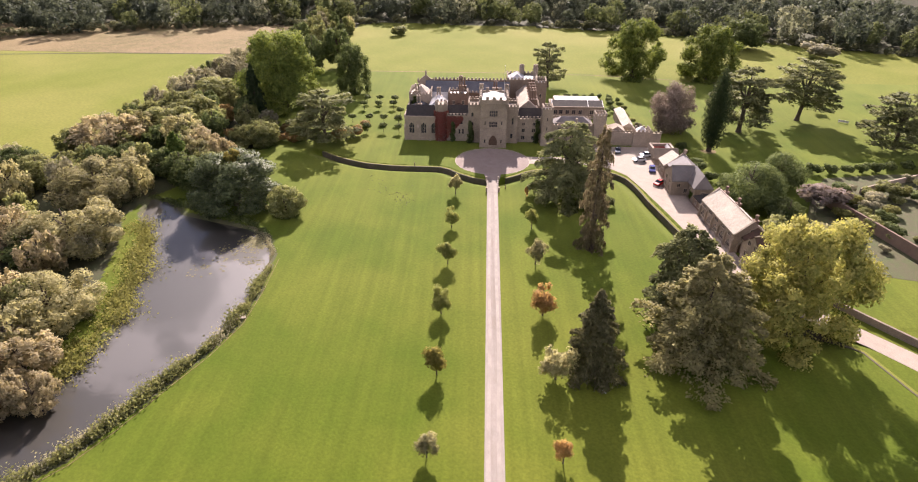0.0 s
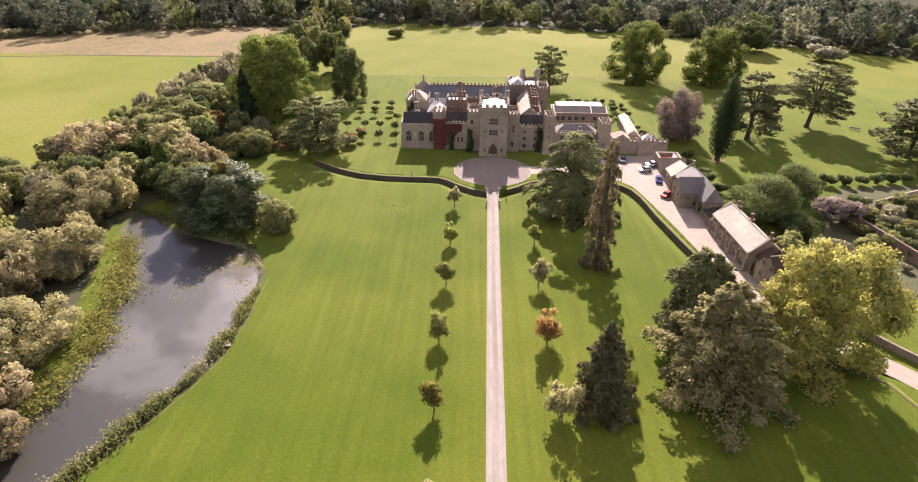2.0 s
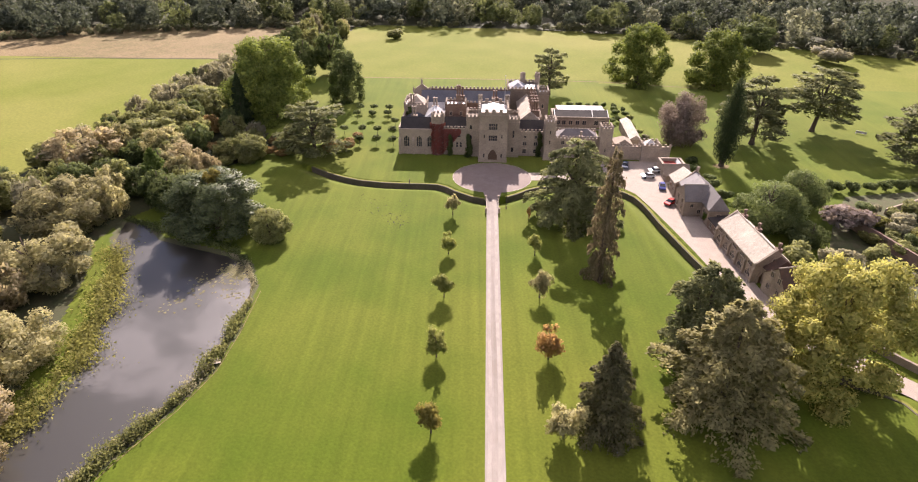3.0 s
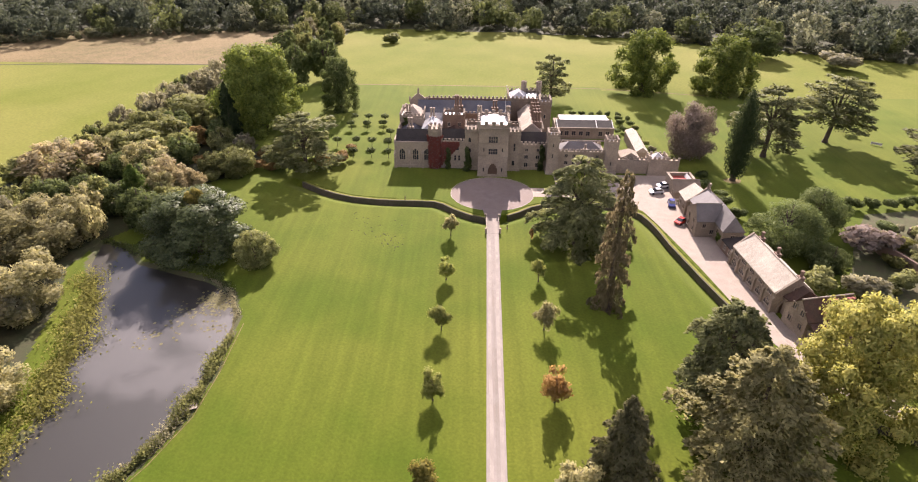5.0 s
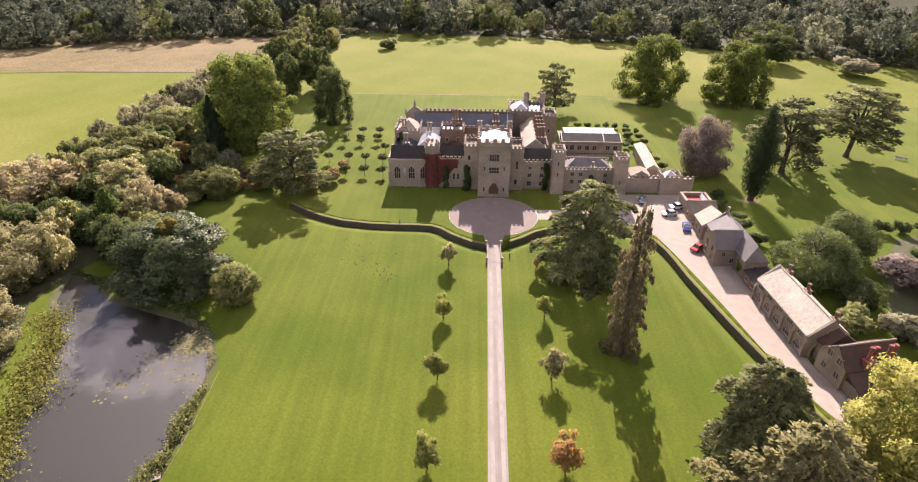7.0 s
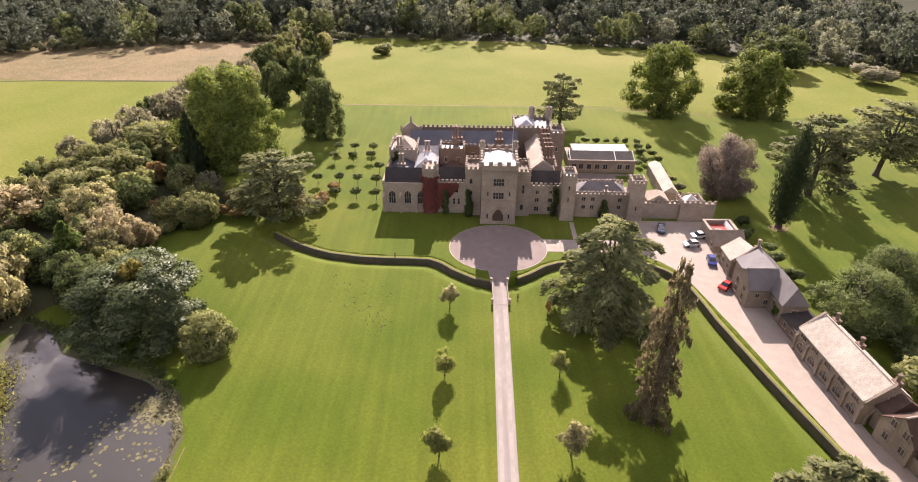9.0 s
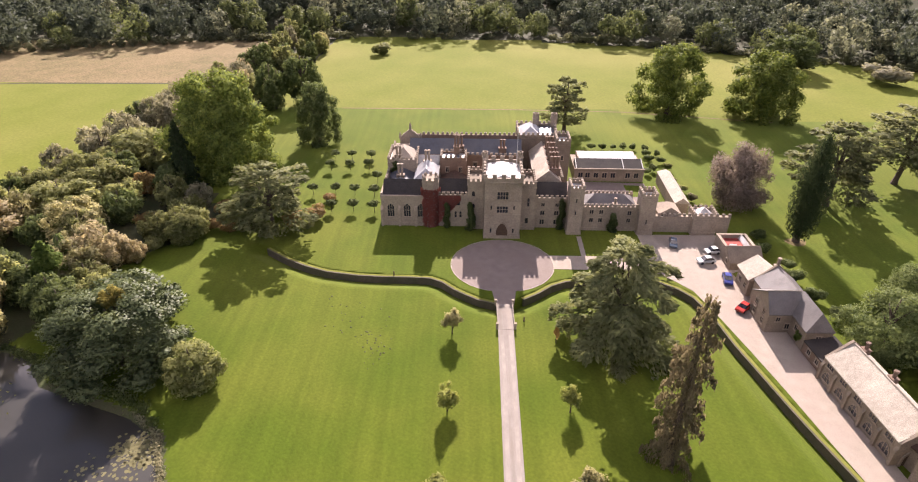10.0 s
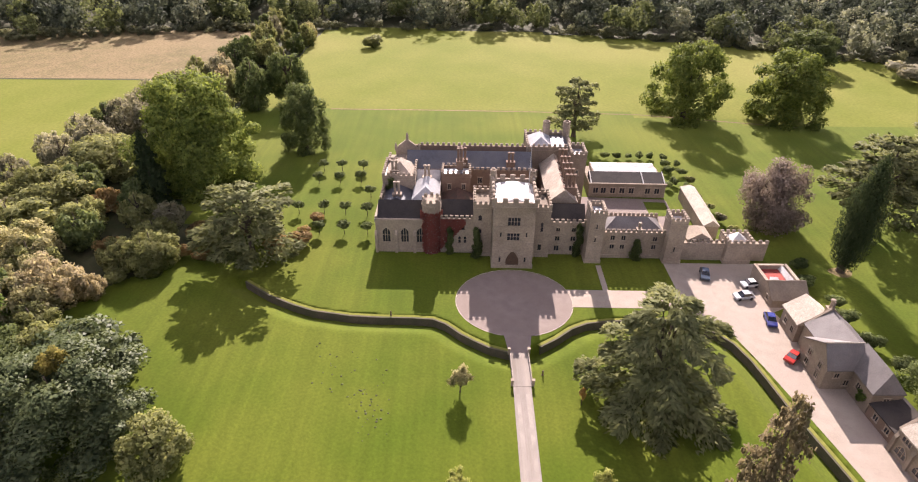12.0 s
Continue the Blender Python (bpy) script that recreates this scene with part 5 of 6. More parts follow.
def chimney(bd, x, y, z0, z1, flues=4, mat=BRICK, along="x", parent=None):
    sh = Shape()
    n = max(1, flues)
    lx, ly = (0.5 * n, 0.55) if along == "x" else (0.55, 0.5 * n)
    if flues == 4:
        lx = ly = 0.75
    sh.box(x - lx, x + lx, y - ly, y + ly, z0, z0 + (z1 - z0) * 0.35)
    sh.box(x - lx - 0.1, x + lx + 0.1, y - ly - 0.1, y + ly + 0.1, z0 + (z1 - z0) * 0.35, z0 + (z1 - z0) * 0.4)
    ob = bd.add("chimney", sh, (mat,), parent, "brick chimney stack with tall shafts")
    for i in range(flues):
        if flues == 4:
            fx, fy = x + (-0.37 if i % 2 else 0.37), y + (-0.37 if i // 2 else 0.37)
        else:
            o = (i - (flues - 1) / 2) * 0.85
            fx, fy = (x + o, y) if along == "x" else (x, y + o)
        f = Shape()
        zm = z0 + (z1 - z0) * 0.4
        f.prism(octagon(fx, fy, 0.3), zm, z1 - 0.35)
        f.prism(octagon(fx, fy, 0.42), z1 - 0.35, z1 - 0.1)
        f.prism(octagon(fx, fy, 0.33), z1 - 0.1, z1)
        bd.add("shaft", f, (mat,), ob)
    return ob


castle = Building("castle", "grey-brown stone castle with battlements, gatehouse tower and turrets", (8.0, 165.0, 0.0), (8.05, 165.2), -0.8, (0.985, 1.03, 0.955), category="castle")

# chapel at the west end of the front
sh = Shape()
sh.box(-21.3, -10.6, 162.8, 170.0, -0.3, 7.9)
sh.box(-21.45, -10.6, 162.62, 162.8, -0.3, 0.9)
sh.box(-21.4, -10.6, 162.6, 163.1, 7.6, 8.5)
sh.box(-21.4, -20.9, 163.1, 170.0, 7.6, 8.9)
for x in (-21.2, -16.9, -12.9):
    sh.box(x - 0.3, x + 0.3, 162.2, 162.8, -0.3, 4.6)
    sh.add([(x - 0.3, 162.2, 4.6), (x + 0.3, 162.2, 4.6), (x + 0.3, 162.8, 5.6), (x - 0.3, 162.8, 5.6), (x - 0.3, 162.8, 4.6), (x + 0.3, 162.8, 4.6)], [(0, 1, 2, 3), (0, 3, 4), (1, 5, 2)])
chapel = castle.add("chapel", sh, (STONE,), None, "stone chapel wall with three traceried windows")
sh = Shape()
sh.gable(-20.9, -10.8, 163.3, 169.6, 8.2, 11.2, "x", over=0.0)
castle.add("roof", sh, (DARKSLATE,), chapel)
for x in (-19.0, -15.0, -11.6):
    window(castle, x, 162.8, 2.6, 1.6, 3.6, 3, True)

# range between chapel and gatehouse
turret(castle, "turret", -9.2, 164.0, 2.1, 12.9, STONE, label="octagonal turret covered in red creeper")
sh = Shape()
sh.box(-7.4, 0.0, 162.8, 170.0, -0.3, 8.6)
sh.box(-7.4, 0.0, 162.65, 163.1, 8.2, 8.9)
sh.box(-7.4, 0.0, 162.66, 162.8, -0.3, 0.9)
west_range = castle.add("range", sh, (STONE,), None, "two-storey stone range beside the gatehouse")
merlons(castle, west_range, -7.1, 162.9, -0.4, 162.9, 8.9, 1.1)
sh = Shape()
sh.gable(-7.2, -0.2, 163.5, 169.8, 8.7, 11.4, "x", over=0.0)
castle.add("roof", sh, (DARKSLATE,), west_range)
for x, z, w, h, li in ((-2.4, 6.0, 0.7, 1.3, 1), (-3.1, 2.6, 0.5, 1.7, 1), (-1.9, 2.6, 0.5, 1.7, 1), (-5.9, 6.0, 0.7, 1.3, 1)):
    window(castle, x, 162.8, z, w, h, li, True)
keep(castle, "bay", -0.2, 3.7, 161.6, 168.6, 12.4, 13.2, roof=STONE2, label="tall square bay beside the gatehouse")
for z, h in ((9.2, 1.4), (6.0, 1.2)):
    window(castle, 1.2, 161.6, z, 0.7, h, 1, True)

# gatehouse tower
gate = keep(castle, "gatehouse", 3.8, 12.3, 157.3, 167.6, 15.5, 16.3, STONE, WHITE, 1.95, MERLON_BIG, label="tall square gatehouse tower with battlements", corbel=0.22)
sh = Shape()
for i in range(12):
    x = 4.0 + 8.1 * i / 11
    sh.box(x - 0.14, x + 0.14, 156.98, 157.3, 14.6, 15.05)
for z in (6.6, 10.4):
    sh.box(3.72, 12.38, 157.2, 157.3, z, z + 0.16)
castle.add("corbel_table", sh, (STONE,), gate)
window(castle, 8.0, 157.3, 7.2, 2.5, 1.7, 4)
window(castle, 8.0, 157.3, 10.8, 2.5, 1.9, 4)
for x in (5.4, 10.7):
    window(castle, x, 157.3, 1.6, 0.35, 1.2, 1, False)
    window(castle, x, 157.3, 8.0, 0.3, 1.1, 1, False)
for cx, cy in ((3.9, 167.3), (12.3, 167.3)):
    turret(castle, "turret", cx, cy, 0.72, 17.9, STONE, 12.0, "small corner turret of the gatehouse")


def arch_door(bd, parent, x, y, w, h):
    sh = Shape()
    n = 10
    pts = [(-w / 2, 0)] + [(-w / 2 + w * i / n, h * 0.55 + h * 0.45 * (1 - abs(2 * i / n - 1) ** 1.9)) for i in range(n + 1)] + [(w / 2, 0)]
    big = [(px * 1.3, pz * 1.12 if pz else 0) for px, pz in pts]
    k = len(pts)
    front = [(x + px, y - 0.16, pz) for px, pz in pts]
    outer = [(x + px, y - 0.16, pz) for px, pz in big]
    back = [(x + px, y + 0.02, pz) for px, pz in pts]
    wall = [(x + px, y + 0.02, pz) for px, pz in big]
    sh.add(front + outer + back + wall, [(i, i + 1, k + i + 1, k + i) for i in range(k - 1)] + [(i + 1, i, 2 * k + i, 2 * k + i + 1) for i in range(k - 1)] + [(k + i, k + i + 1, 3 * k + i + 1, 3 * k + i) for i in range(k - 1)])
    a = bd.add("door_surround", sh, (STONE,), parent)
    d = Shape()
    d.add([(x + px, y - 0.03, pz) for px, pz in pts], [tuple(range(k - 1, -1, -1))])
    for i in range(1, 6):
        d.box(x - w / 2 + w * i / 6 - 0.02, x - w / 2 + w * i / 6 + 0.02, y - 0.06, y - 0.03, 0.05, h * 0.75)
    bd.add("door", d, (OAK,), parent, "arched dark oak gate door")


arch_door(castle, gate, 8.05, 157.3, 2.7, 4.3)
sh = Shape()
sh.gable(4.3, 11.8, 157.8, 167.0, 15.56, 16.5, "y", 0.9, 0.9, 0.0)
castle.add("roof", sh, (WHITE,), gate, "low white leaded roof")

# range east of the gatehouse
keep(castle, "bay", 12.4, 16.1, 161.6, 168.6, 11.9, 12.7, roof=STONE2, label="tall square bay beside the gatehouse")
window(castle, 14.4, 161.6, 6.6, 0.5, 2.4, 1, True)
window(castle, 14.2, 161.6, 1.8, 0.7, 1.5, 1, False)
sh = Shape()
sh.box(16.1, 24.2, 162.8, 170.0, -0.3, 8.0)
sh.box(16.1, 24.2, 162.62, 163.1, 7.7, 8.4)
sh.box(16.1, 24.2, 162.66, 162.8, -0.3, 0.9)
east_range = castle.add("range", sh, (STONE,), None, "three-storey stone range with mullioned windows")
merlons(castle, east_range, 16.5, 162.85, 23.8, 162.85, 8.4, 1.15)
sh = Shape()
sh.gable(16.3, 24.0, 163.5, 169.8, 8.2, 10.8, "x", over=0.0)
castle.add("roof", sh, (DARKSLATE,), east_range)
for z, w, h in ((6.0, 0.75, 0.9), (3.6, 0.95, 1.1), (0.95, 1.0, 1.3)):
    for x in (18.1, 21.5):
        window(castle, x, 162.8, z, w, h, 2, False)
keep(castle, "turret", 23.9, 27.2, 159.6, 164.0, 12.0, 12.7, sides="nsew", step=0.95, label="slender square turret with battlements")
window(castle, 25.5, 159.6, 5.5, 0.3, 1.1, 1)
window(castle, 25.5, 159.6, 8.8, 0.3, 1.1, 1)

# low east wing
sh = Shape()
sh.box(27.2, 41.0, 161.8, 168.6, -0.3, 6.4)
sh.box(27.2, 41.0, 161.6, 162.1, 6.1, 6.75)
sh.box(27.2, 41.0, 168.3, 168.75, 6.1, 6.9)
sh.box(27.2, 41.0, 161.66, 161.8, -0.3, 0.8)
wing = castle.add("wing", sh, (STONE,), None, "low two-storey stone wing with battlements")
merlons(castle, wing, 27.6, 161.85, 40.6, 161.85, 6.75, 1.1)
merlons(castle, wing, 27.6, 168.5, 40.6, 168.5, 6.9, 1.0)
sh = Shape()
sh.gable(27.8, 40.6, 162.4, 168.1, 6.5, 8.6, "x", 3.0, 3.0, 0.0)
castle.add("roof", sh, (OLDSLATE,), wing)
for x, z in ((29.8, 4.7), (29.9, 2.4), (32.1, 4.7), (32.1, 2.4), (38.9, 4.5), (38.9, 2.4)):
    window(castle, x, 161.8, z, 0.85, 1.05, 2)
chimney(castle, 35.3, 162.3, 6.4, 8.9, 1, STONE, parent=wing)
keep(castle, "turret", 40.9, 44.5, 160.0, 163.8, 10.0, 10.8, STONE, step=0.95, label="square turret at the end of the wing")
window(castle, 42.7, 160.0, 3.0, 0.3, 1.2, 1)

# curtain wall to the east, with a low tower
sh = Shape()
sh.box(44.5, 63.2, 161.4, 162.2, -0.3, 4.3)
sh.box(44.5, 63.2, 161.3, 162.3, 4.3, 4.5)
curtain = castle.add("curtain_wall", sh, (STONE,), None, "long stone curtain wall with battlements")
merlons(castle, curtain, 44.9, 161.8, 53.4, 161.8, 4.5, 1.2)
merlons(castle, curtain, 60.1, 161.8, 63.0, 161.8, 4.5, 1.2)
keep(castle, "low_tower", 54.0, 59.6, 160.3, 164.8, 4.6, 5.3, step=1.2, label="low square tower in the curtain wall")
sh = Shape()
sh.gable(46.2, 51.6, 162.4, 168.0, 4.6, 6.4, "y", 0, 2.4, 0.1)
sh.box(46.3, 51.5, 162.4, 168.0, -0.3, 4.5)
castle.add("store_range", sh, (STONE,), None, "small hipped store behind the curtain wall")
sh = Shape()
sh.gable(54.6, 59.0, 161.0, 164.2, 4.8, 6.6, "y", 1.4, 1.4, -0.2)
castle.add("roof", sh, (WHITE,), None, "pale hipped lead roof")

# west side and inner roofs
nw = keep(castle, "tower", -21.3, -13.7, 176.5, 185.0, 11.0, 11.8, label="square stone tower at the north-west corner")
sh = Shape()
sh.gable(-20.7, -14.3, 177.2, 184.4, 11.2, 14.0, "y", 2.6, 2.6, 0.0)
castle.add("roof", sh, (STONETILE,), nw)
chimney(castle, -18.6, 178.2, 11.0, 15.0, 2, STONE, parent=nw)
sh = Shape()
sh.box(-21.2, -14.0, 170.0, 176.5, -0.3, 8.0)
sh.box(-21.3, -20.8, 170.0, 176.5, 8.0, 9.0)
west_side = castle.add("range", sh, (STONE,), None, "stone range along the west side")
sh = Shape()
sh.gable(-20.6, -14.2, 170.0, 176.4, 8.1, 9.6, "y", 0, 0, 0.0)
castle.add("roof", sh, (SLATE,), west_side)
merlons(castle, west_side, -21.0, 170.5, -21.0, 176.0, 9.0, 1.1)
chimney(castle, -17.4, 171.5, 8.0, 13.0, 2, STONE, parent=west_side)
sh = Shape()
sh.box(-14.0, -7.8, 170.0, 182.0, -0.3, 9.0)
inner = castle.add("range", sh, (STONE,), None, "inner range with pale leaded roofs")
sh = Shape()
sh.gable(-13.9, -8.0, 170.1, 179.0, 9.1, 11.6, "y", 1.8, 1.8, 0.15)
castle.add("roof", sh, (LEAD,), inner)
sh = Shape()
sh.gable(-13.6, -8.0, 179.0, 182.4, 9.4, 11.4, "x", 0, 0, 0.0)
castle.add("roof", sh, (WHITE,), inner)
chimney(castle, -11.0, 178.0, 9.0, 14.0, 2, STONE, parent=inner)
sh = Shape()
sh.box(-7.8, 0.0, 170.0, 177.4, -0.3, 6.8)
low_court = castle.add("range", sh, (STONE2,), None, "low inner range behind the front")
sh = Shape()
sh.gable(-7.6, -0.2, 170.2, 177.3, 6.9, 8.6, "y", 0, 0, 0.0)
castle.add("roof", sh, (TILE,), low_court)
mid = keep(castle, "tower", -7.6, -0.8, 177.4, 182.0, 11.4, 12.0, BRICK, LEAD, label="red-brown brick tower in the inner court")
for x in (-5.8, -2.4):
    window(castle, x, 177.4, 8.0, 0.7, 1.3, 2)
chimney(castle, -3.4, 180.4, 12.0, 17.5, 4, BRICK, parent=mid)

# north range with the long slate roof
sh = Shape()
sh.box(-16.5, 14.0, 182.0, 191.0, -0.3, 10.6)
sh.box(-16.5, 14.0, 190.6, 191.2, 10.6, 13.2)
sh.box(-16.5, 14.0, 181.85, 182.2, 10.3, 10.9)
north = castle.add("range", sh, (BRICK,), None, "long north range with brick court wall")
merlons(castle, north, -13.0, 190.9, 13.6, 190.9, 13.2, 1.3)
merlons(castle, north, -0.4, 182.0, 13.4, 182.0, 10.9, 1.3)
sh = Shape()
sh.gable(-16.3, 14.0, 182.3, 190.4, 10.7, 13.9, "x", 0, 0, 0.0)
castle.add("roof", sh, (SLATE,), north, "long dark blue slate roof")
for x in (1.5, 4.5, 7.5, 10.5):
    window(castle, x, 182.0, 7.2, 0.9, 1.5, 2)
chimney(castle, -2.6, 183.4, 11.0, 16.2, 2, BRICK, parent=north)
chimney(castle, 8.8, 183.4, 11.0, 15.0, 2, BRICK, parent=north)
sh = Shape()
pts = [(-19.6, 12.0), (-18.8, 13.2), (-16.7, 14.9), (-14.6, 13.2), (-13.8, 12.0)]
sh.add([(x, 190.3, z) for x, z in pts] + [(x, 190.9, z) for x, z in pts] + [(-19.6, 190.3, -0.3), (-13.8, 190.3, -0.3), (-19.6, 190.9, -0.3), (-13.8, 190.9, -0.3)],
       [(10, 11, 4, 3, 2, 1, 0), (12, 5, 6, 7, 8, 9, 13)] + [(i, i + 1, 6 + i, 5 + i) for i in range(4)] + [(10, 0, 5, 12), (4, 11, 13, 9)])
gable_n = castle.add("gable", sh, (STONE,), None, "stepped stone gable with pinnacles")
for x, z in ((-19.6, 12.0), (-16.7, 14.9), (-13.8, 12.0)):
    f = Shape()
    f.prism(octagon(x, 190.6, 0.35), z - 0.3, z + 0.8)
    f.prism(octagon(x, 190.6, 0.4), z + 0.8, z + 1.9, taper=0.1)
    castle.add("pinnacle", f, (STONE,), gable_n)
sh = Shape()
sh.box(-21.2, -16.5, 185.0, 190.3, -0.3, 10.6)
castle.add("range", sh, (STONE,), None, "stone range below the north gable")
merlons(castle, nw, -21.0, 185.6, -21.0, 190.0, 10.6, 1.2)

# north-east tower block
ne = keep(castle, "tower", 13.2, 24.2, 189.0, 198.5, 13.2, 14.0, STONE2, SLATE, label="large square tower at the north-east corner")
sh = Shape()
sh.gable(14.0, 19.6, 190.0, 197.6, 13.4, 15.4, "y", 2.0, 2.0, 0.0)
castle.add("roof", sh, (LEAD,), ne)
for cx in (18.8, 24.0):
    turret(castle, "turret", cx, 198.0, 0.95, 16.6, STONE, 8.0, "octagonal turret of the north-east tower")
keep(castle, "tower", 23.2, 27.0, 183.6, 189.4, 13.6, 14.6, STONE2, LEAD, step=1.0, label="tall narrow stair tower with battlements")
window(castle, 25.0, 183.6, 9.0, 0.6, 1.4, 1, True)

# east range of the court with its row of chimneys
sh = Shape()
sh.box(16.4, 23.6, 170.0, 189.0, -0.3, 9.2)
sh.box(23.2, 23.7, 170.0, 183.6, 9.2, 9.9)
court_e = castle.add("range", sh, (BRICK,), None, "east court range with chimney row")
sh = Shape()
sh.gable(16.5, 23.1, 169.9, 188.8, 9.3, 12.3, "y", 0, 0, 0.15)
castle.add("roof", sh, (STONETILE,), court_e, "weathered stone-tiled roof")
merlons(castle, court_e, 23.45, 170.5, 23.45, 183.2, 9.9, 1.1)
for y in (171.8, 174.6, 177.6, 181.0, 185.0):
    chimney(castle, 21.4, y, 10.2, 15.4, 3, BRICK, "x", court_e)
for y in (172.5, 176.0, 180.0):
    window(castle, 16.4, y, 6.0, 0.9, 1.4, 2, False, -90)

# court floor, flagpole on the gatehouse
sheet("pavement", [(0.3, 171.3), (16.2, 170.5), (16.3, 183.7), (0.4, 184.6)], 0.05, STONE2, "shaded paved inner court of the castle", "courtyard")
flag = thing("flagpole", "thin white flagpole on the gatehouse roof", "flagpole", loc=castle.spot(11.4, 165.8, 15.6))
sh = Shape()
tube(sh, [(0, 0, 0), (0, 0, 4.5), (0, 0, 9.0)], [0.09, 0.07, 0.04], 8)
sh.prism(octagon(0, 0, 0.12), 9.0, 9.2)
part("pole", sh.mesh("pole", WHITE), flag)

# conservatory range behind the yard
cons = Building("garden_range", "single-storey pale brown stone range with slate and glass roofs", (38.5, 190.0, 0.0), (39.4, 192.0), -1.0, (0.98, 1.076, 0.96))
sh = Shape()
sh.box(28.8, 48.5, 187.5, 197.4, -0.3, 3.7)
sh.box(28.6, 48.7, 187.3, 187.7, 3.7, 4.05)
body = cons.add("wall", sh, (HALLSTONE,))
sh = Shape()
sh.add([(29.0, 187.7, 3.9), (48.2, 187.7, 3.9), (48.2, 191.6, 5.3), (29.0, 191.6, 5.3), (29.0, 187.7, 3.6), (48.2, 187.7, 3.6), (48.2, 191.6, 3.6), (29.0, 191.6, 3.6)], [(0, 1, 2, 3), (1, 5, 6, 2), (3, 7, 4, 0), (2, 6, 7, 3)])
cons.add("roof", sh, (DARKSLATE,), body)
for x0, x1 in ((29.2, 29.4), (42.6, 42.8), (48.1, 48.3)):
    q = Shape()
    q.add([(x0, 187.6, 4.1), (x1, 187.6, 4.1), (x1, 191.6, 5.5), (x0, 191.6, 5.5), (x0, 187.6, 3.7), (x1, 187.6, 3.7), (x1, 191.6, 5.1), (x0, 191.6, 5.1)], [(0, 1, 2, 3), (0, 3, 7, 4), (1, 5, 6, 2), (0, 4, 5, 1)])
    cons.add("coping", q, (WHITE,), body)
sh = Shape()
sh.gable(30.6, 47.2, 191.8, 194.6, 4.9, 5.35, "x", 0, 0, 0.0)
cons.add("roof_light", sh, (WHITE,), body, "long white-painted glazed roof")
sh = Shape()
sh.gable(30.6, 47.2, 194.8, 197.4, 4.9, 5.35, "x", 0, 0, 0.0)
cons.add("roof_light", sh, (WHITE,), body, "long white-painted glazed roof")
sh = Shape()
sh.box(30.4, 47.4, 191.6, 197.5, 3.7, 4.9)
cons.add("wall", sh, (HALLSTONE,))
for x in (30.6, 32.6, 35.0, 37.4, 39.8, 44.0, 46.4):
    window(cons, x, 187.5, 1.2, 1.2, 1.5, 2)
sheet("lawn", [(43.2, 179.7), (48.3, 179.5), (48.6, 186.5), (43.3, 186.8)], 0.07, LAWN, "small square of bright grass in the yard", "lawn")

green = Building("long_shed", "long low shed with a pale roof", (54.0, 179.0, 0.0), (54.3, 180.0), -2.0, (0.93, 0.98, 0.96))
sh = Shape()
sh.box(52.0, 55.6, 168.5, 188.0, -0.3, 3.4)
w = green.add("wall", sh, (STONE,))
sh = Shape()
sh.gable(51.9, 55.7, 168.4, 188.1, 3.5, 4.9, "y", 0, 1.5, 0.1)
green.add("roof", sh, (PALETILE,), w)

# walled store: a steep stone-tiled front range and an open yard with a red floor behind it
def box_wall(bd, x0, x1, y0, y1, z1, mat=STONE, z0=-0.3):
    q = Shape()
    q.box(x0, x1, y0, y1, z0, z1)
    return bd.add("wall", q, (mat,))


store = Building("walled_store", "stone store with a red-floored open yard behind it", (59.6, 149.5, 0.0), (59.6, 149.5), 0.0, (1, 1, 1))
sw = box_wall(store, 56.8, 63.8, 144.6, 148.4, 2.0, STONE2)
for x0, x1, y0, y1 in ((57.0, 57.5, 148.4, 154.6), (63.1, 63.6, 148.4, 154.6), (57.5, 63.1, 154.1, 154.6)):
    sh = Shape()
    sh.box(x0, x1, y0, y1, -0.3, 3.3)
    sh.box(x0 - 0.08, x1 + 0.08, y0, y1 + 0.08, 3.3, 3.42)
    store.add("wall", sh, (STONE,))
sh = Shape()
a = [(56.5, 144.3, 1.9), (63.9, 144.3, 1.9), (63.9, 147.6, 4.3), (56.5, 147.6, 4.3), (63.9, 148.7, 3.6), (56.5, 148.7, 3.6)]
sh.add(a + [(x, y, z - 0.2) for x, y, z in a], [(0, 1, 2, 3), (3, 2, 4, 5), (0, 6, 7, 1), (1, 7, 8, 2), (2, 8, 10, 4), (4, 10, 11, 5), (5, 11, 9, 3), (3, 9, 6, 0)])
store.add("roof", sh, (STONE2,), sw, "steep brown stone-tiled roof")
for x0, x1 in ((56.82, 57.02), (63.4, 63.6)):
    sh = Shape()
    q = [(144.6, 1.9), (147.6, 4.1), (148.4, 3.55), (148.4, 1.9)]
    sh.add([(x0, y, z) for y, z in q] + [(x1, y, z) for y, z in q], [(3, 2, 1, 0), (4, 5, 6, 7), (0, 1, 5, 4), (1, 2, 6, 5), (2, 3, 7, 6)])
    store.add("gable", sh, (STONE,), sw)
sh = Shape()
tube(sh, [(56.5 + 0.74 * k, 147.6, 4.3 + 0.05 * math.sin(k)) for k in range(11)], [0.12] * 11, 6)
store.add("ridge", sh, (STONE,), sw, "pale stone ridge tiles")
RED = surface("red_floor", (0.30, 0.045, 0.03), (0.20, 0.04, 0.03), 0.8, 0.8, 5.0, 0.2)
sh = Shape()
sh.box(58.2, 61.8, 149.2, 154.0, 2.4, 2.5)
store.add("floor", sh, (RED,), sw, "red covered floor")
sh = Shape()
sh.gable(61.8, 63.1, 148.8, 154.0, 2.6, 3.5, "y", 0, 0, 0)
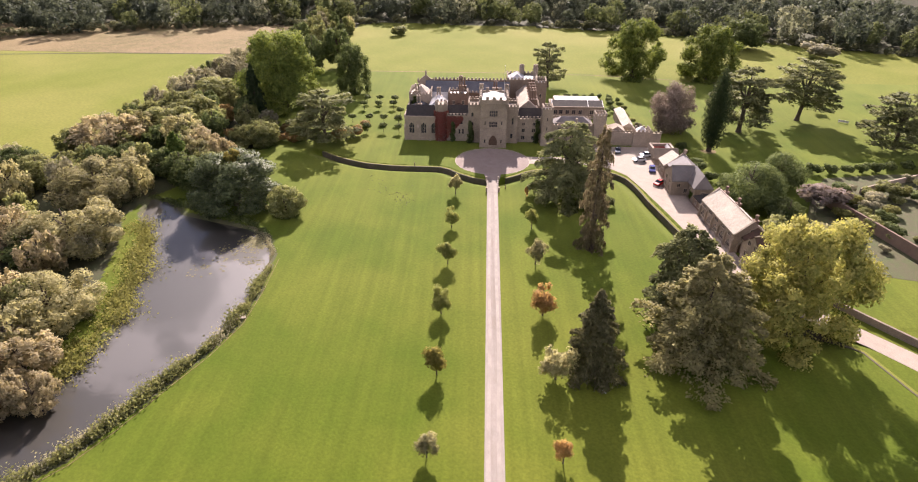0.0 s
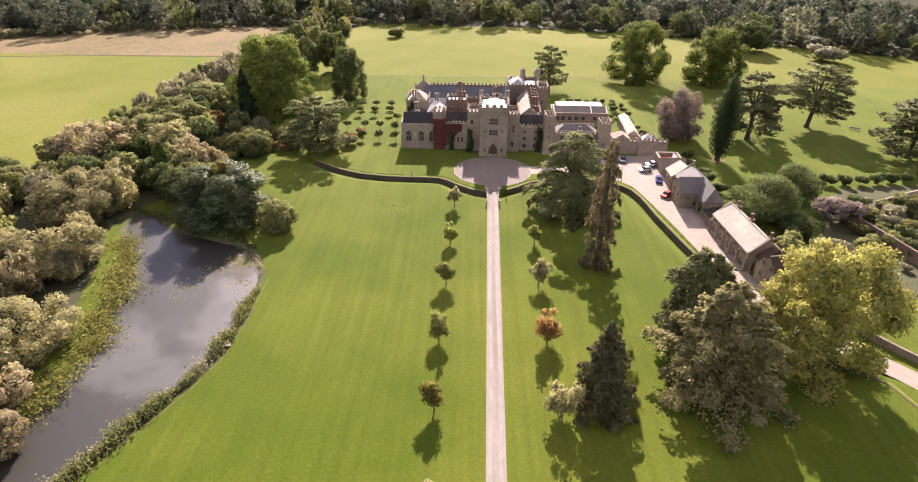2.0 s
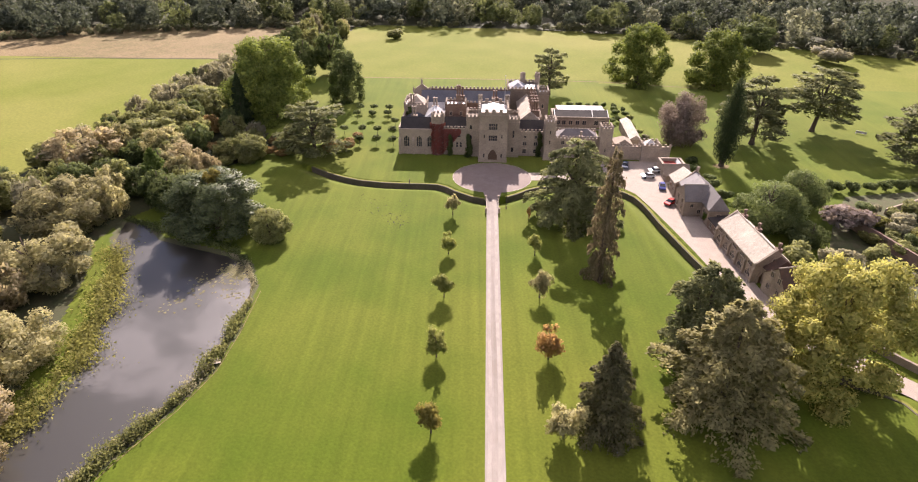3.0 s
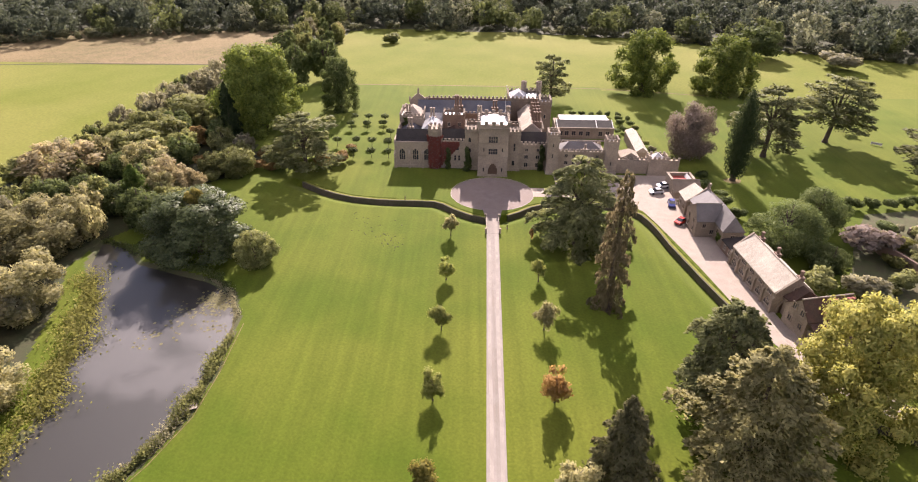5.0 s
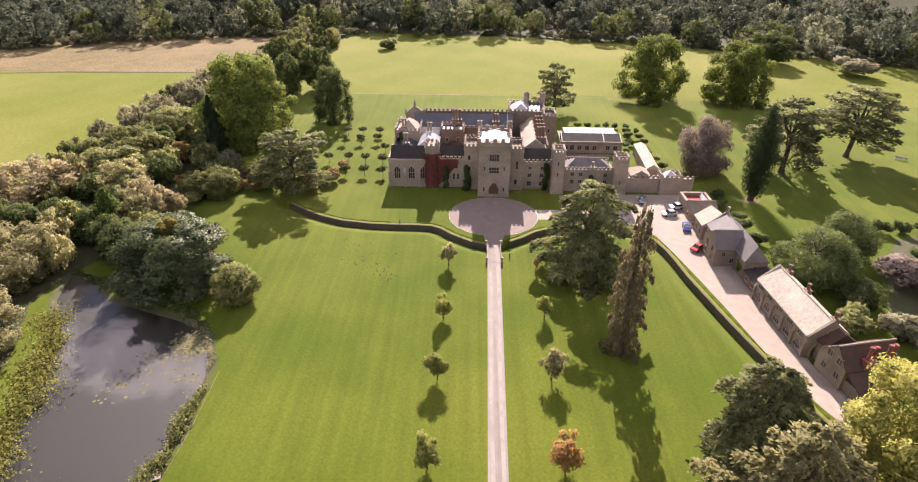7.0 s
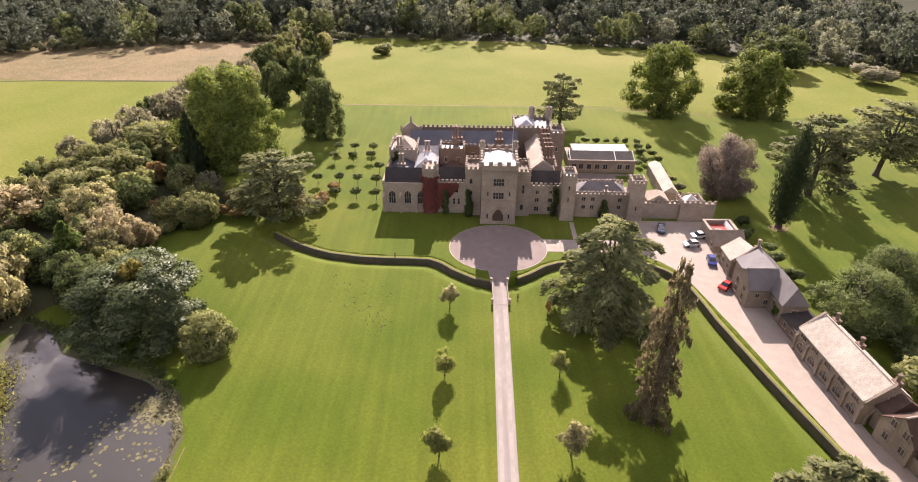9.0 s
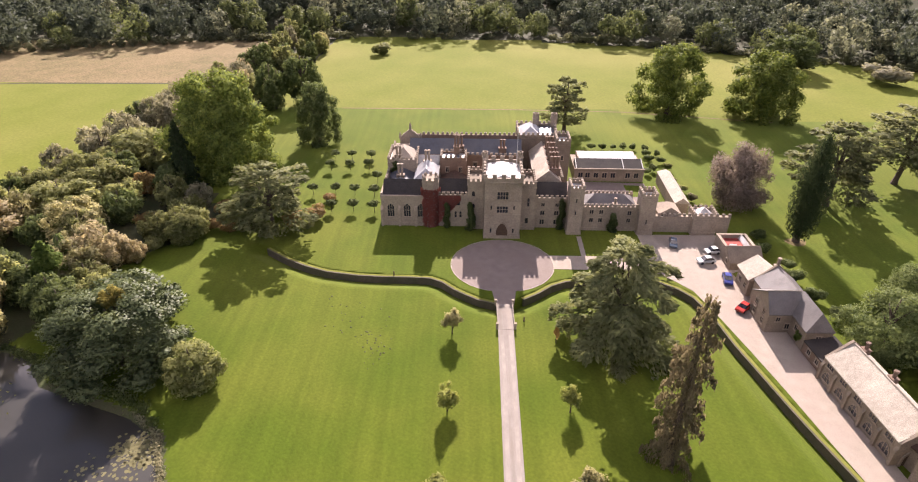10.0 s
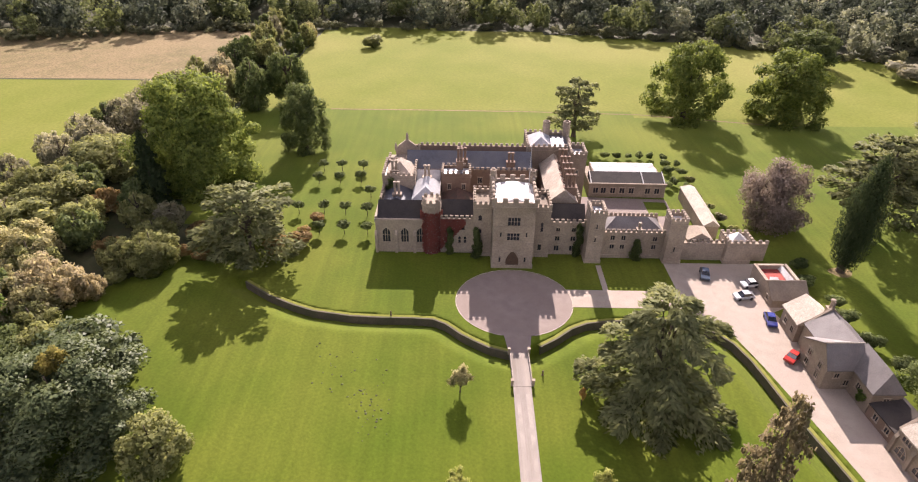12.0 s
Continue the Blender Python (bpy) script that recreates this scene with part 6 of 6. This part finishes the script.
store.add("roof", sh, (WHITE,), sw)
sh = Shape()
sh.add([(57.6, 148.8, 2.6), (60.2, 148.8, 2.6), (60.0, 150.4, 3.1), (58.6, 150.6, 3.1), (57.6, 148.8, 2.45), (60.2, 148.8, 2.45), (60.0, 150.4, 2.95), (58.6, 150.6, 2.95)], [(0, 1, 2, 3), (0, 4, 5, 1), (1, 5, 6, 2), (2, 6, 7, 3), (3, 7, 4, 0)])
store.add("awning", sh, (WHITE,), sw, "slanting white awning")
window(store, 56.8, 146.4, 0.7, 0.7, 0.9, 2, False, -90)

# lodge: a long north-south range, a cross wing with a gable to the yard, and a low pale-roofed end
lodge = Building("lodge", "stone lodge with joined slate roofs beside the yard", (60.0, 128.0, 0.0), (60.0, 128.0), 0.0, (1, 1, 1))
sh = Shape()
sh.box(57.3, 64.8, 124.8, 134.6, -0.3, 4.6)
la = lodge.add("wall", sh, (HALLSTONE,))
sh = Shape()
pts = [(57.1, 4.5), (61.0, 8.1), (64.9, 4.5)]
sh.add([(x, 134.4, z) for x, z in pts] + [(x, 134.85, z) for x, z in pts] + [(57.1, 134.4, 4.3), (64.9, 134.4, 4.3), (57.1, 134.85, 4.3), (64.9, 134.85, 4.3)],
       [(0, 1, 2), (5, 4, 3), (0, 3, 4, 1), (1, 4, 5, 2), (6, 0, 2, 7), (9, 5, 3, 8)])
sh.prism(octagon(61.0, 134.6, 0.22), 7.9, 9.2, taper=0.5)
lodge.add("gable", sh, (STONE2,), la, "coped stone gable with a finial")
sh = Shape()
sh.gable(57.2, 64.8, 126.0, 134.4, 4.6, 7.75, "y", 0, 0, 0.15)
lodge.add("roof", sh, (OLDSLATE,), la)
sh = Shape()
sh.box(55.5, 61.0, 123.6, 131.0, -0.3, 4.5)
pts = [(123.6, 4.5), (125.9, 7.75), (131.0, 4.5)]
for x in (55.5, 55.95):
    sh.add([(x, y, z) for y, z in pts] + [(x, y, z - 0.2) for y, z in pts[:1]], [(0, 1, 2)] if x > 55.6 else [(2, 1, 0)])
sh.add([(x, y, z) for x in (55.5, 55.95) for y, z in pts], [(0, 3, 4, 1), (1, 4, 5, 2)])
lw = lodge.add("wall", sh, (HALLSTONE,))
sh = Shape()
a = [(55.35, 123.3, 4.3), (61.4, 123.3, 4.3), (61.4, 125.9, 7.85), (55.35, 125.9, 7.85), (61.4, 131.2, 4.5), (55.35, 131.2, 4.5)]
sh.add(a + [(x, y, z - 0.18) for x, y, z in a], [(0, 1, 2, 3), (3, 2, 4, 5), (0, 6, 7, 1), (1, 7, 8, 2), (2, 8, 10, 4), (4, 10, 11, 5), (5, 11, 9, 3), (3, 9, 6, 0), (9, 8, 7, 6), (11, 10, 8, 9)])
lodge.add("roof", sh, (OLDSLATE,), lw)
sh = Shape()
tube(sh, [(55.3, 125.9, 7.9), (58.5, 125.9, 7.92), (61.5, 125.9, 7.9)], [0.13] * 3, 6)
lodge.add("ridge", sh, (PALETILE,), lw, "pale stone ridge tiles")
for y in (125.4, 128.6):
    window(lodge, 55.5, y, 3.0, 0.8, 1.1, 2, False, -90)
    window(lodge, 55.5, y, 0.9, 0.8, 1.2, 2, False, -90)
window(lodge, 57.4, 123.6, 2.6, 0.7, 0.9, 2)
window(lodge, 59.4, 123.6, 0.9, 0.8, 1.1, 2)
sh = Shape()
sh.box(59.9, 64.6, 118.4, 124.8, -0.3, 4.4)
lc = lodge.add("wall", sh, (STONE2,))
sh = Shape()
sh.gable(59.7, 64.6, 118.2, 126.0, 4.4, 7.7, "y", 1.2, 0, 0.15)
lodge.add("roof", sh, (OLDSLATE,), lc)
window(lodge, 59.9, 121.6, 2.2, 0.8, 1.1, 2, False, -90)
window(lodge, 62.2, 118.4, 2.2, 0.8, 1.1, 2)
sh = Shape()
sh.box(56.5, 63.0, 134.9, 140.2, -0.3, 4.0)
lb = lodge.add("wall", sh, (HALLSTONE,))
sh = Shape()
sh.gable(56.3, 63.2, 135.0, 140.4, 4.0, 6.6, "y", 0, 0, 0.15)
lodge.add("roof", sh, (PALETILE,), lb)
for y in (136.2, 138.6):
    window(lodge, 56.5, y, 1.4, 0.8, 1.1, 2, False, -90)
chimney(lodge, 62.4, 137.0, 5.0, 8.0, 1, STONE, parent=lb)
shed = Building("brick_shed", "low brick shed with a dark roof", (66.0, 122.8, 0.0), (62.6, 115.3), 4.0, (0.85, 0.92, 0.95))
sh = Shape()
sh.box(63.1, 69.0, 119.6, 126.2, -0.3, 2.6)
ws = shed.add("wall", sh, (BRICK,))
sh = Shape()
sh.add([(62.9, 119.5, 2.7), (69.2, 119.5, 3.6), (69.2, 126.3, 3.6), (62.9, 126.3, 2.7), (62.9, 119.5, 2.5), (69.2, 119.5, 2.5), (69.2, 126.3, 2.5), (62.9, 126.3, 2.5)], [(0, 1, 2, 3), (0, 4, 5, 1), (1, 5, 6, 2), (3, 7, 4, 0)])
shed.add("roof", sh, (DARKSLATE,), ws)
for y in (121.5, 124.2):
    window(shed, 63.1, y, 1.0, 0.9, 1.0, 2, False, -90)

# stone hall and the house at its south end
hall = Building("stone_hall", "long stone hall with a pale stone-tiled roof", (0.0, 0.0, 0.0), (59.7, 111.9), 4.5, (1, 1, 1), False)
sh = Shape()
sh.box(0, 7.4, -18.2, 0.0, -0.3, 4.6)
pts = [(-0.15, 4.55), (3.7, 7.9), (7.55, 4.55)]
for y in (-18.3, -0.4):
    sh.add([(x, y, z) for x, z in pts] + [(x, y + 0.5, z) for x, z in pts], [(0, 2, 1), (3, 4, 5), (0, 1, 4, 3), (1, 2, 5, 4)])
for y in (-18.0, -14.4, -10.8, -7.2, -3.6, -0.3):
    sh.box(-0.4, 0, y - 0.28, y + 0.28, -0.3, 3.0)
    sh.add([(-0.4, y - 0.28, 3.0), (-0.4, y + 0.28, 3.0), (0, y + 0.28, 3.7), (0, y - 0.28, 3.7), (0, y + 0.28, 3.0), (0, y - 0.28, 3.0)], [(0, 3, 2, 1), (1, 2, 4), (0, 5, 3)])
hw = hall.add("wall", sh, (HALLSTONE,))
sh = Shape()
sh.gable(0, 7.4, -17.7, -0.5, 4.6, 7.6, "y", 0, 0, 0.25)
hall.add("roof", sh, (PALETILE,), hw, "mottled pale stone-tiled roof")
sh = Shape()
tube(sh, [(3.7, -17.7 + k * 1.72, 7.62 + 0.03 * math.sin(k * 2.3)) for k in range(11)], [0.14] * 11, 6)
hall.add("ridge", sh, (STONETILE,), hw, "worn stone ridge tiles")
for y in (-16.2, -12.6, -9.0, -5.4, -1.9):
    window(hall, 0, y, 0.8, 1.9, 1.7, 3, True, -90)
    window(hall, 0, y, 3.35, 1.6, 0.8, 3, False, -90)
arch_door(hall, hw, 2.6, -18.3, 2.6, 3.0)
window(hall, 3.7, -18.3, 5.0, 0.8, 1.0, 2, True)
for y in (-2.0, -8.5, -17.2):
    chimney(hall, 4.6, y, 6.8, 9.0, 1, BRICK, parent=hw)
house = Building("gabled_house", "stone house with brown tiled roof and brick chimneys", (0.0, 0.0, 0.0), (62.6, 88.0), 11.5, (1, 1, 1), False)
sh = Shape()
sh.box(0.2, 10.4, -2.6, 3.4, -0.3, 4.3)
pts = [(3.5, 4.3), (0.0, 7.3), (-2.7, 4.3)]
sh.add([(0.2, y, z) for y, z in pts] + [(0.6, y, z) for y, z in pts], [(0, 1, 2), (5, 4, 3), (0, 3, 4, 1), (1, 4, 5, 2)])
ww = house.add("wall", sh, (HALLSTONE,))
sh = Shape()
a = [(0.1, 3.6, 4.3), (10.6, 3.6, 4.3), (10.6, 0.0, 7.3), (0.1, 0.0, 7.3), (10.6, -2.9, 4.1), (0.1, -2.9, 4.1)]
sh.add(a + [(x, y, z - 0.2) for x, y, z in a], [(1, 0, 3, 2), (3, 5, 4, 2), (5, 11, 10, 4), (0, 1, 7, 6), (2, 4, 10, 8), (1, 2, 8, 7), (5, 3, 9, 11), (3, 0, 6, 9), (6, 7, 8, 9), (9, 8, 10, 11)])
house.add("roof", sh, (TILE,), ww)
sh = Shape()
tube(sh, [(0.0, 0.0, 7.35), (5.0, 0.0, 7.37), (10.7, 0.0, 7.35)], [0.15] * 3, 6)
house.add("ridge", sh, (STONETILE,), ww, "pale stone ridge tiles")
for y, z in ((1.2, 4.5), (-1.0, 4.3), (1.6, 1.6), (-1.3, 1.6)):
    window(house, 0.2, y, z, 0.9, 1.1, 2, False, -90)
for x in (4.4, 7.9):
    chimney(house, x, -2.3, 4.0, 8.4, 2, REDBRICK, "x", ww)
sh = Shape()
sh.box(0.8, 9.6, -5.6, -2.6, -0.3, 2.3)
wl = house.add("wall", sh, (STONE2,))
sh = Shape()
sh.add([(0.6, -5.9, 2.3), (9.8, -5.9, 2.3), (9.8, -2.6, 3.9), (0.6, -2.6, 3.9), (0.6, -5.9, 2.1), (9.8, -5.9, 2.1), (9.8, -2.6, 3.7), (0.6, -2.6, 3.7)], [(0, 1, 2, 3), (0, 4, 5, 1), (1, 5, 6, 2), (3, 7, 4, 0)])
house.add("roof", sh, (TILE,), wl)
link = Building("link_building", "low dark-roofed building between hall and house", (0.0, 0.0, 0.0), (62.6, 88.0), 11.5, (1, 1, 1), False)
sh = Shape()
sh.box(1.6, 7.4, 3.4, 5.6, -0.3, 3.9)
wk = link.add("wall", sh, (STONE2,))
sh = Shape()
sh.gable(1.4, 7.6, 3.4, 5.8, 4.0, 6.4, "y", 0, 0, 0.1)
link.add("roof", sh, (TILE,), wk)


# ---- ha-ha wall, bridge, garden walls ----


def wall_along(name, line, thick, z0, z1, mat, label, category, cap=True):
    sh = Shape()
    n = len(line)
    L, R = [], []
    for i, (x, y) in enumerate(line):
        a, b = line[max(i - 1, 0)], line[min(i + 1, n - 1)]
        d = Vector((b[0] - a[0], b[1] - a[1])).normalized()
        L.append((x - d.y * thick, y + d.x * thick))
        R.append((x, y))
    for i in range(n - 1):
        q = [R[i], R[i + 1], L[i + 1], L[i]]
        sh.add([(*p, z0) for p in q] + [(*p, z1) for p in q], [(4, 5, 6, 7), (0, 1, 5, 4), (2, 3, 7, 6)] + ([(3, 0, 4, 7)] if i == 0 else []) + ([(1, 2, 6, 5)] if i == n - 2 else []))
    return tagged(new(name, sh.mesh(name, mat)), label, category, kind="structure")


wall_along("wall_haha", [p for p in HAHA if p[0] < 6.5], 0.35, -2.0, 0.06, HAHASTONE, "sunken stone ha-ha wall round the castle lawn", "wall")
wall_along("wall_haha", [p for p in HAHA if p[0] > 9.2], 0.35, -2.0, 0.06, HAHASTONE, "sunken stone ha-ha wall beside the yard", "wall")
for side in (lambda p: p[0] < 6.5, lambda p: p[0] > 9.2):
    line = [p for p in HAHA if side(p)]
    edge = []
    for i, (x, y) in enumerate(line):
        a, b = line[max(i - 1, 0)], line[min(i + 1, len(line) - 1)]
        d = Vector((b[0] - a[0], b[1] - a[1])).normalized()
        edge.append((x - d.y * 0.65, y + d.x * 0.65))
    ribbon("grass_edge", edge, 0.6, 0.03, MEADOW, "mown grass edge behind the ha-ha wall", "lawn")
bridge = thing("bridge", "small stone bridge with low white rails", "bridge", loc=(7.35, 128.19, 0.0))
sh = Shape()
sh.box(-1.6, 1.6, -4.6, 3.2, -0.5, 0.06)
part("deck", sh.mesh("deck", DRIVE), bridge)
for sx in (-1, 1):
    sh = Shape()
    for i in range(5):
        sh.box(sx * 1.55 - 0.04, sx * 1.55 + 0.04, -4.2 + i * 1.7, -4.08 + i * 1.7, 0.06, 1.0)
    sh.box(sx * 1.55 - 0.05, sx * 1.55 + 0.05, -4.2, 2.7, 0.9, 1.0)
    sh.box(sx * 1.55 - 0.04, sx * 1.55 + 0.04, -4.2, 2.7, 0.5, 0.56)
    part("rail", sh.mesh("rail", STONETILE), bridge, "weathered pale wooden rail")
    for y in (-4.4, 3.0):
        sh = Shape()
        sh.box(sx * 1.7 - 0.2, sx * 1.7 + 0.2, y - 0.2, y + 0.2, 0, 1.2)
        sh.box(sx * 1.7 - 0.26, sx * 1.7 + 0.26, y - 0.26, y + 0.26, 1.2, 1.35)
        part("post", sh.mesh("post", STONE), bridge)
wall_along("wall_garden", [(94.8, 119.6), (96.7, 112.3), (99.3, 102.1), (101.9, 91.5), (106.4, 72.8)], 0.5, -0.2, 2.9, BRICK, "tall red-brown brick garden wall", "wall")
wall_along("wall_garden", [(108.2, 126.5), (118.5, 131.7), (130.3, 136.9), (152.1, 146.4)], 0.4, -0.2, 1.6, STONE, "low stone garden wall", "wall")
wall_along("wall_lane", [(72.4, 75.4), (77.1, 68.8), (82.8, 61.1), (92.0, 47.4)], 0.5, -0.2, 1.5, STONE2, "low stone wall along the lane", "wall")

# ---- cars ----
CAR_GLASS = surface("car_glass", (0.015, 0.017, 0.02), (0.02, 0.02, 0.025), 1.0, 0.08, 5.0, 0.0, spec=0.7)
TYRE = surface("tyre", (0.02, 0.02, 0.02), (0.03, 0.03, 0.03), 3.0, 0.8)


def car(label, paint, x, y, rz, length=4.3):
    m = surface(paint[0], paint[1], tuple(c * 0.92 for c in paint[1]), 0.5, 0.25, 4.0, 0.01, spec=0.6)
    t = thing("car", label, "car", "parked cars", (x, y, 0.05), rz)
    k = length / 4.3
    prof = [(-2.15, 0.35), (-2.12, 0.75), (-1.3, 0.92), (1.75, 0.95), (2.1, 0.8), (2.15, 0.35)]
    sh = Shape()
    n = len(prof)
    for w0, top in ((0.86, 1),):
        sh.add([(px * k, -w0, pz) for px, pz in prof] + [(px * k, w0, pz) for px, pz in prof], [tuple(range(n)), tuple(range(2 * n - 1, n - 1, -1))] + [(i, n + i, n + (i + 1) % n, (i + 1) % n) for i in range(n)])
    part("body", sh.mesh("body", m), t)
    cab = [(-1.15, 0.9, 0.8), (-0.45, 1.42, 0.64), (1.1, 1.45, 0.64), (1.85, 0.93, 0.8)]
    sh = Shape()
    sh.add([(px * k, -pw, pz) for px, pz, pw in cab] + [(px * k, pw, pz) for px, pz, pw in cab], [(0, 1, 2, 3), (7, 6, 5, 4), (0, 4, 5, 1), (1, 5, 6, 2), (2, 6, 7, 3)])
    part("window", sh.mesh("cabin", CAR_GLASS), t)
    sh = Shape()
    sh.box(-0.4 * k, 1.08 * k, -0.63, 0.63, 1.42, 1.49)
    part("roof", sh.mesh("car_roof", m), t)
    for wx in (-1.35, 1.3):
        for wy in (-0.8, 0.8):
            sh = Shape()
            tube(sh, [(wx * k, wy - 0.1, 0.32), (wx * k, wy + 0.1, 0.32)], [0.32, 0.32], 14)
            sh.add([(wx * k + 0.32 * math.cos(a), wy - 0.1, 0.32 + 0.32 * math.sin(a)) for a in np.linspace(0, 2 * math.pi, 14, endpoint=False)], [tuple(range(14))])
            part("wheel", sh.mesh("wheel", TYRE), t)


car("silver car parked on the gravel yard", ("silver_paint", (0.42, 0.43, 0.45)), 52.8, 147.5, 8, 3.9)
car("white car parked behind the silver one", ("white_paint", (0.66, 0.66, 0.64)), 55.6, 151.5, 8, 3.3)
car("dark blue car parked beside the lodge", ("blue_paint", (0.03, 0.04, 0.20)), 54.9, 140.4, 78, 3.9)
car("small red car parked beside the lodge", ("red_paint", (0.42, 0.03, 0.02)), 54.3, 130.4, 40, 3.3)
car("dark car parked in the castle's shade", ("dark_paint", (0.05, 0.07, 0.10)), 47.7, 154.9, 75, 4.0)


# ---- climbing plants and wall shrubs ----
def wall_plant(label, mat, x, y, w, h, z0=0.0, depth=0.5, n=900, category="creeper", size=0.16):
    rng = np.random.default_rng(int(abs(x * 10 + y)))
    ls = [((rng.uniform(-w / 2, w / 2) * 0.4, rng.uniform(-depth, 0) * 0.5, h * (i + 0.5) / 10), (w * 0.36 * (1.15 - 0.5 * i / 10), depth, h * 0.13)) for i in range(10)]
    t = thing("creeper", label, category, "", castle.spot(x, y, z0), -0.8)
    part("foliage", quads_mesh("foliage", cloud(rng, ls, n, size), mat), t)


def creeper():
    """Red creeper over the front of the chapel turret and along the wall beside it."""
    rng = np.random.default_rng(5)
    n = 5200
    a = rng.uniform(math.pi * 1.0, math.pi * 2.0, n)
    z = 10.0 * rng.random(n) ** 0.9
    keep_it = rng.random(n) > 0.25 * (z / 10.0) ** 3
    a, z = a[keep_it], z[keep_it]
    d = np.stack([np.cos(a), np.sin(a), np.zeros(len(a))], 1)
    p = d * rng.uniform(2.12, 2.4, len(a))[:, None] + np.stack([np.zeros(len(a)), np.zeros(len(a)), z], 1)
    q1 = leaf_quads(rng, p, d + np.array([0, 0, 0.3]), 0.17, 0.5)
    m = 2600
    x = rng.random(m) ** 1.4 * 5.2
    zz = 8.3 - rng.random(m) ** 1.3 * (7.5 - x * 1.2)
    p = np.stack([2.0 + x, np.full(m, -1.3) + rng.uniform(-0.2, 0.05, m), zz], 1)
    q2 = leaf_quads(rng, p, np.tile(np.array([0, -1.0, 0.3]), (m, 1)), 0.17, 0.5)
    t = thing("creeper", "red autumn creeper covering the chapel turret", "creeper", "", castle.spot(-9.2, 164.0), -0.8)
    part("foliage", quads_mesh("foliage", np.concatenate([q1, q2]), CREEPER), t)


creeper()
wall_plant("dark evergreen climber on the castle wall", L_DARK, -5.3, 162.3, 1.9, 6.2, 0.0, 0.7, 2000)
wall_plant("dark evergreen climber beside the gatehouse", L_DARK, 0.6, 161.2, 2.6, 7.0, 0.0, 0.9, 2600)
wall_plant("dark evergreen climber beside the turret", L_DARK, 22.7, 162.2, 2.0, 7.6, 0.0, 0.7, 2200)
wall_plant("dark rounded shrub against the wing", L_DARK, 35.0, 161.3, 2.6, 4.8, 0.0, 0.8, 2200)
wall_plant("dark ivy on the north-west tower", L_DARK, -19.5, 176.2, 3.2, 4.5, 6.5, 0.35, 900)
